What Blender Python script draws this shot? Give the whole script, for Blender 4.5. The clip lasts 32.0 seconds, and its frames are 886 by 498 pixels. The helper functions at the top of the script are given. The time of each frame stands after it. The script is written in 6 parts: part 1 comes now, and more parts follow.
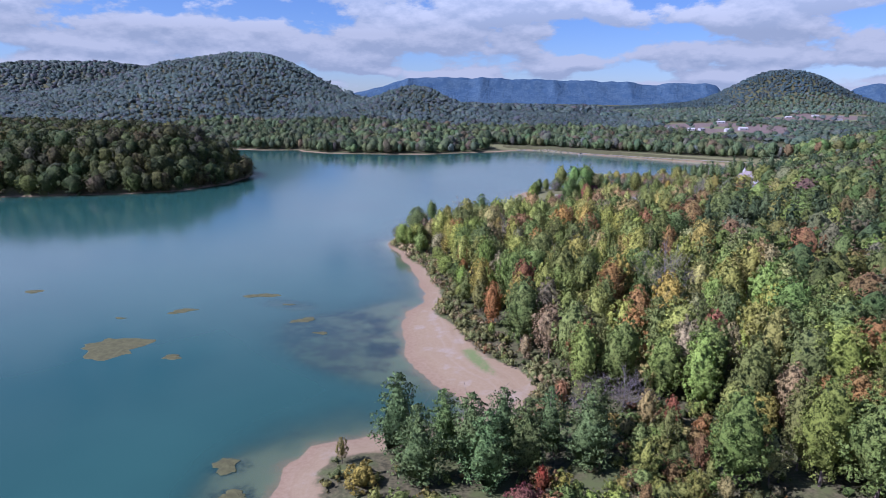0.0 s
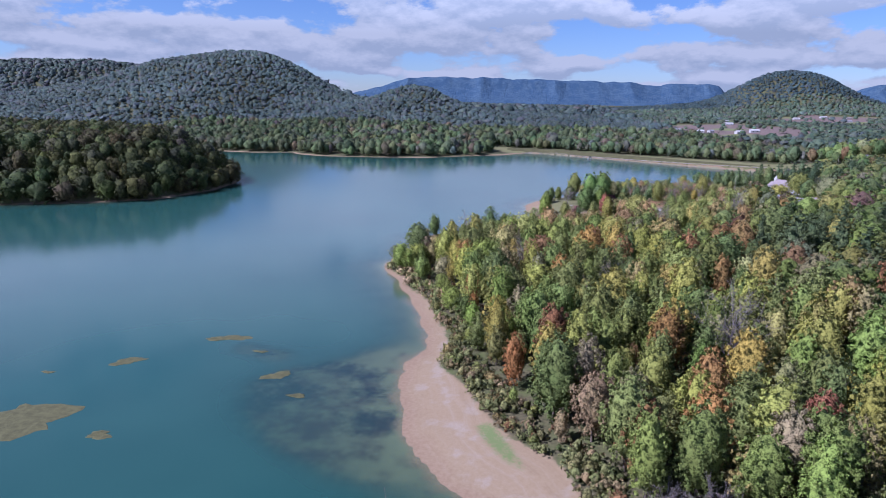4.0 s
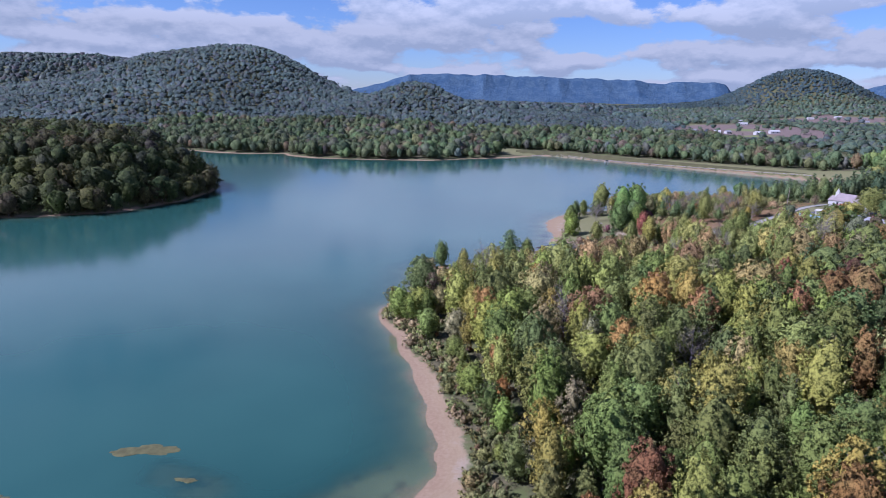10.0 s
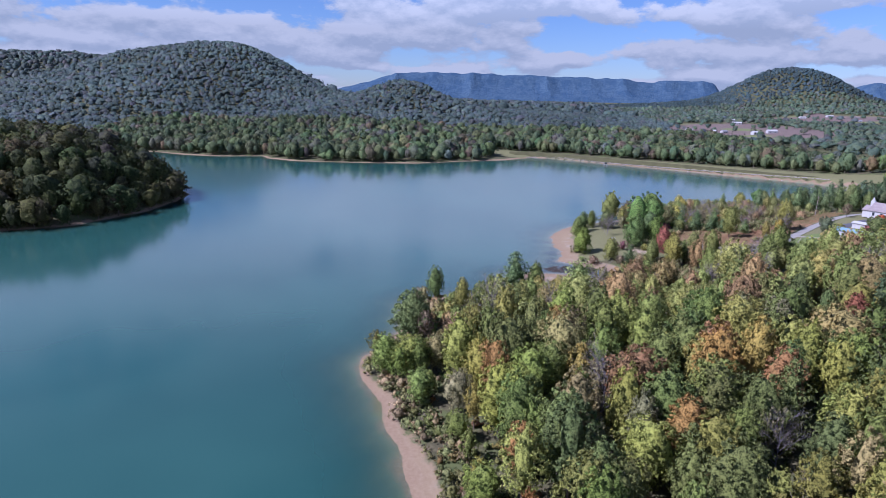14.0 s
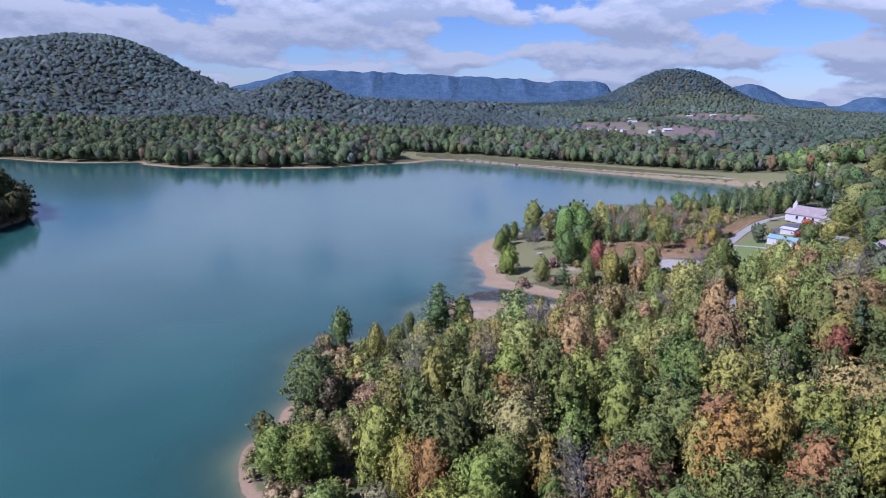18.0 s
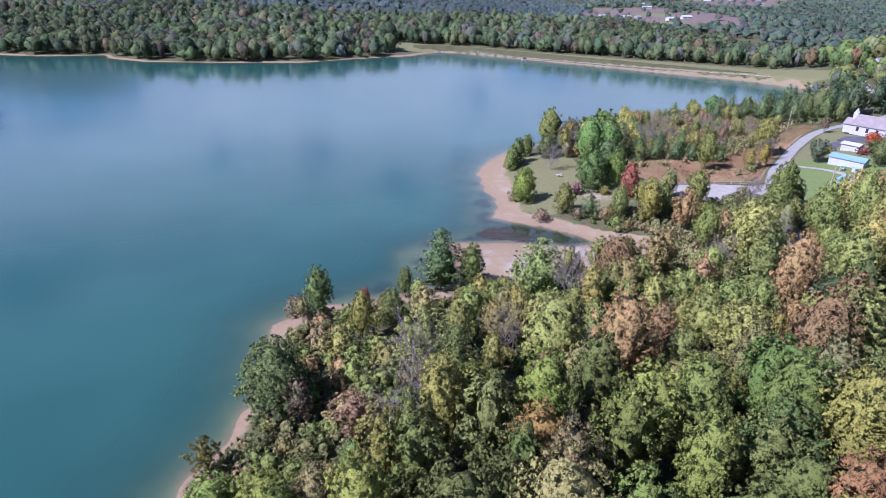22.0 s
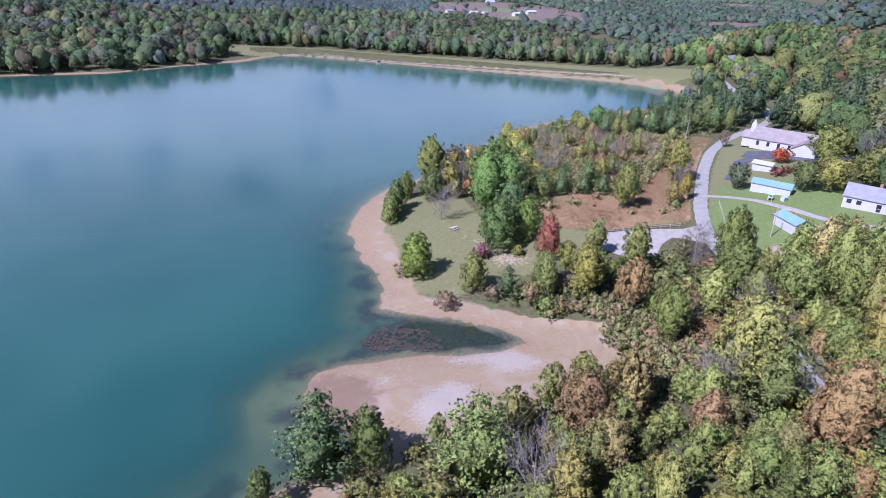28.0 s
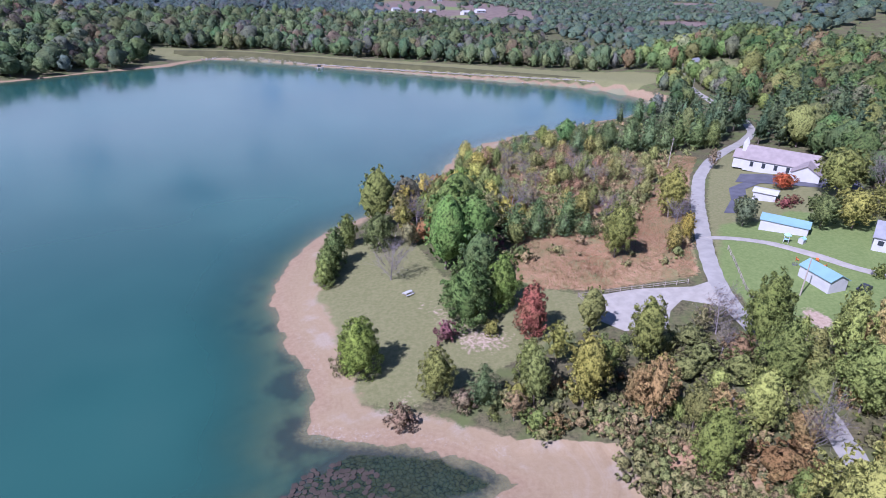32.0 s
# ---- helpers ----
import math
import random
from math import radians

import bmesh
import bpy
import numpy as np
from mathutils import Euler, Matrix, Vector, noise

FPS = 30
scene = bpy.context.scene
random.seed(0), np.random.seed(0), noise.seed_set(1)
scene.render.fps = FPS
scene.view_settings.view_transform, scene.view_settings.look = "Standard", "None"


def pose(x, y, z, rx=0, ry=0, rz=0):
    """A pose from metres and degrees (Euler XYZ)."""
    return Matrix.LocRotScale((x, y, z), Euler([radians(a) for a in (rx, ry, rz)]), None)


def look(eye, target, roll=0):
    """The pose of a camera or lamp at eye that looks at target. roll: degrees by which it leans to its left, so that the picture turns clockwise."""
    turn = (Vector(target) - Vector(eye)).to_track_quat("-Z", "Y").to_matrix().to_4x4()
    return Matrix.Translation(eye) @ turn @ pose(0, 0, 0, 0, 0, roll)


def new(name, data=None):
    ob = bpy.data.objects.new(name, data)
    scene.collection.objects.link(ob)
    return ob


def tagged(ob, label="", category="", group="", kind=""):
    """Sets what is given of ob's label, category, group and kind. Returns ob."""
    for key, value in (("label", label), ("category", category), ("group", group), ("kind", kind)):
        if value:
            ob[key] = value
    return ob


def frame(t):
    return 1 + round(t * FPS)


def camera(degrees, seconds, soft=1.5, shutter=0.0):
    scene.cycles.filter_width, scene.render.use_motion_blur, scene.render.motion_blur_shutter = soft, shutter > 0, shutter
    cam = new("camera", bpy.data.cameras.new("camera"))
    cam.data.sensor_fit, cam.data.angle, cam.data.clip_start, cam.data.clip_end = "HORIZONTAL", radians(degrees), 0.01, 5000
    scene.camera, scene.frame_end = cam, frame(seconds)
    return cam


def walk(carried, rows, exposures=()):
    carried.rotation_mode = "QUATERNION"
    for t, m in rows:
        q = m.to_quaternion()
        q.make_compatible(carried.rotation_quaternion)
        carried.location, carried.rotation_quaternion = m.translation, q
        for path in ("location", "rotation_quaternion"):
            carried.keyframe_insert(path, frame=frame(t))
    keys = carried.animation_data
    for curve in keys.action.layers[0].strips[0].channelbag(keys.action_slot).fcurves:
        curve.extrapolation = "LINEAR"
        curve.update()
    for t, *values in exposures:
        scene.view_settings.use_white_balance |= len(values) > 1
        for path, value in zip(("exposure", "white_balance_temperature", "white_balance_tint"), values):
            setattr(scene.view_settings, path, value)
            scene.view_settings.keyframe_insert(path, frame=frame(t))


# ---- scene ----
# ---- camera ----
cam = camera(71.6, 32.0, soft=0.9)
PATH = [
    (0, (9.442, -1.806, 67.966), (9.329, 0.131, 67.482), 0.5),
    (1, (8.272, 7.766, 67.973), (8.16, 9.703, 67.489), 0.5),
    (2, (7.189, 17.394, 67.993), (7.078, 19.332, 67.509), 0.6),
    (3, (6.141, 27.151, 67.997), (6.03, 29.088, 67.512), 0.6),
    (3.5, (5.597, 32.05, 68.018), (5.485, 33.987, 67.534), 0.7),
    (5.5, (3.338, 51.578, 68.284), (3.227, 53.514, 67.797), 0.7),
    (6, (2.768, 56.385, 68.325), (2.657, 58.321, 67.837), 0.8),
    (7, (1.582, 65.681, 68.346), (1.471, 67.616, 67.855), 0.8),
    (8, (0.443, 75.243, 68.336), (0.331, 77.178, 67.844), 0.9),
    (9, (-0.808, 85.001, 68.321), (-0.92, 86.936, 67.828), 0.9),
    (10, (-2.032, 95.171, 68.322), (-2.144, 97.106, 67.829), 1.0),
    (11, (-3.252, 105.22, 68.272), (-3.363, 107.155, 67.778), 0.9),
    (12, (-4.441, 114.911, 68.149), (-4.553, 116.846, 67.654), 1.0),
    (13, (-5.507, 124.516, 68.028), (-5.615, 126.451, 67.532), 1.0),
    (13.5, (-5.999, 129.353, 67.979), (-6.093, 131.289, 67.483), 1.0),
    (15.5, (-7.844, 149.015, 67.717), (-7.823, 150.952, 67.221), 1.1),
    (16, (-8.125, 153.972, 67.692), (-8.062, 155.908, 67.197), 1.1),
    (17, (-8.188, 163.874, 67.633), (-8.031, 165.806, 67.139), 1.1),
    (18, (-7.816, 173.579, 67.493), (-7.586, 175.504, 67.0), 1.2),
    (19, (-7.159, 183.141, 67.274), (-6.921, 185.065, 66.78), 1.2),
    (20, (-6.403, 192.814, 67.178), (-6.165, 194.724, 66.634), 1.3),
    (21, (-5.563, 202.563, 67.22), (-5.329, 204.419, 66.514), 1.4),
    (22, (-4.69, 212.455, 67.499), (-4.461, 214.265, 66.681), 1.4),
    (23, (-3.91, 222.435, 67.863), (-3.682, 224.243, 67.04), 1.4),
    (24, (-3.118, 232.477, 68.182), (-2.885, 234.283, 67.356), 1.2),
    (24.5, (-2.783, 237.347, 68.241), (-2.532, 239.151, 67.416), 1.2),
    (26.5, (-1.331, 255.95, 68.132), (-0.866, 257.713, 67.309), 1.7),
    (27, (-0.539, 260.611, 68.107), (-0.008, 262.355, 67.284), 1.9),
    (28, (1.938, 269.952, 67.979), (2.6, 271.65, 67.155), 2.1),
    (29, (5.066, 279.281, 67.831), (5.845, 280.93, 67.01), 2.3),
    (30, (8.692, 288.498, 67.607), (9.497, 290.134, 66.785), 2.5),
    (31, (12.701, 297.971, 67.383), (13.504, 299.607, 66.559), 2.5),
    (32, (16.703, 307.364, 67.166), (17.505, 309.0, 66.341), 2.5),
]
walk(cam, [(t, look(eye, target, roll)) for t, eye, target, roll in PATH], [(0.0, 0.64, 5120, 36), (20.2, 0.61, 5120, 36), (22.0, 0.90, 5120, 36), (24.0, 0.92, 5120, 36), (32.0, 0.87, 5120, 36)])

# ---- sky, sun, exposure ----
SUN_AWAY = Vector((0.93, 0.36, 0)).normalized()   # the way the shadows fall
SUN_UP = radians(46)
CLOUD_AT = (0.4, 1.1)
world = bpy.data.worlds.new("sky")
scene.world = world
world.use_nodes = True


def sky_nodes(tree):
    n, link = tree.nodes, tree.links
    n.clear()
    out, back = n.new("ShaderNodeOutputWorld"), n.new("ShaderNodeBackground")
    sky = n.new("ShaderNodeTexSky")
    sky.sky_type, sky.sun_disc = "NISHITA", False
    sky.sun_elevation = SUN_UP
    sky.sun_rotation = math.atan2(-SUN_AWAY.x, -SUN_AWAY.y)
    sky.altitude, sky.air_density, sky.dust_density, sky.ozone_density = 200, 1.0, 0.2, 3.0
    coord, split = n.new("ShaderNodeTexCoord"), n.new("ShaderNodeSeparateXYZ")
    link.new(coord.outputs["Generated"], split.inputs[0])

    def sum_of(a, b, op="ADD"):
        node = n.new("ShaderNodeMath")
        node.operation = op
        for k, v in enumerate((a, b)):
            if isinstance(v, bpy.types.NodeSocket):
                link.new(v, node.inputs[k])
            else:
                node.inputs[k].default_value = v
        return node.outputs[0]

    up = sum_of(split.outputs["Z"], 0.0, "MAXIMUM")

    def density(raise_by):
        """The cloud deck seen in perspective: the direction divided by its height."""
        high = sum_of(up, raise_by)
        lift = sum_of(high, 0.17)
        join = n.new("ShaderNodeCombineXYZ")
        link.new(sum_of(split.outputs["X"], lift, "DIVIDE"), join.inputs[0])
        link.new(sum_of(split.outputs["Y"], lift, "DIVIDE"), join.inputs[1])
        link.new(sum_of(high, 2.5, "MULTIPLY"), join.inputs[2])
        place = n.new("ShaderNodeMapping")
        place.inputs["Location"].default_value = (CLOUD_AT[0], CLOUD_AT[1], 0)
        link.new(join.outputs[0], place.inputs["Vector"])
        squash = n.new("ShaderNodeCombineXYZ")
        for k, v in enumerate((split.outputs["X"], split.outputs["Y"], sum_of(high, 2.2, "MULTIPLY"))):
            link.new(v, squash.inputs[k])
        big, fine = n.new("ShaderNodeTexNoise"), n.new("ShaderNodeTexNoise")
        for tex, scale, detail, rough in ((big, 1.25, 1, 0.5), (fine, 10.5, 9, 0.60)):
            tex.inputs["Scale"].default_value, tex.inputs["Detail"].default_value, tex.inputs["Roughness"].default_value = scale, detail, rough
            link.new(place.outputs[0], tex.inputs["Vector"])
        link.new(squash.outputs[0], fine.inputs["Vector"])
        more = sum_of(sum_of(sum_of(sum_of(high, -0.08), 0.0, "MAXIMUM"), 0.75, "MULTIPLY"), 0.035)
        return sum_of(sum_of(sum_of(fine.outputs["Fac"], 0.80, "MULTIPLY"), big.outputs["Fac"]), sum_of(sum_of(more, 0.14, "MINIMUM"), sum_of(sum_of(sum_of(high, -0.26), 0.0, "MAXIMUM"), -0.5, "MULTIPLY")))

    here, above = density(0.0), density(0.012)
    cover = n.new("ShaderNodeValToRGB")
    cover.color_ramp.elements[0].position, cover.color_ramp.elements[1].position = 0.850, 0.925
    link.new(here, cover.inputs[0])
    top = n.new("ShaderNodeMath")
    top.operation = "SUBTRACT"
    link.new(here, top.inputs[0])
    link.new(above, top.inputs[1])
    bright = n.new("ShaderNodeMapRange")
    bright.inputs["From Min"].default_value, bright.inputs["From Max"].default_value = -0.08, 0.10
    link.new(top.outputs[0], bright.inputs["Value"])
    shade = n.new("ShaderNodeMix")
    shade.data_type = "RGBA"
    shade.inputs["A"].default_value, shade.inputs["B"].default_value = (4.35, 5.15, 5.45, 1), (6.4, 6.95, 6.75, 1)
    link.new(bright.outputs["Result"], shade.inputs["Factor"])
    high_up = n.new("ShaderNodeMapRange")
    high_up.inputs["From Min"].default_value, high_up.inputs["From Max"].default_value = 0.09, 0.24
    high_up.inputs["To Min"].default_value, high_up.inputs["To Max"].default_value = 0.96, 1.95
    link.new(up, high_up.inputs["Value"])
    lit = n.new("ShaderNodeVectorMath")
    lit.operation = "SCALE"
    link.new(shade.outputs["Result"], lit.inputs[0])
    link.new(high_up.outputs["Result"], lit.inputs["Scale"])
    mix = n.new("ShaderNodeMix")
    mix.data_type = "RGBA"
    thin = n.new("ShaderNodeMapRange")
    thin.inputs["From Min"].default_value, thin.inputs["From Max"].default_value = 0.18, 0.46
    thin.inputs["To Min"].default_value, thin.inputs["To Max"].default_value = 1.0, 0.25
    link.new(up, thin.inputs["Value"])
    link.new(sum_of(cover.outputs["Color"], thin.outputs["Result"], "MULTIPLY"), mix.inputs["Factor"])
    clear = n.new("ShaderNodeMix")
    clear.data_type, clear.blend_type = "RGBA", "MULTIPLY"
    clear.inputs["Factor"].default_value, clear.inputs["B"].default_value = 1.0, (0.85, 1.01, 1.19, 1)
    link.new(sky.outputs[0], clear.inputs["A"])
    link.new(clear.outputs["Result"], mix.inputs["A"])
    link.new(lit.outputs[0], mix.inputs["B"])
    link.new(mix.outputs["Result"], back.inputs["Color"])
    back.inputs["Strength"].default_value = 0.053
    link.new(back.outputs[0], out.inputs[0])


sky_nodes(world.node_tree)
sun = new("sun", bpy.data.lights.new("sun", "SUN"))
sun.data.energy, sun.data.angle, sun.data.color = 5.0, radians(0.5), (1.0, 0.95, 0.87)
sun.matrix_world = look((0, 0, 300), Vector((0, 0, 300)) + SUN_AWAY * math.cos(SUN_UP) - Vector((0, 0, math.sin(SUN_UP))))


# ---- materials ----
def material(name, build):
    m = bpy.data.materials.new(name)
    m.use_nodes = True
    m.node_tree.nodes.clear()
    tree = m.node_tree
    out = tree.nodes.new("ShaderNodeOutputMaterial")
    shader = build(tree)
    tree.links.new(shader, out.inputs["Surface"])
    return m


def put(tree, kind, **values):
    node = tree.nodes.new(kind)
    for key, value in values.items():
        socket = node.inputs[key.replace("_", " ")]
        if isinstance(value, bpy.types.NodeSocket):
            tree.links.new(value, socket)
        else:
            socket.default_value = value
    return node


def where(tree):
    """World-size position of the surface."""
    return tree.nodes.new("ShaderNodeNewGeometry").outputs["Position"]


def noise_at(tree, scale, detail=4.0, rough=0.55, vector=None):
    return put(tree, "ShaderNodeTexNoise", Scale=scale, Detail=detail, Roughness=rough, Vector=vector or where(tree)).outputs["Fac"]


def calc(tree, op, a, b=0.0, c=None, clamp=False):
    node = tree.nodes.new("ShaderNodeMath")
    node.operation, node.use_clamp = op, clamp
    for k, v in enumerate((a, b) if c is None else (a, b, c)):
        if isinstance(v, bpy.types.NodeSocket):
            tree.links.new(v, node.inputs[k])
        else:
            node.inputs[k].default_value = v
    return node.outputs[0]


def step(tree, value, low, high):
    node = tree.nodes.new("ShaderNodeMapRange")
    node.interpolation_type = "SMOOTHSTEP"
    node.inputs["From Min"].default_value, node.inputs["From Max"].default_value = low, high
    tree.links.new(value, node.inputs["Value"])
    return node.outputs["Result"]


def blend(tree, fac, a, b, mode="MIX"):
    node = tree.nodes.new("ShaderNodeMix")
    node.data_type, node.blend_type = "RGBA", mode
    for v, key in ((fac, "Factor"), (a, "A"), (b, "B")):
        if isinstance(v, bpy.types.NodeSocket):
            tree.links.new(v, node.inputs[key])
        else:
            node.inputs[key].default_value = v if key == "Factor" else (*v, 1)
    return node.outputs["Result"]


def attribute(tree, name, output="Fac"):
    node = tree.nodes.new("ShaderNodeAttribute")
    node.attribute_name = name
    return node.outputs[output]


def surface(tree, colour, rough=0.85, bump=None, strength=0.4, distance=0.05, metal=0.0, spec=0.3, upright=False):
    node = put(tree, "ShaderNodeBsdfPrincipled", Roughness=rough, Metallic=metal, Specular_IOR_Level=spec)
    if upright:
        tree.links.new(put(tree, "ShaderNodeCombineXYZ", X=-0.25, Y=0.0, Z=0.97).outputs[0], node.inputs["Normal"])
    if isinstance(colour, bpy.types.NodeSocket):
        tree.links.new(colour, node.inputs["Base Color"])
    else:
        node.inputs["Base Color"].default_value = (*colour, 1)
    if bump is not None:
        b = put(tree, "ShaderNodeBump", Strength=strength, Distance=distance, Height=bump)
        tree.links.new(b.outputs[0], node.inputs["Normal"])
    return node.outputs[0]


def worn(name, colour, amount=0.25, scale=1.5, rough=0.8, bump=0.3, metal=0.0, grain=12.0):
    """A surface with stains at one scale and grain at another."""
    def build(tree):
        stain, fine = noise_at(tree, scale), noise_at(tree, grain, 3)
        dark = tuple(c * (1 - amount) for c in colour)
        c = blend(tree, step(tree, stain, 0.3, 0.7), dark, colour)
        c = blend(tree, calc(tree, "MULTIPLY", fine, amount), c, tuple(min(1, c * 1.25) for c in colour))
        return surface(tree, c, rough, fine, bump, 0.02, metal)
    return material(name, build)


def leaf_build(source):
    def build(tree):
        if source == "object":
            info = tree.nodes.new("ShaderNodeObjectInfo")
            base = info.outputs["Color"]
        else:
            base = attribute(tree, "tint", "Color")
        big, fine = noise_at(tree, 0.45, 3), noise_at(tree, 1.5, 2, 0.6)
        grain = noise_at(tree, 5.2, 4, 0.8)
        base = blend(tree, calc(tree, "MULTIPLY", step(tree, noise_at(tree, 0.23, 4, 0.6), 0.44, 0.62), 0.45), base, blend(tree, 0.5, base, (0.190, 0.195, 0.066)))
        island = tree.nodes.new("ShaderNodeNewGeometry").outputs["Random Per Island"]
        # darker leaf tone painted in by noise as the shade between leaves
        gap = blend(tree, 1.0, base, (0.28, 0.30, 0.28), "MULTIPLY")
        light = blend(tree, 1.0, base, (1.55, 1.52, 1.40), "MULTIPLY")
        c = blend(tree, calc(tree, "MULTIPLY", step(tree, big, 0.38, 0.68), 0.40), base, light)
        c = blend(tree, calc(tree, "MULTIPLY", island, 0.8), c, light)
        gap_noise = calc(tree, "ADD", grain, calc(tree, "MULTIPLY", calc(tree, "SUBTRACT", fine, 0.5), 0.7))
        c = blend(tree, step(tree, gap_noise, 0.40, 0.53), gap, c)
        gloss = surface(tree, c, 0.65, gap_noise, 1.0, 0.45, spec=0.10)
        thin = put(tree, "ShaderNodeBsdfTranslucent", Color=c)
        mix = put(tree, "ShaderNodeMixShader", Fac=0.10)
        tree.links.new(gloss, mix.inputs[1])
        tree.links.new(thin.outputs[0], mix.inputs[2])
        return mix.outputs[0]
    return build


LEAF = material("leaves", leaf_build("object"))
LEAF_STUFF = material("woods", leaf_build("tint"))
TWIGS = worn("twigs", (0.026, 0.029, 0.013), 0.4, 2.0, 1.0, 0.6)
BARK = worn("bark", (0.16, 0.125, 0.10), 0.4, 2.0, 0.9, 0.6)
DRY = material("dry_grass", lambda tree: surface(tree, blend(tree, step(tree, noise_at(tree, 1.1, 4, 0.65), 0.3, 0.7), blend(tree, 1.0, attribute(tree, "tint", "Color"), (0.72, 0.72, 0.72), "MULTIPLY"), attribute(tree, "tint", "Color")), 0.9, spec=0.0, upright=True))
PALE_BARK = worn("pale_bark", (0.235, 0.205, 0.205), 0.3, 2.0, 0.9, 0.5)


def ground_build(tree):
    d, lawn, meadow, bare = (attribute(tree, k) for k in ("shore", "lawn", "meadow", "bare"))
    mid, fine, grain = noise_at(tree, 0.16, 5), noise_at(tree, 1.3, 5, 0.65), noise_at(tree, 9.0, 4, 0.7)
    soil = blend(tree, step(tree, fine, 0.3, 0.7), (0.045, 0.042, 0.022), (0.12, 0.105, 0.055))
    soil = blend(tree, step(tree, mid, 0.4, 0.65), soil, (0.085, 0.10, 0.035))
    turf = blend(tree, step(tree, fine, 0.3, 0.7), (0.102, 0.140, 0.042), (0.142, 0.178, 0.060))
    worn_turf = blend(tree, step(tree, fine, 0.3, 0.7), (0.124, 0.126, 0.052), (0.166, 0.158, 0.074))
    turf = blend(tree, step(tree, calc(tree, "ADD", attribute(tree, "fresh"), calc(tree, "MULTIPLY", calc(tree, "SUBTRACT", mid, 0.5), 1.2)), 0.3, 0.7), worn_turf, turf)
    hay = blend(tree, step(tree, fine, 0.3, 0.7), (0.255, 0.150, 0.082), (0.320, 0.205, 0.116))
    hay = blend(tree, step(tree, mid, 0.45, 0.62), hay, (0.19, 0.17, 0.075))
    dirt = blend(tree, step(tree, fine, 0.3, 0.72), (0.25, 0.185, 0.13), (0.34, 0.265, 0.20))
    sand = blend(tree, step(tree, fine, 0.2, 0.8), (0.214, 0.154, 0.086), (0.246, 0.184, 0.110))
    sand = blend(tree, calc(tree, "MULTIPLY", step(tree, grain, 0.3, 0.7), 0.35), sand, (0.272, 0.212, 0.138))
    wet = blend(tree, step(tree, fine, 0.3, 0.7), (0.205, 0.142, 0.085), (0.240, 0.172, 0.108))
    pale = blend(tree, step(tree, grain, 0.3, 0.7), (0.270, 0.240, 0.200), (0.345, 0.315, 0.270))
    mud = blend(tree, step(tree, grain, 0.3, 0.7), (0.060, 0.045, 0.040), (0.095, 0.074, 0.062))
    edge = calc(tree, "ADD", d, calc(tree, "MULTIPLY", calc(tree, "SUBTRACT", fine, 0.5), 3.0))
    edge = calc(tree, "ADD", edge, calc(tree, "MULTIPLY", calc(tree, "SUBTRACT", mid, 0.5), 6.0))
    c = blend(tree, step(tree, calc(tree, "ADD", lawn, calc(tree, "MULTIPLY", calc(tree, "SUBTRACT", fine, 0.5), 0.5)), 0.4, 0.6), soil, turf)
    c = blend(tree, step(tree, calc(tree, "ADD", meadow, calc(tree, "MULTIPLY", calc(tree, "SUBTRACT", fine, 0.5), 0.5)), 0.4, 0.6), c, hay)
    c = blend(tree, step(tree, calc(tree, "ADD", bare, calc(tree, "MULTIPLY", calc(tree, "SUBTRACT", fine, 0.5), 0.9)), 0.45, 0.7), c, dirt)
    c = blend(tree, step(tree, attribute(tree, "plough"), 0.3, 0.6), c, blend(tree, step(tree, mid, 0.35, 0.65), (0.115, 0.083, 0.072), (0.165, 0.128, 0.100)))
    flat = attribute(tree, "flat")
    # old waterlines ring the shore
    rings = put(tree, "ShaderNodeTexNoise", Scale=1.0, Detail=3.0, Roughness=0.6)
    line_up = put(tree, "ShaderNodeCombineXYZ", X=calc(tree, "MULTIPLY", d, 0.55), Y=calc(tree, "MULTIPLY", mid, 1.6), Z=0.0)
    tree.links.new(line_up.outputs[0], rings.inputs["Vector"])
    sand = blend(tree, calc(tree, "MULTIPLY", step(tree, rings.outputs["Fac"], 0.52, 0.70), 0.28), sand, (0.300, 0.252, 0.190))
    sand = blend(tree, calc(tree, "MULTIPLY", step(tree, rings.outputs["Fac"], 0.46, 0.34), 0.35), sand, (0.185, 0.128, 0.076))
    beach = blend(tree, step(tree, edge, -0.5, 4.5), wet, sand)
    beach = blend(tree, calc(tree, "MULTIPLY", calc(tree, "MULTIPLY", step(tree, mid, 0.5, 0.66), step(tree, edge, 3.0, 6.0)), 0.35), beach, pale)
    inland = calc(tree, "SUBTRACT", edge, attribute(tree, "beach"))
    c = blend(tree, step(tree, calc(tree, "MULTIPLY", inland, -1.0), -0.8, 0.8), c, beach)
    c = blend(tree, calc(tree, "MULTIPLY", step(tree, calc(tree, "ADD", flat, calc(tree, "MULTIPLY", calc(tree, "SUBTRACT", noise_at(tree, 1.9, 6, 0.72), 0.5), 2.2)), 0.35, 0.95), 0.68), c, pale)
    c = blend(tree, step(tree, calc(tree, "ADD", attribute(tree, "moss"), calc(tree, "MULTIPLY", calc(tree, "SUBTRACT", fine, 0.5), 0.8)), 0.4, 0.9), c, (0.130, 0.165, 0.060))
    stain = calc(tree, "ADD", attribute(tree, "stain"), calc(tree, "MULTIPLY", calc(tree, "SUBTRACT", noise_at(tree, 0.45, 5, 0.65), 0.5), 1.3))
    c = blend(tree, calc(tree, "MULTIPLY", step(tree, stain, 0.30, 0.85), 0.75), c, blend(tree, step(tree, grain, 0.35, 0.65), (0.120, 0.080, 0.058), (0.185, 0.118, 0.076)))
    # below the water: silt with dark weed, and a cracked mud flat
    muddy = attribute(tree, "muddy")
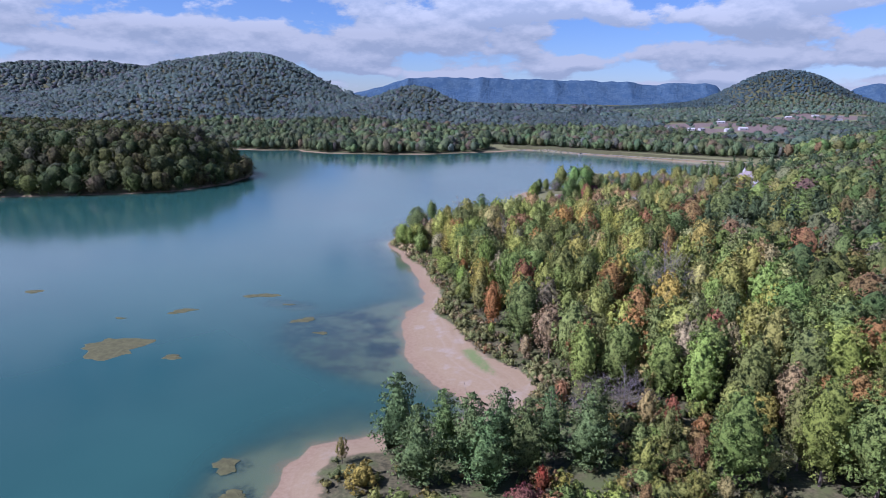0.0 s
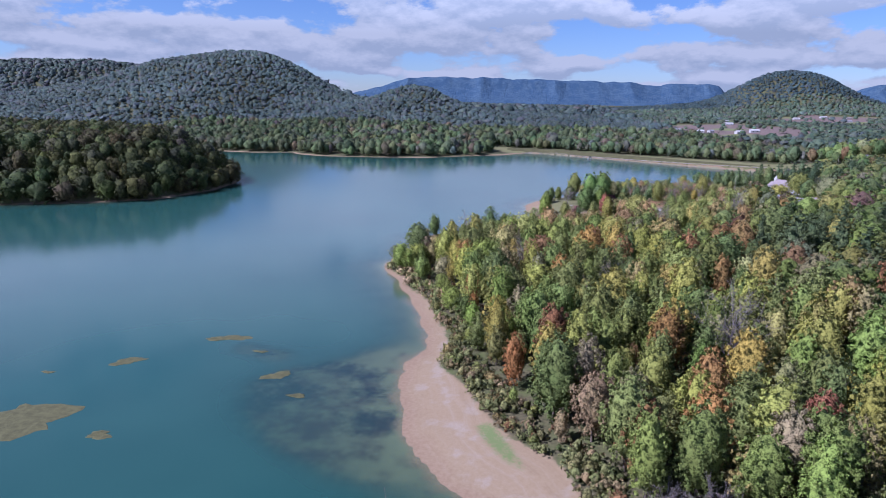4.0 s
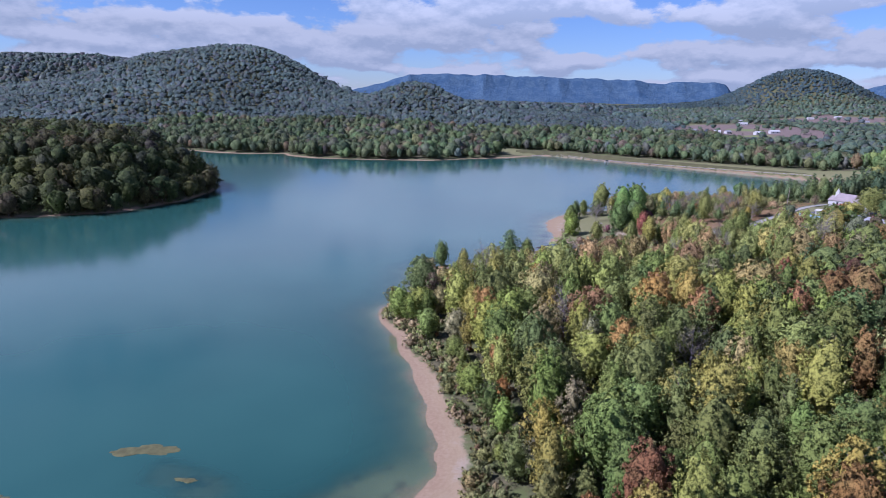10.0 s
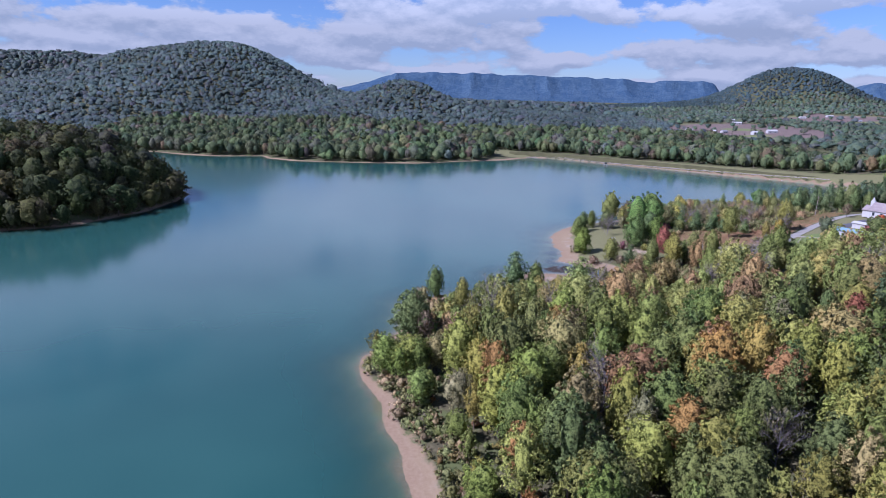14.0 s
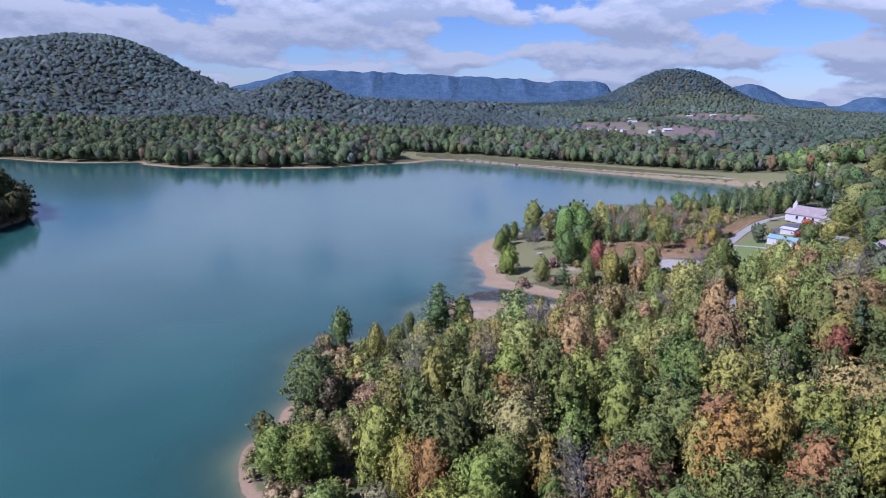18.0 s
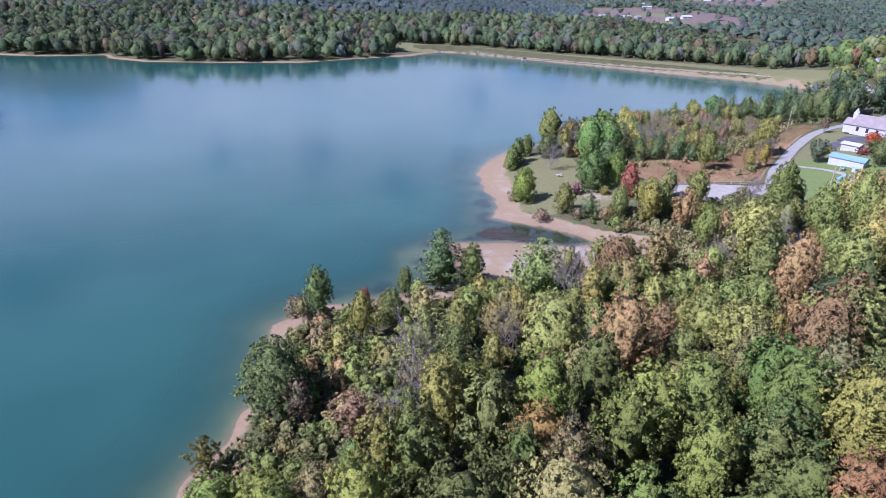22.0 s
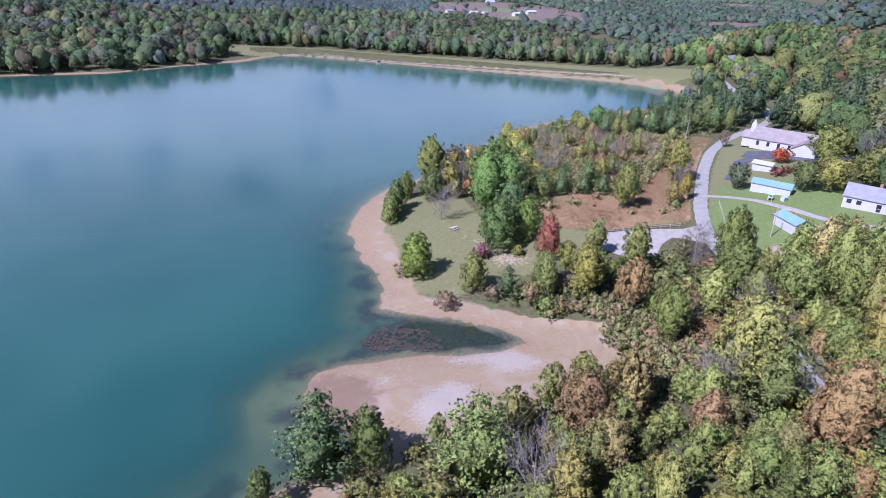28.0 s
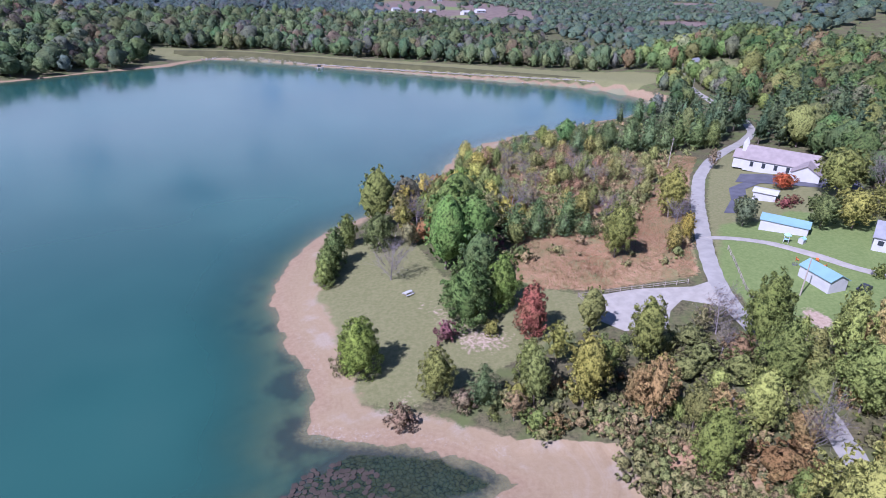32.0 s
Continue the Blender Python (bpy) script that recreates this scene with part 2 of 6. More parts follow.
    dark = step(tree, calc(tree, "ADD", muddy, calc(tree, "MULTIPLY", calc(tree, "SUBTRACT", mid, 0.5), 0.9)), 0.10, 0.42)
    silt = blend(tree, dark, (0.175, 0.170, 0.100), mud)
    weed = calc(tree, "ADD", attribute(tree, "weed"), calc(tree, "MULTIPLY", calc(tree, "SUBTRACT", noise_at(tree, 0.35, 6, 0.7), 0.5), 1.3))
    silt = blend(tree, step(tree, weed, 0.22, 0.80), silt, (0.028, 0.032, 0.038))
    cells = tree.nodes.new("ShaderNodeTexVoronoi")
    cells.feature = "DISTANCE_TO_EDGE"
    cells.inputs["Scale"].default_value = 1.25
    bent = put(tree, "ShaderNodeVectorMath", Vector=where(tree))
    warp = put(tree, "ShaderNodeTexNoise", Scale=0.6, Detail=5.0, Vector=where(tree))
    tree.links.new(warp.outputs["Color"], bent.inputs[1])
    tree.links.new(bent.outputs[0], cells.inputs["Vector"])
    plate = blend(tree, step(tree, fine, 0.3, 0.7), (0.034, 0.033, 0.015), (0.066, 0.060, 0.028))
    crack = blend(tree, step(tree, cells.outputs["Distance"], 0.0, 0.11), (0.010, 0.009, 0.007), plate)
    silt = blend(tree, step(tree, calc(tree, "ADD", muddy, calc(tree, "MULTIPLY", calc(tree, "SUBTRACT", fine, 0.5), 0.4)), 0.75, 0.9), silt, crack)
    wet_ground = calc(tree, "MAXIMUM", step(tree, calc(tree, "MULTIPLY", edge, -1.0), 0.2, 3.0), step(tree, muddy, 0.7, 0.95))
    c = blend(tree, wet_ground, c, silt)
    return surface(tree, c, 0.92, fine, 0.5, 0.12, spec=0.15)


GROUND = material("ground", ground_build)


def water_build(tree):
    depth = attribute(tree, "depth")
    k = calc(tree, "SUBTRACT", 1.0, calc(tree, "EXPONENT", calc(tree, "MULTIPLY", depth, -1.9)))
    mid = noise_at(tree, 0.012, 3)
    body = blend(tree, step(tree, mid, 0.35, 0.65), (0.017, 0.064, 0.053), (0.023, 0.078, 0.063))
    ripple = noise_at(tree, 1.1, 3, 0.6)
    bump = put(tree, "ShaderNodeBump", Strength=0.06, Distance=0.05, Height=ripple)
    inside = put(tree, "ShaderNodeBsdfDiffuse", Color=body)
    clear = put(tree, "ShaderNodeBsdfTransparent", Color=(0.80, 0.92, 0.88, 1))
    under = put(tree, "ShaderNodeMixShader", Fac=k)
    tree.links.new(clear.outputs[0], under.inputs[1])
    tree.links.new(inside.outputs[0], under.inputs[2])
    gloss = put(tree, "ShaderNodeBsdfGlossy", Color=(1, 1, 1, 1), Roughness=0.12)
    tree.links.new(bump.outputs[0], gloss.inputs["Normal"])
    fresnel = put(tree, "ShaderNodeFresnel", IOR=1.33)
    top = put(tree, "ShaderNodeMixShader", Fac=fresnel.outputs[0])
    tree.links.new(under.outputs[0], top.inputs[1])
    tree.links.new(gloss.outputs[0], top.inputs[2])
    return top.outputs[0]


WATER = material("water", water_build)
ROAD = worn("road_chip_seal", (0.255, 0.243, 0.215), 0.18, 0.5, 0.9, 0.3)
GRAVEL = worn("gravel", (0.285, 0.265, 0.225), 0.2, 0.6, 0.95, 0.5)
ASPHALT = worn("asphalt", (0.085, 0.085, 0.10), 0.3, 0.4, 0.85, 0.3)
WHITE = worn("white_siding", (0.40, 0.395, 0.38), 0.10, 0.6, 0.6, 0.1)
ROOF = worn("shingle_roof", (0.235, 0.20, 0.19), 0.22, 0.5, 0.9, 0.4)
GREY_ROOF = worn("grey_roof", (0.22, 0.22, 0.23), 0.22, 0.5, 0.9, 0.4)
TEAL = worn("teal_metal_roof", (0.17, 0.28, 0.31), 0.12, 0.4, 0.45, 0.1)
DARK = worn("dark_glass", (0.03, 0.035, 0.04), 0.2, 1.0, 0.15, 0.0)
BRICK = worn("brown_brick", (0.27, 0.15, 0.11), 0.3, 2.0, 0.9, 0.4)
WOOD = worn("weathered_wood", (0.34, 0.29, 0.24), 0.3, 2.0, 0.85, 0.4)
ALGAE = worn("algae", (0.092, 0.090, 0.036), 0.45, 0.7, 0.95, 0.7, 0.0, 5.0)
MUD_PLATE = worn("mud_plate", (0.052, 0.040, 0.030), 0.45, 0.5, 0.9, 0.6, 0.0, 6.0)
DAM_GRASS = worn("dam_grass", (0.072, 0.070, 0.027), 0.35, 0.15, 0.95, 0.4, 0.0, 1.5)
STONE = worn("riprap", (0.28, 0.255, 0.23), 0.2, 0.8, 0.9, 0.5)
METAL = worn("galvanised_steel", (0.45, 0.46, 0.47), 0.2, 1.0, 0.5, 0.1, 0.7)


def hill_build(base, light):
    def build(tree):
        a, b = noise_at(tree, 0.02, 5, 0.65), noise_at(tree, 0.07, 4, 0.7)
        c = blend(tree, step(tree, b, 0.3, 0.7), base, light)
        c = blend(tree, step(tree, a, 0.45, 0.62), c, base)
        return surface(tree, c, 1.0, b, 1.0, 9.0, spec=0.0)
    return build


# wooded slopes painted blue to stand for the haze of distance
HAZE_HILL = material("hazy_woods", hill_build((0.040, 0.076, 0.125), (0.072, 0.115, 0.155)))

# ---- terrain function ----
# The lake's outline: near bank northwards, round the park, the dam, the far shore, the peninsula, and out of view.
LAKE = [(-25, 40), (-25, 89), (-26, 98), (-21.5, 106), (-13.5, 110), (-5, 112), (4, 116), (9, 121), (6, 128), (0, 135), (-5, 142), (-8.5, 150), (-9, 156), (-11.8, 168),
        (-13.3, 178), (-12, 187), (-7.5, 197), (-9.6, 209), (-14, 225), (-17.4, 239), (-23, 253), (-28.4, 267), (-32.6, 277), (-32.2, 281), (-28, 290),
        (-25, 302), (-25.5, 318), (-25.5, 325), (-21.5, 330.5), (-13, 333), (-6, 334), (0, 337), (10, 339), (19, 343), (16, 349), (12.5, 355), (12, 360), (15, 363.5),
        (24, 365.5), (33, 365), (39, 362), (51, 361.5), (58, 362), (54, 368), (45, 377), (36, 380.5), (33, 384), (36, 393), (36, 402), (35, 414), (35, 427),
        (39, 438), (47, 451), (58, 462), (72, 469), (89, 475), (102, 488), (114, 505), (127, 520), (142, 530), (165, 540), (200, 546),
        (240, 553), (272, 562), (290, 580), (295, 606), (290, 628), (277, 647), (255, 665), (215, 697), (152.5, 748.5), (134.5, 762.5), (87, 804),
        (63, 812), (46, 796), (33, 779), (-14, 758), (-56, 731), (-110, 727), (-175, 729), (-208, 748), (-218, 768), (-236, 764),
        (-264, 757), (-300, 764), (-340, 786), (-430, 800), (-600, 790), (-600, 660), (-400, 640), (-285, 600), (-218, 560), (-190, 524),
        (-185, 500), (-187, 466), (-205, 424), (-240, 405), (-304, 386), (-420, 374), (-760, 330), (-760, -400), (-25, -400)]


FLAT = [(10, 356), (14, 350), (20, 343), (30, 341), (45, 343), (60, 346), (72, 350), (75, 362), (66, 366), (50, 372), (40, 380), (34, 384), (33, 382), (52, 366), (36, 366), (22, 366)]


MUD_POOL = [(25, 372), (29.5, 375.5), (37, 378.5), (43.5, 375.8), (50, 372.5), (53, 367.5), (57, 362.5), (53, 361.8), (45, 362.8), (39, 362.8), (33, 366.5), (27.5, 368.8)]


def smooth(a, b, v):
    k = np.clip((v - a) / (b - a), 0, 1)
    return k * k * (3 - 2 * k)


def inside_of(poly, x, y):
    """True for the points of the arrays x, y that lie inside the polygon."""
    result = np.zeros(np.shape(x), bool)
    for (x0, y0), (x1, y1) in zip(poly, poly[1:] + poly[:1]):
        if y0 != y1:
            result ^= ((y0 > y) != (y1 > y)) & (x < (x1 - x0) * (y - y0) / (y1 - y0) + x0)
    return result


def edge_distance(line, x, y, closed=True):
    best = np.full(np.shape(x), 1e9)
    for (x0, y0), (x1, y1) in zip(line, line[1:] + (line[:1] if closed else [])):
        dx, dy = x1 - x0, y1 - y0
        k = np.clip(((x - x0) * dx + (y - y0) * dy) / (dx * dx + dy * dy), 0, 1)
        best = np.minimum(best, (x - x0 - k * dx) ** 2 + (y - y0 - k * dy) ** 2)
    return np.sqrt(best)


def shore(x, y):
    """Metres from the waterline: positive on land, negative in the lake."""
    x, y = np.asarray(x, float), np.asarray(y, float)
    wob = 0.9 * np.sin(x * 0.31 + 1.3 * np.sin(y * 0.17)) * np.sin(y * 0.27 + 0.7) + 0.5 * np.sin(x * 0.83 + y * 0.61)
    return np.where(inside_of(LAKE, x, y), -1, 1) * edge_distance(LAKE, x, y) + wob * 0.7 * smooth(600, 560, y)


def mound(x, y, cx, cy, sx, sy, amount, power=2.0, left=None):
    dx = x - cx
    s = np.where(dx < 0, left or sx, sx)
    return amount * np.exp(-np.sqrt((dx / s) ** 2 + ((y - cy) / sy) ** 2) ** power)


def lumps(x, y, size):
    x, y = x / size, y / size
    return (np.sin(x + 1.7 * np.sin(0.6 * y)) * np.sin(1.1 * y + 0.9 * np.sin(0.7 * x)) + 0.5 * np.sin(2.3 * x + 1.1 * y) * np.sin(1.9 * y - 0.8 * x))


DAM = [(40, 826), (63, 822), (86, 814), (292, 649), (305, 634)]


def ground_z(x, y, d=None):
    x, y = np.asarray(x, float), np.asarray(y, float)
    d = shore(x, y) if d is None else d
    land = np.maximum(d, 0)
    # near bank
    near = np.where(land < 12, 0.1 * land, 1.2 + 0.082 * (land - 12))
    near = np.where(land > 115, 1.2 + 0.082 * 103 + 0.03 * np.minimum(land - 115, 500), near)
    near = near + mound(x, y, 820, 700, 330, 420, 62) + mound(x, y, 480, 260, 170, 200, 26)
    # far side
    far = np.minimum(0.12 * land, 1.5) + 0.05 * np.maximum(land - 12, 0) * (land < 400) + 19.4 * (land >= 400)
    fade = smooth(20, 320, land)
    hills = mound(x, y, -525, 1540, 150, 330, 88, 2.2, 330) + mound(x, y, -640, 1540, 340, 420, 52, 2.0, 600)
    hills = hills + mound(x, y, -125, 1310, 78, 150, 40) + mound(x, y, -160, 1330, 240, 260, 18) + mound(x, y, -1500, 2300, 620, 480, 150, 2.4)
    hills = hills + lumps(x, y, 90.0) * 4
    far = far + fade * hills * smooth(330, 0, x - 30)
    plain = 4 + 0.006 * np.maximum(y - 900, 0) + mound(x, y, 1205, 2590, 205, 230, 98, 2.6) + mound(x, y, 1205, 2590, 430, 420, 58)
    plain = plain + mound(x, y, 560, 1200, 90, 120, 6) + lumps(x, y, 120.0) * 1.5
    far = far * smooth(420, 120, x) + plain * smooth(120, 420, x)
    # peninsula
    west = smooth(-140, -200, x) * smooth(720, 640, y)
    far = far * (1 - west) + west * (np.minimum(0.15 * land, 2) + 27 * (1 - np.exp(-(land / 30) ** 1.7)))
    # which side: north of the dam's line and the far shore
    side = smooth(-25, 60, (x - 290) * 0.62 + (y - 645) * 0.785 - np.maximum(x - 300, 0) * 0.9)
    side = np.maximum(side, smooth(-120, -140, x))
    h = near * (1 - side) + far * side
    dam = 4.0 - 0.60 * np.maximum(edge_distance(DAM, x, y, False) - 2.5, 0)
    h = np.maximum(h, np.where(d > -30, dam, -9))
    bed = -0.075 * np.maximum(-d, 0) - 0.05 * np.maximum(-d - 14, 0)
    shoal = mound(x, y, -38, 158, 26, 24, 2.6) + mound(x, y, -18, 165, 16, 26, 0.9) + mound(x, y, -62, 192, 10, 7, 3.6) + mound(x, y, -50, 188, 8, 6, 2.6) + mound(x, y, 24, 384, 14, 22, 0.35) + mound(x, y, 6, 354, 12, 12, 0.6)
    shoal = shoal + mound(x, y, -86, 160, 30, 20, 3.2) + mound(x, y, -90, 151, 17, 13, 2.8) + mound(x, y, -84, 179, 12, 9, 2.6) + mound(x, y, -66, 194, 14, 10, 1.6) + mound(x, y, -72, 146, 9, 7, 2.2) + mound(x, y, -46, 174, 14, 11, 1.0) + mound(x, y, -34, 92, 12, 14, 0.7) + 0.05 * lumps(x, y, 3.1)
    shallow = -0.012 * np.maximum(-d, 0) - 0.05 * smooth(0, 3, -d)
    bed = np.minimum(np.maximum(bed + shoal * smooth(0, 8, -d), -7), shallow)
    bed = np.where(inside_of(MUD_POOL, x, y) & (edge_distance(MUD_POOL, x, y) > 0.6), np.maximum(bed, -0.05 + 0.03 * lumps(x, y, 1.7)), bed)
    h = np.where(inside_of(FLAT, x, y) & (d > 0), np.minimum(h, 0.05 * d), h)
    return np.where(d > 0, h, np.where(y > 600, np.maximum(bed, dam), bed))


# ---- mesh helpers ----
def np_mesh(name, verts, tris, slots, index=None, smooth_shade=False, normals=None):
    """A triangle mesh from arrays."""
    mesh = bpy.data.meshes.new(name)
    verts, tris = np.asarray(verts, np.float32), np.asarray(tris, np.int32)
    mesh.vertices.add(len(verts))
    mesh.vertices.foreach_set("co", verts.ravel())
    mesh.loops.add(tris.size)
    mesh.loops.foreach_set("vertex_index", tris.ravel())
    mesh.polygons.add(len(tris))
    mesh.polygons.foreach_set("loop_start", np.arange(0, tris.size, 3, dtype=np.int32))
    if index is not None:
        mesh.polygons.foreach_set("material_index", np.asarray(index, np.int32))
    mesh.polygons.foreach_set("use_smooth", np.full(len(tris), smooth_shade))
    for slot in slots:
        mesh.materials.append(slot)
    mesh.update(calc_edges=True)
    if normals is not None:
        mesh.polygons.foreach_set("use_smooth", np.full(len(tris), True))
        mesh.normals_split_custom_set_from_vertices(np.asarray(normals, np.float32))
    return mesh


def part(name, data, stuff, parent, label="", at=None):
    """One mesh object under a thing; data is a bmesh or a mesh."""
    if isinstance(data, bmesh.types.BMesh):
        mesh = bpy.data.meshes.new(name)
        data.to_mesh(mesh)
        data.free()
        mesh.materials.append(stuff)
    else:
        mesh = data
    ob = new(name, mesh)
    ob.parent = parent
    if at is not None:
        ob.matrix_basis = at
    return tagged(ob, label)


def thing(name, m, label, category, group="", kind=""):
    ob = new(name)
    ob.matrix_basis = m
    ob.empty_display_size = 0.3
    return tagged(ob, label, category, group, kind)


def box(bm, x0, y0, z0, x1, y1, z1, bevel=0.0):
    made = bmesh.ops.create_cube(bm, size=1, matrix=Matrix.LocRotScale(((x0 + x1) / 2, (y0 + y1) / 2, (z0 + z1) / 2), None, (x1 - x0, y1 - y0, z1 - z0)))
    if bevel:
        edges = list({e for v in made["verts"] for e in v.link_edges})
        bmesh.ops.bevel(bm, geom=edges, offset=bevel, segments=1, affect="EDGES")
    return bm


def boxed(*spans, bevel=0.0):
    bm = bmesh.new()
    for s in spans:
        box(bm, *s, bevel=bevel)
    return bm


def rod(bm, a, b, r0, r1, sides=8):
    a, b = Vector(a), Vector(b)
    turn = (b - a).to_track_quat("Z", "Y").to_matrix().to_4x4()
    bmesh.ops.create_cone(bm, cap_ends=True, segments=sides, radius1=r0, radius2=r1, depth=(b - a).length, matrix=Matrix.Translation((a + b) / 2) @ turn)
    return bm


def gz(x, y):
    return float(ground_z(np.array([x]), np.array([y]))[0])


# ---- ground sheet ----
def spread(lo, hi, dense, medium, far_lo, far_hi, mlo, mhi):
    lines = list(np.arange(lo, hi, dense)) + list(np.arange(hi, mhi, medium))
    lines = list(np.arange(mlo, lo, medium)) + lines
    step_out, at = medium, mhi
    while at < far_hi:
        lines.append(at)
        step_out = min(step_out * 1.16, 90)
        at += step_out
    lines.append(far_hi)
    step_out, at = medium, mlo
    while at > far_lo:
        at -= step_out
        step_out = min(step_out * 1.16, 90)
        lines.append(max(at, far_lo))
    return np.array(sorted(set(lines)))


ROAD_LINE = [(78, 250), (81, 272), (85, 295), (90, 316), (97, 334), (108, 352), (116, 368), (120, 381), (125, 390), (133, 401), (146, 415), (159, 429),
             (177, 446), (196, 459), (214, 468), (231, 475), (250, 486), (268, 506), (290, 540), (318, 590), (330, 620)]
DRIVE_LINE = [(138, 409), (143, 407), (147, 403), (150, 398), (153, 392), (155, 386), (156, 380), (159, 374), (165, 368)]
LOT = [(95.5, 398), (92.5, 390), (95, 384.5), (103, 381.5), (108, 386), (113, 388), (119, 382), (122, 386), (124, 391), (119, 391), (108, 395.5)]
PARK = [(40, 388), (48, 383), (62, 384), (80, 388), (92, 389), (97, 398), (90, 404), (80, 408), (72, 420), (74, 440), (68, 452), (56, 448), (46, 438), (40, 425), (38, 405)]
MEADOW = [(84, 412), (90, 404), (100, 399), (124, 394), (140, 414), (176, 449), (196, 465), (188, 480), (168, 492), (150, 503), (134, 505), (122, 496), (112, 478), (106, 452), (100, 434), (92, 424)]
LAWN = [(128, 392), (123, 379), (126, 368), (136, 362), (152, 365), (166, 370), (182, 384), (190, 400), (206, 415), (224, 432), (232, 458), (222, 466), (205, 462), (184, 448), (164, 430), (148, 414), (136, 401)]
MOWN = [(128, 392), (121, 377), (126, 366), (136, 360), (152, 363), (166, 368), (184, 384), (190, 396), (172, 410), (160, 409), (150, 412), (138, 402)]
GLADE = [(84, 306), (82, 290), (78, 272), (90, 268), (100, 280), (102, 292), (92, 300)]
PALE_FLATS = [([(38, 362), (45, 361.5), (53, 361), (57, 355), (53, 352.5), (48, 353.5), (46, 357.5), (40, 359.5)], 1.1), ([(27, 348), (31, 352), (37, 355), (41, 351.5), (39, 348), (35, 345), (29, 343.5)], 1.1),
              ([(19, 358), (27, 361), (30, 357.5), (25, 355)], 0.75), ([(32, 387), (31.5, 381), (34, 380.5), (45, 377), (56, 370), (58, 366), (60, 369), (46, 379), (36, 383.5)], 0.62), ([(36, 394), (38, 394), (39, 404), (38, 416), (37, 416), (37, 404)], 0.6)]
SCRUB = [(68, 370), (76, 366), (88, 357), (91, 345), (82, 336), (62, 336), (66, 344), (74, 350), (76, 362)]


FIELDS = [[(270, 1000), (400, 1030), (540, 1080), (640, 1240), (700, 1440), (640, 1580), (480, 1600), (400, 1450), (340, 1250)],
          [(560, 1600), (700, 1640), (900, 1500), (1010, 1700), (1230, 2000), (1040, 2080), (900, 2010), (720, 1840)],
          [(640, 1000), (760, 960), (900, 1120), (800, 1150)], [(340, 600), (372, 590), (385, 625), (350, 640)], [(1150, 1500), (1400, 1480), (1650, 1800), (1400, 1780)]]



def mask_of(poly, x, y, soft=2.5):
    inner = inside_of(poly, x, y)
    e = edge_distance(poly, x, y)
    return np.clip(0.5 + np.where(inner, e, -e) / (2 * soft), 0, 1)


def beach_width(x, y):
    """How far the bare sand reaches inland."""
    w = 5.5 + 1.5 * np.sin(y * 0.09) + 2.0 * np.sin(x * 0.05 + 1)
    w = w + (8.0 * np.exp(-((y - 158) / 18) ** 2) + 11.0 * np.exp(-((y - 133) / 14) ** 2)) * (x < 60) + 4 * np.exp(-((y - 415) / 30) ** 2) * (x < 60)
    w = w - 2.6 * smooth(202, 214, y) * smooth(262, 250, y) * (x < 20) + 3.5 * np.exp(-((y - 178) / 9) ** 2) * (x < 60)
    w = w - 4.0 * smooth(262, 280, y) * smooth(322, 312, y) * (x < 20)
    w = np.where(y > 600, 3.0 + 1.5 * np.sin(x * 0.06) * (x < 60), w)
    w = np.where((x > 150) & (y > 480), 3.2, w)
    w = np.where((x < -150) & (y < 700), 1.5, w)
    w = np.where((y > 600) & (edge_distance(DAM, x, y, False) < 18), 1.4, w)
    return w


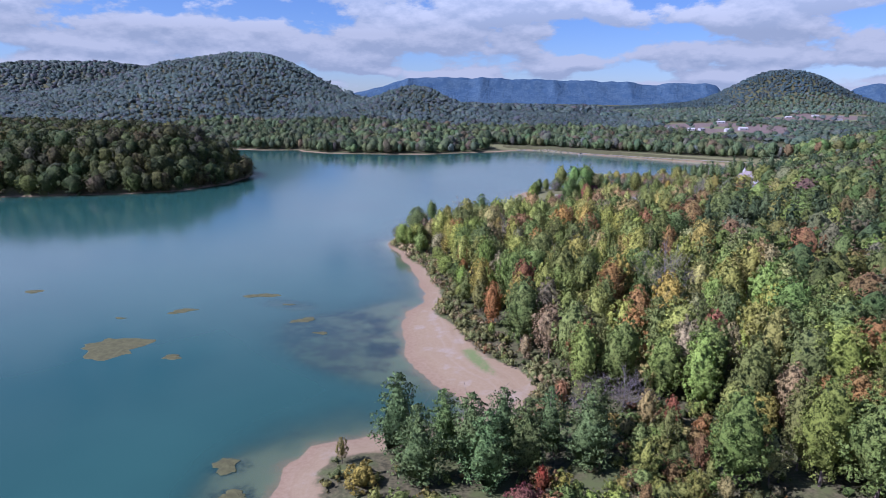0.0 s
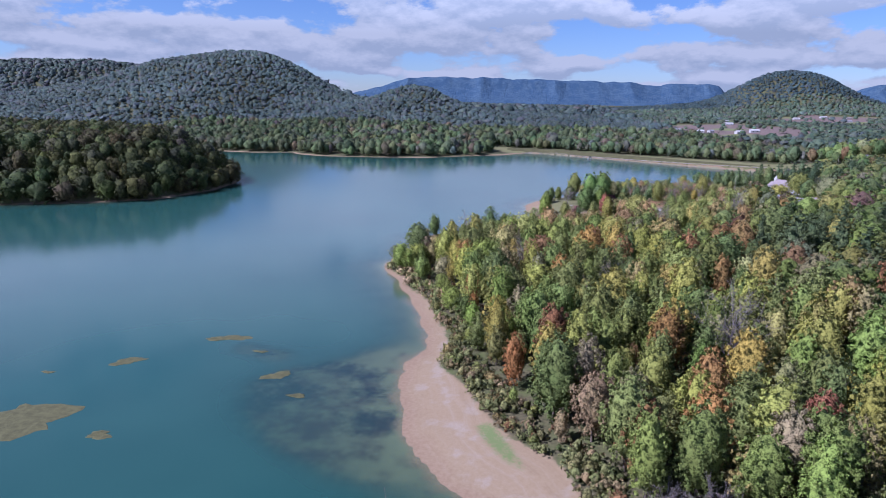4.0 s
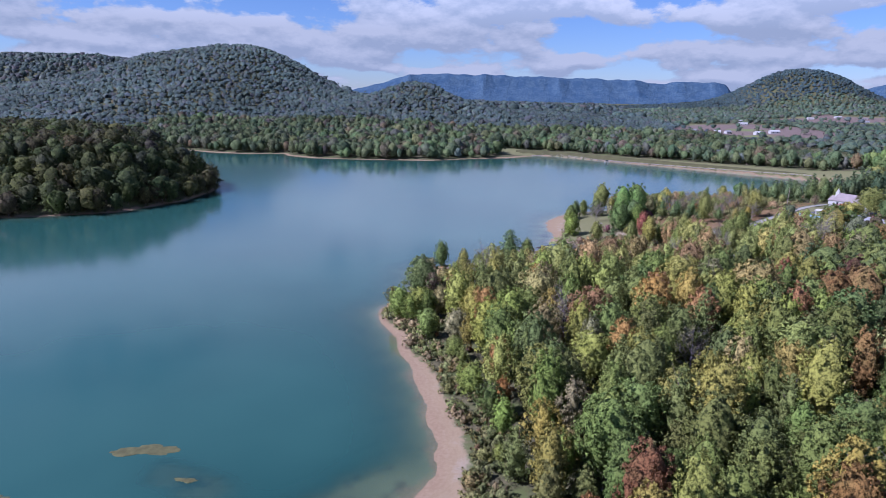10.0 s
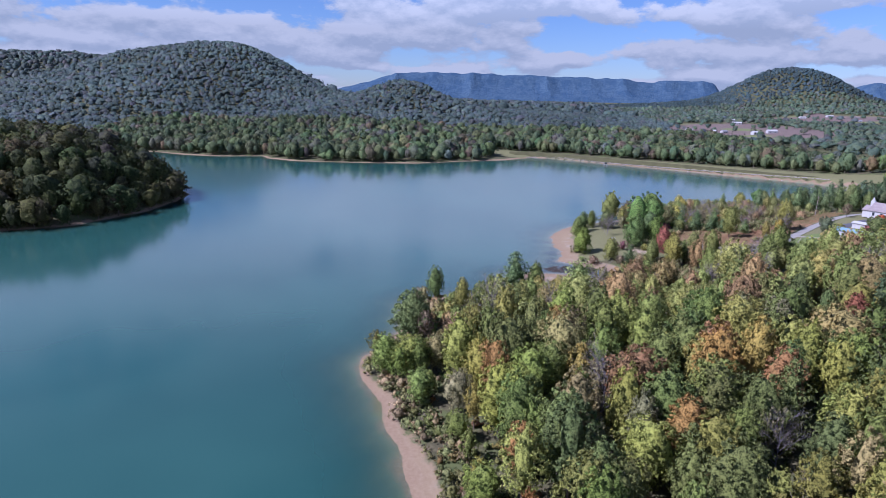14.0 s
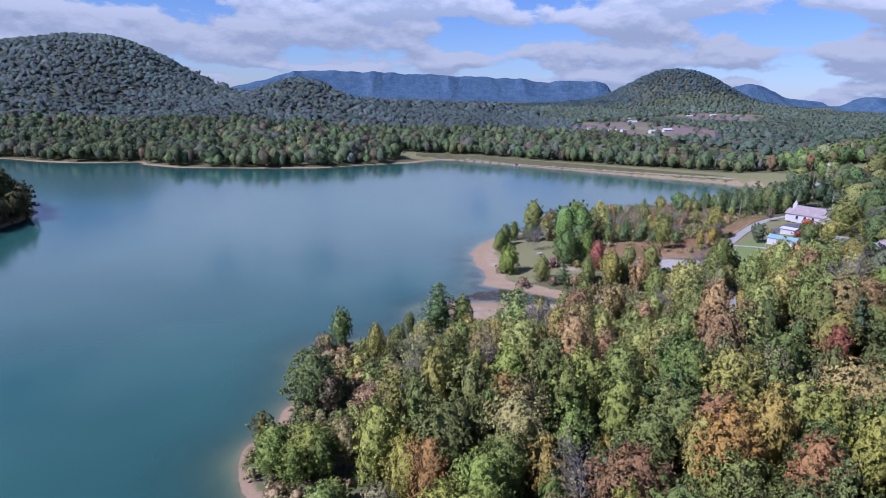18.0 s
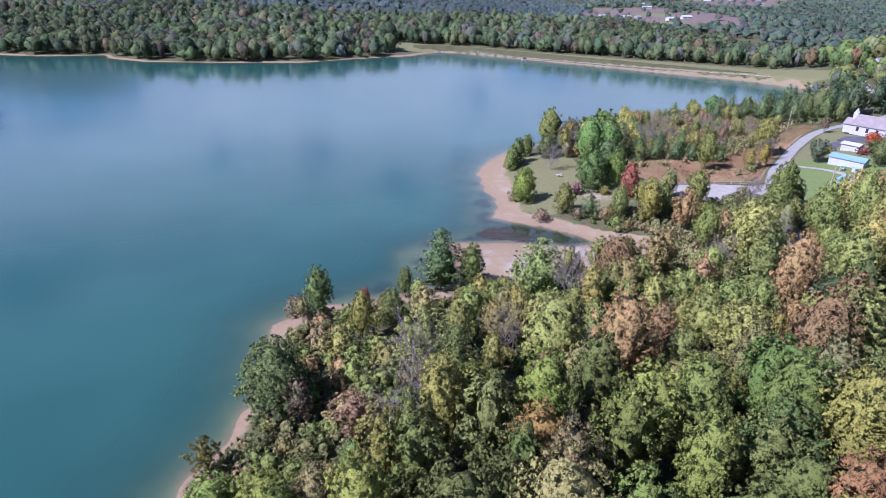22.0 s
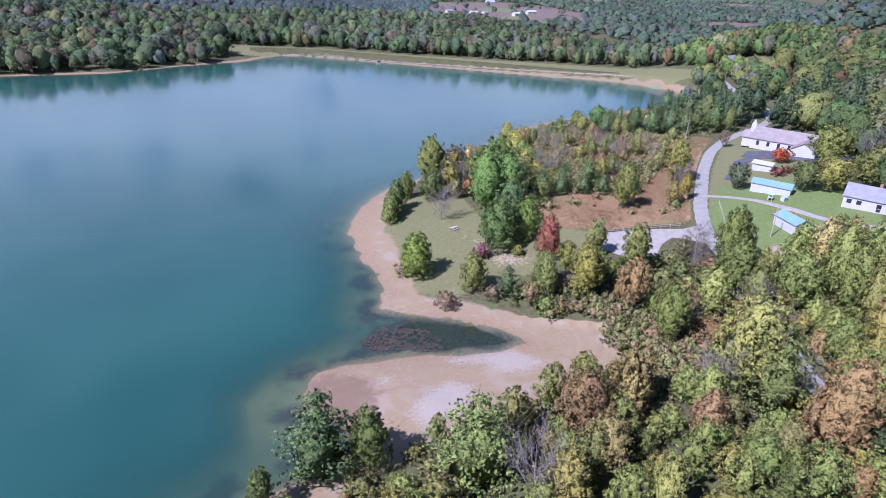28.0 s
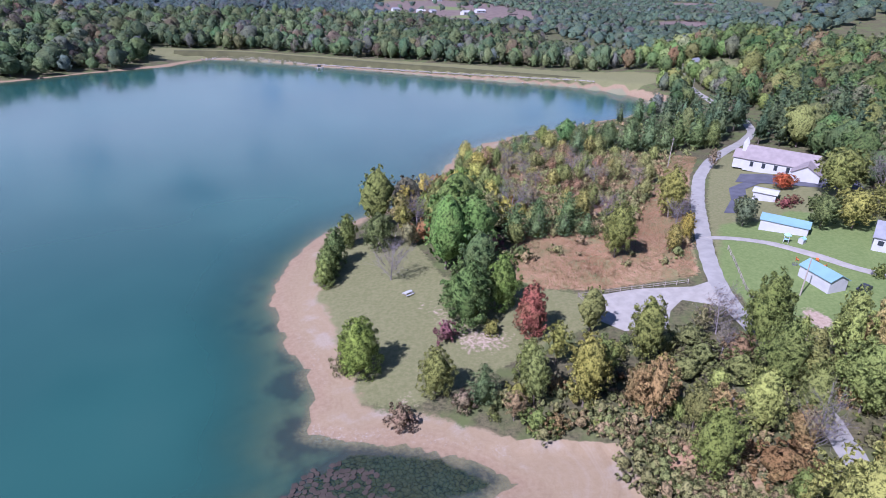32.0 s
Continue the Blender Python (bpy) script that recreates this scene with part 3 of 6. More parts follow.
def build_ground():
    xs = np.array(sorted(set(spread(-42, 90, 1.75, 7.0, -4800, 4700, -360, 360)) | set(np.arange(90, 236, 3.2))))
    ys = spread(84, 470, 1.75, 6.0, -1500, 4850, 60, 860)
    X, Y = np.meshgrid(xs, ys)
    x, y = X.ravel(), Y.ravel()
    d = shore(x, y)
    z = ground_z(x, y, d)
    flat = np.maximum(mask_of(FLAT, x, y), 0)
    nx, ny = len(xs), len(ys)
    i = (np.arange(ny - 1)[:, None] * nx + np.arange(nx - 1)[None]).ravel()
    tris = np.concatenate([np.stack([i, i + 1, i + nx + 1], 1), np.stack([i, i + nx + 1, i + nx], 1)])
    mesh = np_mesh("ground", np.stack([x, y, z], 1), tris, [GROUND], smooth_shade=True)
    fields = np.maximum.reduce([mask_of(f, x, y, 12) for f in FIELDS])
    dam = smooth(26, 20, edge_distance(DAM, x, y, False))
    lawn = np.maximum.reduce([mask_of(PARK, x, y), mask_of(LAWN, x, y), mask_of(GLADE, x, y), dam, np.clip(fields, 0, 1)])
    meadow = np.maximum.reduce([mask_of(MEADOW, x, y), mask_of(SCRUB, x, y, 4) * 0.62, 0 * x])
    bare = np.maximum.reduce([mask_of([(62, 390), (72, 388), (78, 392), (70, 400), (66, 412), (60, 416), (62, 404)], x, y, 4) * 0.62,
                              mask_of([(128, 366), (134, 368), (134, 375), (129, 373)], x, y), mask_of([(44, 380), (52, 380), (52, 388), (46, 388)], x, y) * 0.5])
    muddy = np.maximum(mask_of(MUD_POOL, x, y, 2), (0.30 + 0.22 * lumps(x, y, 5.0)) * smooth(330, 345, y) * smooth(450, 425, y) * smooth(-13, -2, d) * (x < 120))
    muddy = np.maximum(muddy, 0.30 * mound(x, y, -30, 155, 30, 34, 1.0))
    weed = np.zeros(len(x))
    for wx, wy, ws in ((-44, 175, 8), (-45, 163, 11), (-22, 177, 7), (-34, 183, 7), (-53, 189, 5), (-88, 163, 6), (-17, 155, 9), (-50, 154, 10), (-28, 180, 7), (-38, 168, 9),
                       (-90, 150, 12), (-85, 180, 5), (-71, 145, 4), (-65, 197, 6), (-37, 98, 5), (-32, 89, 5), (-20, 168, 6)):
        weed = np.maximum(weed, mound(x, y, wx, wy, ws, ws * 0.75, 0.75))
    sandy = beach_width(x, y)
    sandy = sandy + 40 * smooth(0.25, 0.9, mask_of(FLAT, x, y, 4))
    for name, values in (("shore", d), ("lawn", lawn), ("meadow", meadow), ("bare", bare), ("beach", sandy), ("flat", np.maximum.reduce([mask_of(p, x, y, 2.2) * k for p, k in PALE_FLATS])), ("muddy", muddy), ("weed", weed), ("plough", np.clip(fields * (0.75 + 0.5 * lumps(x, y, 55.0)), 0, 1)), ("stain", 0.9 * mask_of([(6, 355), (7, 361), (15, 364), (24, 361), (25, 355), (22, 349), (20, 343), (15, 344)], x, y, 3.0)), ("moss", mask_of([(5, 153), (9, 154), (13, 145), (16, 136), (11, 140), (7, 147)], x, y, 2.0)), ("fresh", np.maximum(mask_of(MOWN, x, y, 3.0), np.clip(fields, 0, 1) * 0.6))):
        mesh.attributes.new(name, "FLOAT", "POINT").data.foreach_set("value", np.asarray(values, np.float32))
    tagged(new("ground", mesh), "wooded ground with sandy lake shore, lawns and dry meadow", "ground", kind="structure")


def build_water():
    xs = spread(-60, 130, 2.5, 10.0, -755, 345, -330, 320)
    ys = spread(70, 470, 2.5, 10.0, -395, 860, -60, 850)
    X, Y = np.meshgrid(xs, ys)
    x, y = X.ravel(), Y.ravel()
    d = shore(x, y)
    nx, ny = len(xs), len(ys)
    i = (np.arange(ny - 1)[:, None] * nx + np.arange(nx - 1)[None]).ravel()
    keep = np.minimum.reduce([d[i], d[i + 1], d[i + nx], d[i + nx + 1]]) < 0.5
    i = i[keep]
    tris = np.concatenate([np.stack([i, i + 1, i + nx + 1], 1), np.stack([i, i + nx + 1, i + nx], 1)])
    mesh = np_mesh("water", np.stack([x, y, x * 0], 1), tris, [WATER], smooth_shade=True)
    depth = np.maximum(-ground_z(x, y, d), 0)
    mesh.attributes.new("depth", "FLOAT", "POINT").data.foreach_set("value", np.asarray(depth, np.float32))
    tagged(new("water", mesh), "calm teal lake water, sandy and shallow at its edges", "lake", kind="structure")


build_ground()
build_water()


def strip(name, line, width, material_used, label, lift=0.10, kind="structure"):
    pts = []
    for (x0, y0), (x1, y1) in zip(line, line[1:]):
        count = max(1, int(math.hypot(x1 - x0, y1 - y0) / 1.5))
        pts += [(x0 + (x1 - x0) * k / count, y0 + (y1 - y0) * k / count) for k in range(count)]
    pts = np.array(pts + [line[-1]])
    for _ in range(10):
        pts[1:-1] = (pts[:-2] + 2 * pts[1:-1] + pts[2:]) / 4
    way = np.gradient(pts, axis=0)
    way /= np.linalg.norm(way, axis=1)[:, None]
    side = np.stack([way[:, 1], -way[:, 0]], 1)
    rows = []
    spans = np.linspace(-1, 1, 5)
    for s in spans:
        ragged = 1 + (0.05 * np.sin(pts[:, 0] * 0.9 + pts[:, 1] * 0.7) if abs(s) == 1 else 0)
        p = pts + side * (s * width / 2 * ragged)[:, None] if abs(s) == 1 else pts + side * (s * width / 2)
        z = ground_z(p[:, 0], p[:, 1]) + (lift + 0.05 * (1 - s * s) if abs(s) < 1 else lift - 0.04)
        rows.append(np.stack([p[:, 0], p[:, 1], z], 1))
    n = len(pts)
    verts = np.concatenate(rows)
    i = (np.arange(4)[:, None] * n + np.arange(n - 1)[None]).ravel()
    tris = np.concatenate([np.stack([i, i + 1, i + n + 1], 1), np.stack([i, i + n + 1, i + n], 1)])
    mesh = np_mesh(name, verts, tris, [material_used], smooth_shade=True)
    return tagged(new(name, mesh), label, name, kind=kind)


strip("road", ROAD_LINE, 3.9, ROAD, "pale chip-seal country road curving past the church")
strip("driveway", DRIVE_LINE, 2.6, GRAVEL, "narrow gravel drive between two sheds")


def patch(name, poly, material_used, label, lift):
    """A flat piece of paving that follows the ground."""
    bm = bmesh.new()
    bm.faces.new([bm.verts.new((x, y, 0)) for x, y in poly])
    for axis in (0, 1):
        lo, hi = min(p[axis] for p in poly), max(p[axis] for p in poly)
        for k in np.arange(lo + 2, hi, 2.0):
            bmesh.ops.bisect_plane(bm, geom=bm.verts[:] + bm.edges[:] + bm.faces[:], plane_co=(k, k, 0), plane_no=(1 - axis, axis, 0))
    for v in bm.verts:
        v.co.z = gz(v.co.x, v.co.y) + lift
    bmesh.ops.recalc_face_normals(bm, faces=bm.faces)
    if sum(f.normal.z for f in bm.faces) < 0:
        bmesh.ops.reverse_faces(bm, faces=bm.faces)
    mesh = bpy.data.meshes.new(name)
    bm.to_mesh(mesh)
    bm.free()
    mesh.materials.append(material_used)
    return tagged(new(name, mesh), label, "pavement", kind="structure")


def build_dam():
    """The embankment: a grassed ridge with a flat crest, extruded along its line."""
    pts = []
    for (x0, y0), (x1, y1) in zip(DAM, DAM[1:]):
        count = max(1, int(math.hypot(x1 - x0, y1 - y0) / 4))
        pts += [(x0 + (x1 - x0) * k / count, y0 + (y1 - y0) * k / count) for k in range(count)]
    pts = np.array(pts + [DAM[-1]])
    for _ in range(4):
        pts[1:-1] = (pts[:-2] + 2 * pts[1:-1] + pts[2:]) / 4
    way = np.gradient(pts, axis=0)
    way /= np.linalg.norm(way, axis=1)[:, None]
    side = np.stack([-way[:, 1], way[:, 0]], 1)
    rows = []
    for off, z in ((-14, -2.6), (-9.6, 0.1), (-6, 2.4), (-2.6, 4.75), (0, 5.0), (2.6, 4.75), (9, 2.0), (18, -1.5)):
        p = pts + side * off
        rows.append(np.stack([p[:, 0], p[:, 1], z + 0.12 * lumps(p[:, 0], p[:, 1], 5.0)], 1))
    n = len(pts)
    i = (np.arange(len(rows) - 1)[:, None] * n + np.arange(n - 1)[None]).ravel()
    tris = np.concatenate([np.stack([i, i + 1, i + n + 1], 1), np.stack([i, i + n + 1, i + n], 1)])
    mesh = np_mesh("dam", np.concatenate(rows), tris, [DAM_GRASS], smooth_shade=True)
    tagged(new("dam", mesh), "long grassed earth dam with a flat crest", "dam", kind="structure")


build_dam()


def riprap_line():
    """Where the dam meets the water."""
    pts = []
    for (x0, y0), (x1, y1) in zip(DAM[1:-1], DAM[2:-1]):
        count = max(1, int(math.hypot(x1 - x0, y1 - y0) / 2))
        pts += [(x0 + (x1 - x0) * k / count, y0 + (y1 - y0) * k / count) for k in range(count + 1)]
    pts = np.array(pts)
    way = np.gradient(pts, axis=0)
    way /= np.linalg.norm(way, axis=1)[:, None]
    side = np.stack([-way[:, 1], way[:, 0]], 1)
    offs = np.arange(-17, -5, 0.25)
    P = pts[:, None] + side[:, None] * offs[None, :, None]
    d = shore(P[..., 0].ravel(), P[..., 1].ravel()).reshape(len(pts), -1)
    line = offs[np.argmin(np.abs(d), axis=1)]
    for _ in range(6):
        line[1:-1] = (line[:-2] + 2 * line[1:-1] + line[2:]) / 4
    global RIPRAP_EDGE
    RIPRAP_EDGE = (pts, side, line)


riprap_line()
patch("parking_lot", LOT, GRAVEL, "pale gravel parking lot beside the park", 0.07)


# ---- distant ridges, haze put into their blue colour ----
def ridge(name, x0, x1, y, depth, profile, label):
    xs, ys = np.linspace(x0, x1, 260), np.linspace(-1, 1, 26)
    X, S = np.meshgrid(xs, ys)
    x, s = X.ravel(), S.ravel()
    top = profile(x) * smooth(x0, x0 + 160, x) * smooth(x1, x1 - 160, x) if x1 > 2000 else profile(x)
    fall = np.clip(1.12 - np.abs(s) ** 1.3 * 1.12, 0, 1)
    fall = np.where(fall > 0.9, 1, fall)
    gully = 1 - 0.20 * np.abs(np.sin(x / 160 + 0.8 * np.sin(x / 71))) * smooth(0, 0.5, np.abs(s)) * smooth(1, 0.6, np.abs(s))
    z = np.maximum(top * fall * gully, -20) + lumps(x, y + s * depth, 22.0) * 2.2
    nx = len(xs)
    i = (np.arange(len(ys) - 1)[:, None] * nx + np.arange(nx - 1)[None]).ravel()
    tris = np.concatenate([np.stack([i, i + 1, i + nx + 1], 1), np.stack([i, i + nx + 1, i + nx], 1)])
    mesh = np_mesh(name, np.stack([x, y + s * depth, z], 1), tris, [HAZE_HILL], smooth_shade=True)
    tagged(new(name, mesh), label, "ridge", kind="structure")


def mesa_top(x):
    """A flat crest that sags to the east, a saddle, and a last shelf that breaks off in a cliff."""
    h = np.interp(x, [-1300, -900, -750, -480, -380, 0, 550, 900, 1040, 1110, 1200, 1440, 1490, 1530, 1720], [20, 55, 100, 172, 186, 184, 172, 166, 152, 146, 156, 160, 152, 96, 20])
    return h + 3 * np.sin(x / 47) + 2 * np.sin(x / 19 + 1)


ridge("backdrop_mesa", -1300, 1720, 4180, 320, mesa_top, "long flat-topped wooded mesa in the distance, coloured blue for haze")
ridge("backdrop_knob", 1900, 3100, 4100, 240, lambda x: 70 + 78 * np.exp(-((x - 2480) / 150) ** 2) + 18 * np.sin(x / 300), "wooded knob far down the valley, coloured blue for haze")
ridge("backdrop_ridge", 2350, 4200, 3100, 300, lambda x: 78 + 14 * np.sin(x / 170), "low wooded ridge far down the valley, coloured blue for haze")

# ---- trees ----
ICO_V, ICO_F = None, None


def ico():
    global ICO_V, ICO_F
    if ICO_V is None:
        p = (1 + 5 ** 0.5) / 2
        v = np.array([(-1, p, 0), (1, p, 0), (-1, -p, 0), (1, -p, 0), (0, -1, p), (0, 1, p), (0, -1, -p), (0, 1, -p), (p, 0, -1), (p, 0, 1), (-p, 0, -1), (-p, 0, 1)], float)
        ICO_V = v / np.linalg.norm(v[0])
        ICO_F = np.array([(0, 11, 5), (0, 5, 1), (0, 1, 7), (0, 7, 10), (0, 10, 11), (1, 5, 9), (5, 11, 4), (11, 10, 2), (10, 7, 6), (7, 1, 8),
                          (3, 9, 4), (3, 4, 2), (3, 2, 6), (3, 6, 8), (3, 8, 9), (4, 9, 5), (2, 4, 11), (6, 2, 10), (8, 6, 7), (9, 8, 1)])
    return ICO_V, ICO_F


# crown outline: height of the widest part, girth at the base, then how the top closes
OUTLINE = {"tall": (0.46, 0.42, 2.2, 0.64), "round": (0.50, 0.42, 2.4, 0.54), "full": (0.38, 0.74, 2.1, 0.62), "bush": (0.34, 0.70, 2.0, 0.60), "sparse": (0.50, 0.30, 1.7, 0.75), "dome": (0.50, 0.60, 2.4, 0.50)}


def girth_at(form, h):
    """Relative radius of a crown at the height h, 0 to 1."""
    peak, base, q, e = OUTLINE[form]
    h = np.clip(h, 0, 1)
    under = base + (1 - base) * np.sin(np.pi / 2 * np.minimum(h / peak, 1))
    over = (1 - np.clip((h - peak) / (1 - peak), 0, 1) ** q) ** e
    return np.where(h < peak, under, over)


def sphere(level):
    v, f = ico()
    for _ in range(level):
        corner = v[f]
        mids = [(corner[:, k] + corner[:, (k + 1) % 3]) / 2 for k in range(3)]
        a, b, c = corner[:, 0], corner[:, 1], corner[:, 2]
        p, q, r = mids
        tri = np.concatenate([np.stack(t, 1) for t in ((a, p, r), (p, b, q), (r, q, c), (p, q, r))]).reshape(-1, 3)
        tri /= np.linalg.norm(tri, axis=1)[:, None]
        v, back = np.unique(np.round(tri, 5), axis=0, return_inverse=True)
        f = back.reshape(-1, 3)
    return v, f


def leaf_sprays(rng, at, out, tree_out, leaf, flat=0.5, slim=1.0):
    """One small three-cornered spray of leaves at every place, with a soft normal."""
    m = len(at)
    nrm = out + rng.normal(0, flat, (m, 3))
    nrm /= np.linalg.norm(nrm, axis=1)[:, None] + 1e-6
    a = np.cross(nrm, rng.normal(0, 1, (m, 3)))
    a /= np.linalg.norm(a, axis=1)[:, None] + 1e-6
    b = np.cross(nrm, a) * slim
    s = leaf * rng.uniform(0.6, 1.4, m)[:, None]
    tri = np.stack([at + a * s, at - a * s * 0.55 + b * s * 0.75, at - a * s * 0.5 - b * s * rng.uniform(0.5, 1.0, (m, 1))], 1).reshape(-1, 3)
    soft = out * 0.42 + tree_out * 0.40 + nrm * 0.40
    soft /= np.linalg.norm(soft, axis=1)[:, None] + 1e-6
    return tri, np.repeat(soft, 3, axis=0)


def broad_crown(rng, form, height, radius, low, tufts, leaves, leaf, hull=0.72, level=1, rough=1.0):
    """A broadleaf crown: a rough inner body, and tufts of leaf sprays all over an uneven outline that closes to a point."""
    ph = rng.uniform(0, 6.28, 6)

    def reach(a, h):
        return girth_at(form, h) * radius * (1 + rough * (0.15 * np.sin(2 * a + ph[0] + 3 * h) + 0.11 * np.sin(3 * a + ph[1] - 6 * h) + 0.08 * np.sin(5 * a + ph[2] + 9 * h)))
    v0, f0 = sphere(level)
    a0, h0 = np.arctan2(v0[:, 1], v0[:, 0]), (v0[:, 2] + 1) / 2
    flatness = np.sqrt(np.clip(1 - v0[:, 2] ** 2, 0, 1)) ** 0.5
    r0 = reach(a0, h0 * 0.97) * hull * flatness * (1 + rng.normal(0, 0.10 * rough, len(v0)))
    span = height - low
    body = np.stack([np.cos(a0) * r0, np.sin(a0) * r0, low + span * (0.04 + 0.90 * h0)], 1)
    heights = np.linspace(0.02, 0.985, 200)
    weight = np.cumsum(girth_at(form, heights) + 0.10)
    h = np.interp((np.arange(tufts) + rng.uniform(0, 1, tufts)) / tufts, weight / weight[-1], heights)
    a = np.arange(tufts) * 2.39996 + rng.normal(0, 0.35, tufts)
    size = radius * rng.uniform(0.15, 0.30, tufts) * (1 - 0.35 * h)
    r = np.maximum(reach(a, h) - size * 0.55, 0) * rng.uniform(0.80, 1.06, tufts)
    centre = np.stack([np.cos(a) * r, np.sin(a) * r, low + span * h - size * 0.3], 1)
    slope = np.stack([np.cos(a), np.sin(a), 0.35 + 1.1 * (h - 0.4)], 1)
    slope /= np.linalg.norm(slope, axis=1)[:, None]
    which = np.repeat(np.arange(tufts), leaves)
    way = rng.normal(0, 1, (len(which), 3)) + slope[which] * 0.9 + (0, 0, 0.3)
    way /= np.linalg.norm(way, axis=1)[:, None]
    at = centre[which] + way * (size[which] * rng.uniform(0.55, 1.15, len(which)))[:, None]
    at += slope[which] * (size[which] * rng.uniform(-0.3, 0.5, len(which)))[:, None]
    tri, soft = leaf_sprays(rng, at, way, slope[which], leaf)
    body_n = np.stack([np.cos(a0) * flatness, np.sin(a0) * flatness, v0[:, 2] * 0.8 + 0.1], 1)
    body_n /= np.linalg.norm(body_n, axis=1)[:, None] + 1e-6
    verts = np.concatenate([body, tri])
    return verts, np.concatenate([f0, len(body) + np.arange(len(tri)).reshape(-1, 3)]), np.concatenate([body_n, soft])


def pine_crown(rng, height, radius, low, tiers, boughs, tufts, leaves, leaf):
    """Whorls of boughs, each a row of needle tufts that turn up at the tip, shorter towards the top."""
    centre, size, way_out = [], [], []
    for t in range(tiers):
        f = (t + rng.uniform(-0.3, 0.3)) / (tiers - 1)
        f = min(max(f, 0), 1)
        r = radius * (1 - f ** 2.0) ** 0.8 * (0.72 + 0.28 * min(1, f / 0.18)) * rng.uniform(0.85, 1.12)
        n = max(2, int(round(boughs * (1 - 0.6 * f))))
        a0 = rng.uniform(0, 6.28)
        for k in range(n):
            a = a0 + 6.283 * k / n + rng.normal(0, 0.2)
            long = r * rng.uniform(0.65, 1.1)
            for j in range(tufts):
                g = (j + 1) / tufts
                if g * long < radius * 0.10 and j < tufts - 1:
                    continue
                centre.append((math.cos(a) * long * g * 0.92, math.sin(a) * long * g * 0.92, low + (height - low) * f * 0.97 + long * (0.28 * g * g - 0.05)))
                size.append(max(0.28, radius * 0.19 * (1.15 - 0.40 * f) * rng.uniform(0.8, 1.2)))
                way_out.append((math.cos(a), math.sin(a), 0.45))
    centre += [(0, 0, height * 0.97), (0, 0, height * 0.93)]
    size += [radius * 0.10, radius * 0.13]
    way_out += [(0, 0, 1), (0, 0, 1)]
    centre, size, way_out = np.array(centre), np.array(size), np.array(way_out)
    way_out /= np.linalg.norm(way_out, axis=1)[:, None]
    which = np.repeat(np.arange(len(centre)), leaves)
    way = rng.normal(0, 1, (len(which), 3)) + way_out[which] * 0.4 + (0, 0, 0.35)
    way /= np.linalg.norm(way, axis=1)[:, None]
    at = centre[which] + way * (size[which] * rng.uniform(0.5, 1.2, len(which)))[:, None] * np.array((1.2, 1.2, 0.45))
    tri, soft = leaf_sprays(rng, at, way, way_out[which], leaf, 0.5, 0.8)
    v0, f0 = sphere(1)
    h0 = (v0[:, 2] + 1) / 2
    r0 = radius * 0.55 * (1 - h0 ** 1.4) ** 0.9 * (1 + rng.normal(0, 0.14, len(v0)))
    a0 = np.arctan2(v0[:, 1], v0[:, 0])
    body = np.stack([np.cos(a0) * r0, np.sin(a0) * r0, low + (height - low) * (0.03 + 0.85 * h0)], 1)
    verts = np.concatenate([body, tri])
    return verts, np.concatenate([f0, len(body) + np.arange(len(tri)).reshape(-1, 3)]), np.concatenate([v0, soft])


def limb_arrays(rng, a, b, r0, r1, sides=5):
    a, b = np.array(a, float), np.array(b, float)
    w = (b - a) / max(1e-6, np.linalg.norm(b - a))
    u = np.cross(w, (0.3, 0.9, 0.2))
    u /= np.linalg.norm(u)
    v = np.cross(w, u)
    ang = np.arange(sides) * 2 * np.pi / sides
    ring = np.cos(ang)[:, None] * u + np.sin(ang)[:, None] * v
    k = np.arange(sides)
    k2 = (k + 1) % sides
    verts = np.concatenate([a + ring * r0, b + ring * r1])
    return verts, np.concatenate([np.stack([k, k2, k2 + sides], 1), np.stack([k, k2 + sides, k + sides], 1)])


def merge(pieces):
    vs, fs, n = [], [], 0
    for v, f in pieces:
        vs.append(v)
        fs.append(f + n)
        n += len(v)
    return np.concatenate(vs), np.concatenate(fs)


def trunk_arrays(rng, height, girth, limbs, reach, bare=False):
    pieces, tips, at = [], [], np.array((0, 0, -0.6))
    lean = rng.normal(0, 0.04, 2)
    steps = 5
    spine = [at]
    for k in range(steps):
        at = np.array((lean[0] * height * (k + 1) / steps + rng.normal(0, 0.06), lean[1] * height * (k + 1) / steps + rng.normal(0, 0.06), height * (k + 1) / steps))
        spine.append(at)
    for k in range(steps):
        pieces.append(limb_arrays(rng, spine[k], spine[k + 1], girth * (1 - 0.85 * k / steps), girth * (1 - 0.85 * (k + 1) / steps), 7))
    for k in range(limbs):
        f = rng.uniform(0.12 if bare else 0.3, 0.95)
        p = spine[0] + (spine[-1] - spine[0]) * f
        a = rng.uniform(0, 6.28)
        out = reach * rng.uniform(0.5, 1.0) * (1.1 - 0.6 * f)
        q = p + np.array((math.cos(a) * out, math.sin(a) * out, out * rng.uniform(0.7, 1.4)))
        pieces.append(limb_arrays(rng, p, q, girth * 0.4 * (1.1 - f), girth * 0.1, 4))
        if bare:
            for _ in range(9):
                s = p + (q - p) * rng.uniform(0.3, 1)
                e = s + (q - p) * rng.uniform(0.2, 0.5) + rng.normal(0, out * 0.28, 3) + (0, 0, out * 0.25)
                pieces.append(limb_arrays(rng, s, e, girth * 0.13, girth * 0.06, 3))
                for _ in range(2):
                    o = s + (e - s) * rng.uniform(0.3, 0.9)
                    pieces.append(limb_arrays(rng, o, o + (e - s) * 0.35 + rng.normal(0, out * 0.2, 3), girth * 0.10, girth * 0.05, 3))
                    tips.append(e)
    return merge(pieces), np.array(tips) if tips else None


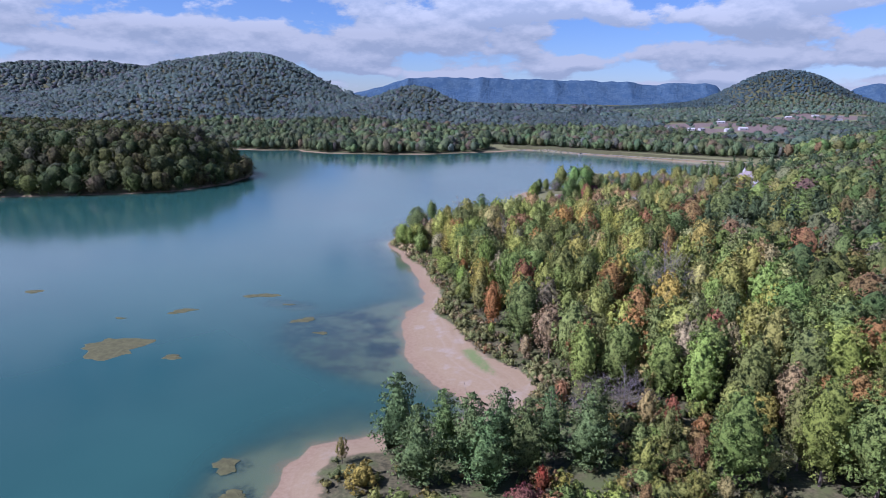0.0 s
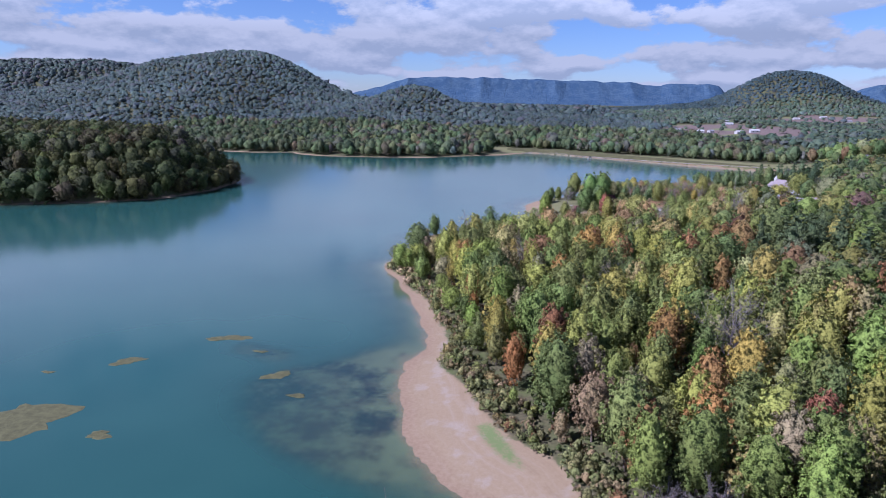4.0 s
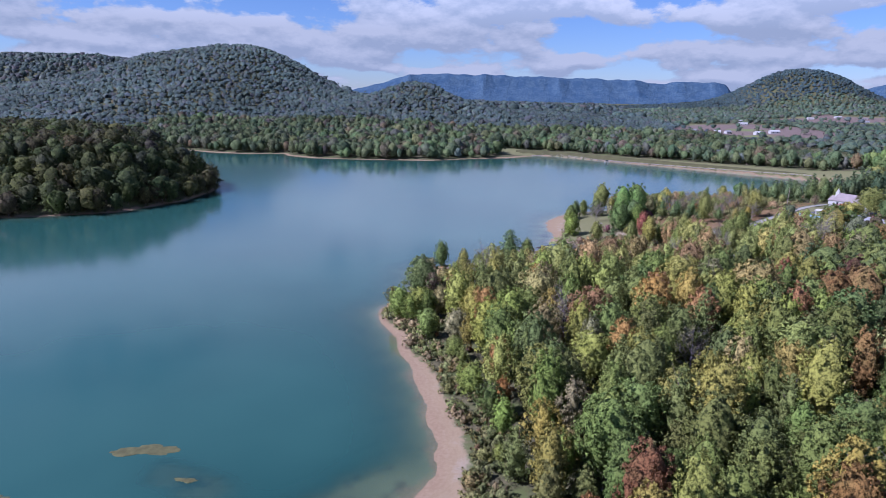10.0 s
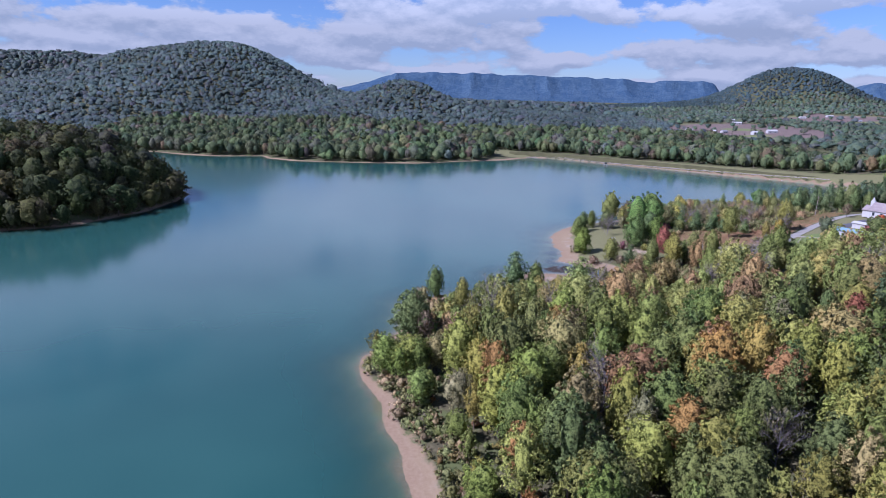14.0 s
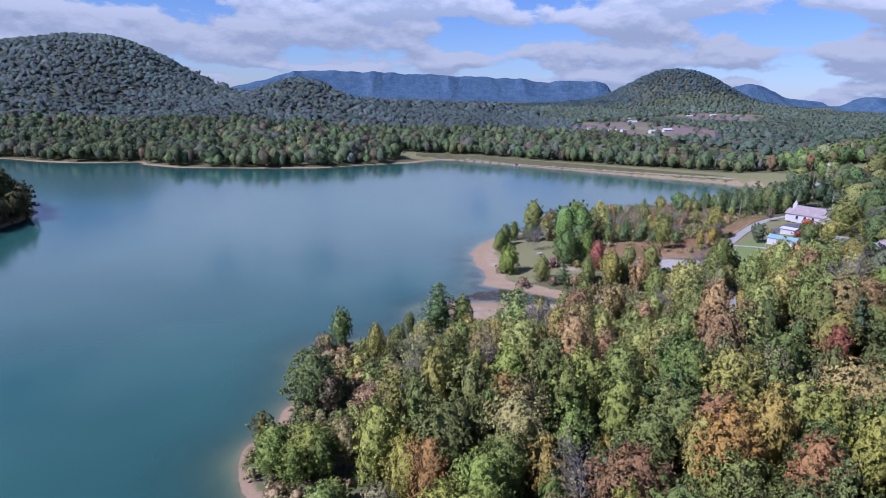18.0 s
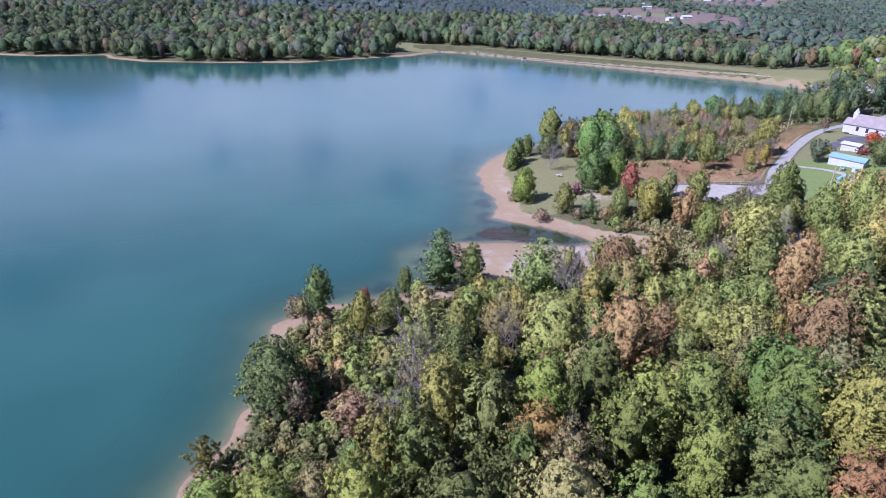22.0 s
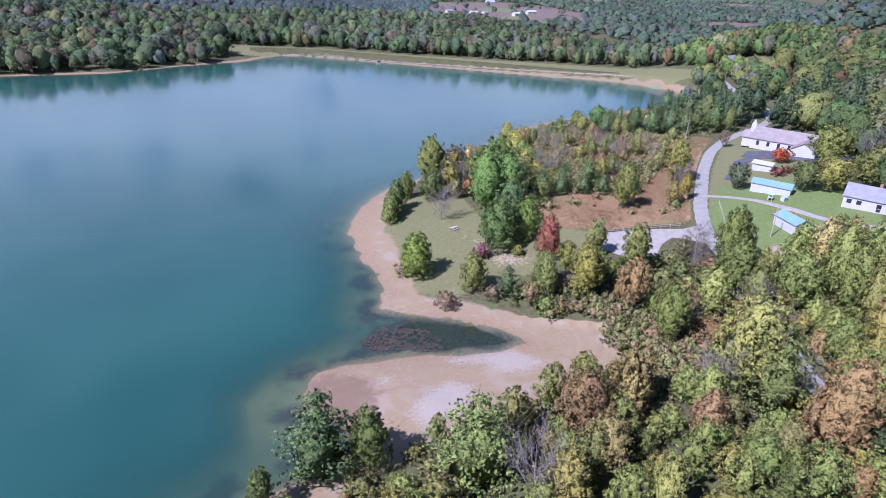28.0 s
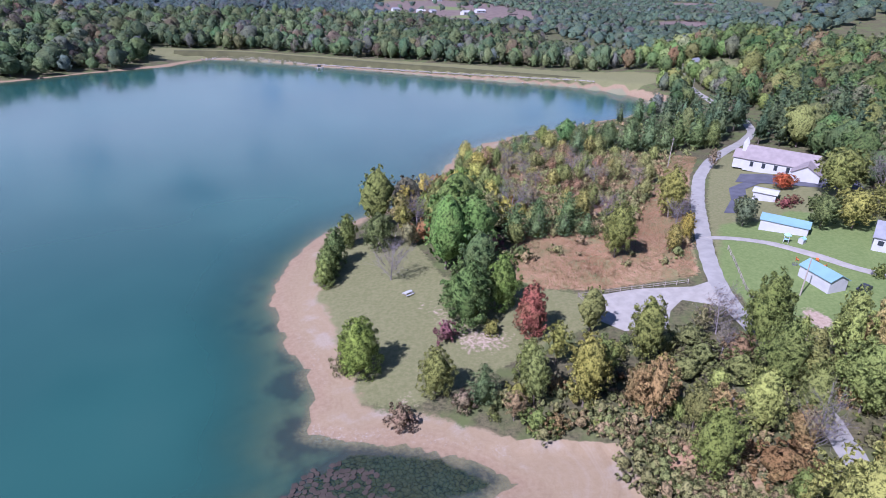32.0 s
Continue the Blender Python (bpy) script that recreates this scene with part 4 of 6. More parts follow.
def make_kind(seed, form, height, radius, detail):
    """Crown and trunk meshes of one tree, at 1:1."""
    rng = np.random.default_rng(seed)
    tufts, leaves, leaf = detail
    if form == "pine":
        crown = pine_crown(rng, height, radius, height * 0.10, 11, 7, tufts, leaves, leaf)
        trunk, _ = trunk_arrays(rng, height * 0.97, height * 0.018, 6, radius * 0.8)
    elif form == "bare":
        trunk, tips = trunk_arrays(rng, height * 0.82, height * 0.013, 24, radius * 1.25, True)
        at = np.repeat(tips, 2, axis=0) + rng.normal(0, 0.12, (2 * len(tips), 3))
        out = at - np.array((0, 0, height * 0.5))
        out /= np.linalg.norm(out, axis=1)[:, None]
        tri, soft = leaf_sprays(rng, at, out, out, leaf)
        crown = (tri, np.arange(len(tri)).reshape(-1, 3), soft)
    else:
        low = height * {"round": 0.14, "tall": 0.10, "bush": 0.0, "sparse": 0.22, "full": 0.03}[form]
        crown = broad_crown(rng, form, height, radius, low, tufts, leaves, leaf, {"sparse": 0.42, "bush": 0.55}.get(form, 0.74))
        trunk, _ = trunk_arrays(rng, height * 0.85, height * 0.017, 14 if form == "sparse" else 7, radius * 0.8)
    return crown, trunk


GREENS = [(0.148, 0.184, 0.044), (0.178, 0.208, 0.050), (0.114, 0.155, 0.042), (0.190, 0.206, 0.052), (0.132, 0.172, 0.046)]
YELLOW = [(0.215, 0.210, 0.050), (0.232, 0.204, 0.050), (0.200, 0.204, 0.052)]
ORANGE = [(0.225, 0.128, 0.048), (0.200, 0.118, 0.055), (0.215, 0.145, 0.058)]
REDS = [(0.160, 0.072, 0.042), (0.130, 0.078, 0.058)]
DULL = [(0.210, 0.198, 0.080), (0.195, 0.168, 0.078), (0.180, 0.168, 0.092)]
DEEP = [(0.095, 0.125, 0.038), (0.111, 0.140, 0.042)]
PINE = [(0.088, 0.122, 0.052), (0.104, 0.136, 0.058), (0.120, 0.142, 0.055)]


MEAN = np.array((0.165, 0.180, 0.066))
WARM = [(0.165, 0.205, 0.060), (0.190, 0.222, 0.066), (0.140, 0.185, 0.054), (0.160, 0.200, 0.058), (0.175, 0.212, 0.064), (0.190, 0.205, 0.062), (0.225, 0.198, 0.080), (0.240, 0.172, 0.080), (0.220, 0.205, 0.062)]


def pick_tint(rng, autumn=0.5):
    r = rng.random()
    if r < 0.50 - 0.08 * autumn:
        c = GREENS[rng.integers(len(GREENS))]
    elif r < 0.72 - 0.08 * autumn:
        c = DEEP[rng.integers(len(DEEP))]
    elif r < 0.80 - 0.02 * autumn:
        c = YELLOW[rng.integers(len(YELLOW))]
    elif r < 0.91 - 0.02 * autumn:
        c = DULL[rng.integers(len(DULL))]
    elif r < 0.985:
        c = ORANGE[rng.integers(len(ORANGE))]
    else:
        c = REDS[rng.integers(len(REDS))]
    return np.clip(np.array(c) * rng.uniform(0.80, 1.24) * (1 + rng.normal(0, 0.07, 3)), 0.01, 0.46)


# one near mesh pair per form and seed
FORMS = {"round": (13.0, 4.3, (100, 26, 0.26)), "tall": (15.0, 3.7, (100, 26, 0.25)), "pine": (15.0, 5.3, (3, 17, 0.30)), "bare": (9.5, 3.2, (0, 0, 0.12)),
         "bush": (3.2, 2.0, (36, 18, 0.18)), "sparse": (12.0, 3.3, (80, 24, 0.23)), "full": (14.0, 4.7, (120, 40, 0.25))}
NEAR = {}
for form, (height, radius, detail) in FORMS.items():
    for k in range({"round": 5, "tall": 4, "pine": 3, "bare": 3, "bush": 3, "sparse": 3, "full": 2}[form]):
        for lod in range(2):
            fine = (detail[0], int(detail[1] * (0.6 if lod else 1)), detail[2] * (1.25 if lod else 1))
            crown, trunk = make_kind(100 + 17 * k + 1000 * list(FORMS).index(form), form, height, radius, fine)
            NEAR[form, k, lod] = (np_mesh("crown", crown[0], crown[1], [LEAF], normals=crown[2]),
                                  np_mesh("trunk", *trunk, [PALE_BARK if form == "bare" else BARK], smooth_shade=True))
COUNT = {form: len([1 for f, _, lod in NEAR if f == form and lod == 0]) for form in FORMS}
NAMES = {"round": "broadleaf_tree", "tall": "poplar_tree", "pine": "pine_tree", "bare": "bare_tree", "bush": "bush", "sparse": "thin_tree", "full": "shade_tree"}


def words(form, tint):
    r, g, b = tint
    tone = "red" if r > 2.2 * g else "orange-brown" if r > 1.45 * g else "yellow-green" if r > 0.92 * g and g > 0.11 else "dull brown-green" if r > 1.05 * g else "dark green" if g < 0.075 else "green"
    return {"round": "%s broad-crowned autumn tree among the lakeside woods", "tall": "tall narrow %s leafy tree in the lakeside woods",
            "pine": "%s white pine with layered boughs by the shore", "bare": "leafless tree with pale grey twigs, few %s leaves",
            "bush": "low %s leafy bush at the edge of the woods", "sparse": "thin %s tree with gaps in its crown", "full": "%s full-crowned shade tree leafy down to the grass"}[form] % tone


def plant(form, x, y, height, tint, width=1.0, name="", label="", seed=None):
    k = (int(abs(x * 7.3 + y * 3.1)) if seed is None else seed) % COUNT[form]
    crown, trunk = NEAR[form, k, 1 if x > 160 or y > 480 or (x > 66 and 135 < y < 300) else 0]
    s = height / FORMS[form][0]
    m = Matrix.LocRotScale((x, y, gz(x, y)), Euler((0, 0, (x * 1.7 + y * 2.9) % 6.28)), (s * width, s * width, s))
    tree = thing(name or NAMES[form], m, label or words(form, tint), "bush" if form == "bush" else "tree", "lakeside trees" if form != "bush" else "lakeside bushes")
    part("trunk", trunk, None, tree)
    c = part("crown", crown, None, tree)
    c.color = (*[min(0.5, ((1.9, 1.9, 1.5) if form == "pine" else (1.46, 1.40, 1.30))[k] * float(v)) for k, v in enumerate(tint)], 1)
    return tree


# trees that stand apart: form, x, y, height, tint, width
SPECIAL = [
    ("full", 44, 395, 11.5, (0.150, 0.205, 0.042), 1.00),
    ("bush", 42, 397, 4.0, (0.145, 0.131, 0.072), 1.00),
    ("full", 49, 433, 8.5, (0.120, 0.160, 0.050), 0.95),
    ("full", 52, 438, 10.0, (0.085, 0.130, 0.045), 0.80),
    ("full", 47, 429, 6.5, (0.150, 0.190, 0.055), 1.05),
    ("full", 65, 443, 9.5, (0.085, 0.108, 0.040), 1.20),
    ("full", 58, 448, 9.0, (0.130, 0.165, 0.050), 0.80),
    ("round", 72, 440, 6.5, (0.165, 0.160, 0.085), 0.95),
    ("sparse", 74, 449, 8.5, (0.185, 0.185, 0.050), 0.90),
    ("bare", 61, 424, 10.4, (0.155, 0.135, 0.115), 0.90),
    ("full", 68.5, 401, 13.6, (0.080, 0.130, 0.040), 1.12),
    ("full", 77, 402, 12.8, (0.115, 0.175, 0.040), 0.74),
    ("full", 77.5, 391.5, 11.5, (0.230, 0.088, 0.066), 0.78),
    ("bush", 62, 397, 4.2, (0.145, 0.065, 0.080), 0.85),
    ("bush", 71, 395, 3.2, (0.185, 0.185, 0.050), 0.90),
    ("full", 54, 384, 9.5, (0.165, 0.180, 0.055), 0.82),
    ("pine", 60.5, 379, 7.5, (0.068, 0.098, 0.052), 1.20),
    ("bush", 46, 380, 3.6, (0.174, 0.123, 0.087), 1.15),
    ("sparse", 77, 382, 9.0, (0.185, 0.195, 0.050), 0.95),
    ("full", 70, 380, 9.0, (0.150, 0.180, 0.055), 0.80),
    ("tall", 91.5, 375.5, 14.0, (0.140, 0.158, 0.044), 0.95),
    ("bush", 88, 379, 3.6, (0.140, 0.158, 0.044), 0.90),
    ("bush", 85, 379, 3.6, (0.185, 0.185, 0.050), 1.00),
    ("bush", 66, 377, 3.6, (0.185, 0.185, 0.050), 1.00),
    ("bush", 57, 379, 3.4, (0.165, 0.130, 0.092), 1.00),
    ("bush", 73, 376, 3.0, (0.210, 0.150, 0.072), 1.00),
    ("sparse", -29, 283, 7.5, (0.120, 0.115, 0.035), 1.10),
    ("full", -21, 297, 14.0, (0.105, 0.145, 0.054), 1.15),
    ("sparse", -17, 293, 9.0, (0.165, 0.130, 0.092), 1.00),
    ("tall", -16, 327, 12.5, (0.110, 0.160, 0.052), 0.85),
    ("sparse", -8, 287, 9.5, (0.250, 0.165, 0.105), 1.25),
    ("bare", -3, 286, 9.0, (0.230, 0.200, 0.150), 1.1),
    ("bush", -20, 318, 3.0, (0.200, 0.190, 0.075), 1.3),
    ("bush", -12, 318, 2.6, (0.230, 0.200, 0.080), 1.4),
    ("bush", -24, 309, 3.0, (0.130, 0.150, 0.055), 1.3),
    ("bush", -22, 288, 3.0, (0.120, 0.130, 0.055), 1.3),
    ("bush", -15, 285, 3.2, (0.150, 0.150, 0.060), 1.3),
    ("bush", -21, 330, 4.5, (0.175, 0.155, 0.095), 1.00),
    ("tall", -7, 316, 11.0, (0.185, 0.185, 0.050), 0.80),
    ("pine", 11, 339, 15.0, (0.085, 0.125, 0.060), 1.25),
    ("full", 18, 338, 11.5, (0.115, 0.150, 0.045), 0.75),
    ("tall", 2.5, 335, 8.0, (0.110, 0.145, 0.048), 0.95),
    ("pine", 31.5, 330, 14.5, (0.155, 0.195, 0.075), 1.40),
    ("pine", -5, 104, 16.5, (0.071, 0.109, 0.052), 1.05),
    ("pine", 0, 92, 15.5, (0.088, 0.125, 0.058), 1.00),
    ("pine", 4, 102, 14.0, (0.087, 0.131, 0.052), 1.00),
    ("pine", 9, 98, 15.0, (0.088, 0.125, 0.058), 1.10),
    ("pine", 15, 103, 14.0, (0.071, 0.109, 0.052), 1.00),
    ("pine", 12, 92, 14.5, (0.080, 0.131, 0.058), 1.10),
    ("pine", 19, 97, 14.5, (0.082, 0.106, 0.046), 1.00),
    ("pine", 24, 105, 13.0, (0.071, 0.109, 0.052), 1.00),
    ("pine", 30, 98, 14.5, (0.088, 0.125, 0.058), 1.10),
    ("pine", 33, 106, 14.0, (0.082, 0.106, 0.046), 1.00),
    ("bare", 41, 119, 8.0, (0.155, 0.135, 0.115), 1.60),
    ("bare", 36, 124, 6.0, (0.155, 0.135, 0.115), 1.20),
    ("sparse", -15, 99, 5.5, (0.190, 0.165, 0.060), 0.80),
    ("bush", -10, 92, 4.0, (0.240, 0.195, 0.045), 1.40),
    ("bush", 18, 86, 4.0, (0.165, 0.060, 0.060), 1.20),
    ("tall", 21, 89, 6.0, (0.220, 0.050, 0.030), 0.70),
    ("round", 112, 409, 14.3, (0.140, 0.158, 0.044), 0.75),
    ("full", 114.5, 369.5, 15.5, (0.120, 0.152, 0.042), 0.78),
    ("round", 121, 372, 7.5, (0.085, 0.108, 0.040), 1.00),
    ("bare", 110, 376, 9.0, (0.180, 0.140, 0.120), 1.25),
    ("sparse", 107.5, 377.5, 6.5, (0.175, 0.165, 0.085), 1.1),
    ("bush", 103, 376, 4.0, (0.140, 0.155, 0.060), 1.3),
    ("bush", 98, 377, 3.6, (0.155, 0.165, 0.060), 1.3),
    ("bush", 101, 371, 4.2, (0.130, 0.150, 0.055), 1.4),
    ("bush", 95, 369, 4.4, (0.150, 0.165, 0.060), 1.4),
    ("bush", 108, 369, 4.5, (0.185, 0.125, 0.075), 1.3),
    ("bush", 112, 363, 4.6, (0.150, 0.160, 0.060), 1.3),
    ("bush", 104, 365, 4.6, (0.140, 0.160, 0.055), 1.4),
    ("bare", 106, 371, 6.5, (0.155, 0.135, 0.115), 0.95),
    ("bush", 92, 419, 4.0, (0.085, 0.108, 0.040), 1.00),
    ("pine", 97, 430, 10.4, (0.071, 0.109, 0.052), 1.10),
    ("pine", 106, 433, 9.8, (0.071, 0.109, 0.052), 1.20),
    ("pine", 113, 430, 11.1, (0.088, 0.125, 0.058), 1.10),
    ("tall", 117, 436, 7.2, (0.250, 0.090, 0.030), 0.80),
    ("tall", 143, 424, 15.0, (0.185, 0.185, 0.050), 1.10),
    ("bare", 139, 417, 8.5, (0.155, 0.135, 0.115), 1.20),
    ("tall", 133, 408, 8.5, (0.240, 0.195, 0.045), 0.90),
    ("round", 154, 409, 8.5, (0.072, 0.094, 0.058), 1.10),
    ("round", 187.5, 423.5, 5.2, (0.290, 0.075, 0.032), 1.75),
    ("sparse", 187, 450, 7.2, (0.165, 0.130, 0.092), 1.00),
    ("round", 169, 398, 9.4, (0.085, 0.112, 0.040), 1.35),
    ("round", 175.5, 394, 10.5, (0.190, 0.190, 0.050), 1.55),
    ("round", 194, 411, 15.0, (0.135, 0.155, 0.044), 1.20),
    ("round", 191, 394, 10.5, (0.150, 0.160, 0.048), 1.55),
    ("bare", 205, 405, 13.0, (0.170, 0.150, 0.130), 1.0),
    ("round", 203, 398, 11.5, (0.160, 0.170, 0.055), 1.2),
    ("bush", 166, 419, 3.2, (0.185, 0.185, 0.050), 1.10),
    ("bush", 175, 413, 2.8, (0.165, 0.060, 0.060), 1.30),
    ("bush", 180, 414, 2.6, (0.110, 0.050, 0.040), 1.30),
    ("tall", 97, 292, 12.0, (0.190, 0.078, 0.050), 0.90),
    ("sparse", 101, 283, 9.0, (0.110, 0.085, 0.055), 1.40),
    ("round", 84, 308, 11.0, (0.058, 0.084, 0.038), 1.15),
    ("bush", 157, 375, 3.3, (0.105, 0.130, 0.036), 0.80),
    ("sparse", 48, 338, 10.5, (0.17, 0.19, 0.06), 1.0),
    ("tall", 56, 341, 9.5, (0.2, 0.21, 0.06), 1.0),
    ("bush", 64, 343, 4.0, (0.24, 0.19, 0.07), 0.9),
    ("bush", 71, 347, 3.5, (0.17, 0.19, 0.06), 1.0),
    ("sparse", 40, 336, 9.5, (0.2, 0.2, 0.07), 1.0),
    ("pine", 147, 505, 9.0, (0.09, 0.13, 0.06), 0.8),
    ("round", 160, 512, 9.0, (0.13, 0.165, 0.044), 0.8),
    ("pine", 222, 527, 13.0, (0.07, 0.112, 0.062), 0.9),
    ("round", 128, 500, 7.0, (0.225, 0.23, 0.06), 0.9),
    ("pine", 103, 429, 7.0, (0.085, 0.120, 0.062), 1.2),
    ("pine", 110, 427, 6.5, (0.075, 0.110, 0.060), 1.3),
    ("pine", 115, 424, 6.5, (0.085, 0.120, 0.062), 1.3),
    ("pine", 123, 419, 7.0, (0.095, 0.135, 0.062), 1.2),
    ("tall", 120, 433, 10.0, (0.205, 0.195, 0.060), 0.9),
    ("bare", 127, 431, 8.0, (0.200, 0.120, 0.110), 1.2),
    ("pine", 162, 492, 11.0, (0.085, 0.120, 0.070), 1.0),
    ("full", 169, 488, 8.0, (0.150, 0.165, 0.060), 1.0),
    ("pine", 180, 484, 13.5, (0.085, 0.120, 0.060), 1.15),
    ("pine", 187, 481, 14.5, (0.075, 0.110, 0.062), 1.0),
    ("pine", 191, 477, 12.0, (0.085, 0.115, 0.060), 1.0),
    ("round", 155, 500, 9.0, (0.190, 0.195, 0.060), 0.9),
    ("pine", 142, 504, 6.0, (0.080, 0.115, 0.060), 1.1),
    ("tall", 128, 494, 8.0, (0.120, 0.150, 0.050), 0.9),
    ("tall", 146, 427, 10.0, (0.175, 0.180, 0.055), 0.9),
    ("tall", 126, 405, 8.0, (0.205, 0.180, 0.055), 0.9),
    ("tall", 75, 371, 14.5, (0.215, 0.205, 0.052), 0.85),
    ("tall", 68, 375, 11.5, (0.150, 0.180, 0.058), 0.75),
    ("tall", 105, 359, 15.0, (0.130, 0.165, 0.048), 0.9),
    ("tall", 81, 350, 14.0, (0.150, 0.185, 0.050), 0.9),
    ("bare", 108, 360, 9.0, (0.190, 0.130, 0.140), 1.0),
    ("tall", 167, 369, 4.5, (0.200, 0.200, 0.055), 1.1),
    ("sparse", 172, 366, 5.0, (0.205, 0.195, 0.060), 1.2),
    ("round", 161, 362, 5.0, (0.150, 0.175, 0.060), 1.2),
    ("sparse", -19.5, 326.5, 5.5, (0.225, 0.205, 0.095), 1.1),
    ("tall", -6.5, 330, 5.5, (0.205, 0.075, 0.055), 0.95),
    ("full", -1, 322, 8.5, (0.125, 0.155, 0.048), 0.9),
    ("full", 104, 352, 11.0, (0.150, 0.175, 0.055), 0.8),
    ("round", 109, 357, 10.0, (0.175, 0.185, 0.060), 0.9),
    ("bush", 91, 346, 5.0, (0.190, 0.120, 0.055), 1.6),
    ("sparse", 63, 373, 6.0, (0.200, 0.150, 0.085), 1.0),
    ("round", 96, 428, 6.0, (0.160, 0.185, 0.060), 1.2),
    ("sparse", 92, 436, 13.0, (0.165, 0.165, 0.075), 1.3),
    ("full", 85, 434, 12.5, (0.150, 0.180, 0.055), 0.75),
    ("full", 83, 446, 13.5, (0.185, 0.200, 0.065), 0.70),
    ("bush", 89, 428, 5.0, (0.160, 0.070, 0.070), 1.2),
    ("bare", 79, 452, 9.0, (0.150, 0.120, 0.110), 1.3),
    ("sparse", 75, 455, 10.0, (0.235, 0.215, 0.075), 1.1),
    ("bush", 78, 443, 5.5, (0.230, 0.120, 0.060), 1.2),
    ("tall", 98, 452, 12.0, (0.130, 0.165, 0.055), 0.9),
    ("tall", 106, 462, 12.5, (0.150, 0.180, 0.060), 0.9),
    ("sparse", 113, 448, 8.0, (0.170, 0.150, 0.105), 1.3),
    ("tall", 112, 492, 8.0, (0.120, 0.155, 0.055), 0.9),
    ("full", 90, 462, 11.0, (0.165, 0.190, 0.065), 0.75),
    ("full", 178, 494, 11.5, (0.080, 0.115, 0.050), 0.85),
    ("full", 186, 490, 12.5, (0.090, 0.122, 0.050), 0.80),
    ("full", 168, 499, 10.5, (0.125, 0.150, 0.060), 0.85),
    ("pine", 172, 497, 12.0, (0.085, 0.120, 0.052), 0.9),
    ("pine", 193, 487, 13.0, (0.080, 0.112, 0.050), 0.9),
    ("pine", 200, 480, 13.5, (0.085, 0.115, 0.050), 1.0),
    ("pine", 206, 476, 14.0, (0.080, 0.112, 0.050), 1.0),
    ("full", 212, 474, 11.0, (0.110, 0.140, 0.048), 0.8),
]
for form, x, y, height, tint, width in SPECIAL:
    plant(form, x, y, height, tint, width)

NEAR_ZONE = [(-40, 84), (88, 84), (106, 110), (104, 160), (90, 205), (82, 300), (84, 312), (132, 312), (140, 364), (120, 374), (96, 372), (60, 378), (-40, 345)]


def forest_spots(seed, x0, x1, y0, y1, gap, inner):
    """Jittered planting spots on dry land clear of roads, lawns and beaches."""
    rng = np.random.default_rng(seed)
    X, Y = np.meshgrid(np.arange(x0, x1, gap), np.arange(y0, y1, gap * 0.9))
    X = X + (np.arange(len(Y)) % 2)[:, None] * gap / 2
    x, y = X.ravel() + rng.uniform(-0.38, 0.38, X.size) * gap, Y.ravel() + rng.uniform(-0.38, 0.38, X.size) * gap
    d = shore(x, y)
    ok = d > beach_width(x, y) + inner
    for poly, room in ((PARK, 1), (LAWN, 1.5), (MEADOW, 2), (GLADE, 0.5), (LOT, 2.5), (FLAT, 2.5)):
        ok &= ~(inside_of(poly, x, y) | (edge_distance(poly, x, y) < room))
    ok &= edge_distance(ROAD_LINE, x, y, False) > np.where(y < 372, 2.4, 4.8)
    ok &= edge_distance(DAM, x, y, False) > 27
    if y1 > 1000:
        hedge = rng.random(len(x)) < 0.05
        for f in FIELDS[:3] + FIELDS[4:]:
            ok &= ~inside_of(f, x, y) | hedge | (edge_distance(f, x, y) < 9 + 7 * np.sin(x / 31))
    return x[ok], y[ok], d[ok], rng


SP = np.array([(s[1], s[2], FORMS[s[0]][1] * s[5] * s[3] / FORMS[s[0]][0]) for s in SPECIAL])


def clear_of_special(x, y, factor=0.85):
    gap = np.sqrt((x[:, None] - SP[:, 0]) ** 2 + (y[:, None] - SP[:, 1]) ** 2) - SP[:, 2] * factor
    return gap.min(1) > 2.2


ROAD_GAP = [(84, 322), (95, 330), (103, 347), (97, 344), (86, 333)]
ROUGH = [(58, 352), (66, 342), (76, 336), (86, 344), (84, 356), (74, 368)]
OPEN_TIP = [(-34, 274), (-11, 277), (-3, 292), (3, 300), (0, 308), (-6, 313), (-1, 322), (-4, 336), (-28, 330)]


def tall_factor(x, y):
    """Lower growth by the inlet, round the parking lot and on the north shore."""
    k = 1 - 0.34 * ((x > -10) & (x < 75) & (y > 298) & (y < 350))
    k = k * np.where((x > 116) & (x < 182) & (y > 333) & (y < 381), np.clip((15 + 0.5 * (351 - y) - 0.22 * (x - 134)) / 17, 0.17, 1.15), 1)
    k = k * np.where((x > 77) & (x <= 116) & (y > 338) & (y < 400), np.where((x > 91) & (y > 357), 0.26, 0.7), 1)
    k = k * (1 - 0.28 * ((x > 285) & (x < 352) & (y > 545) & (y < 616)))
    return k * (1 - 0.30 * ((x > 84) & (x < 300) & (y > 446) & (y < 570) & ((x < 205) | (y > 500))))


BANK_TINTS = [(0.205, 0.165, 0.070), (0.225, 0.150, 0.078), (0.165, 0.170, 0.060), (0.190, 0.185, 0.075), (0.150, 0.175, 0.055)]


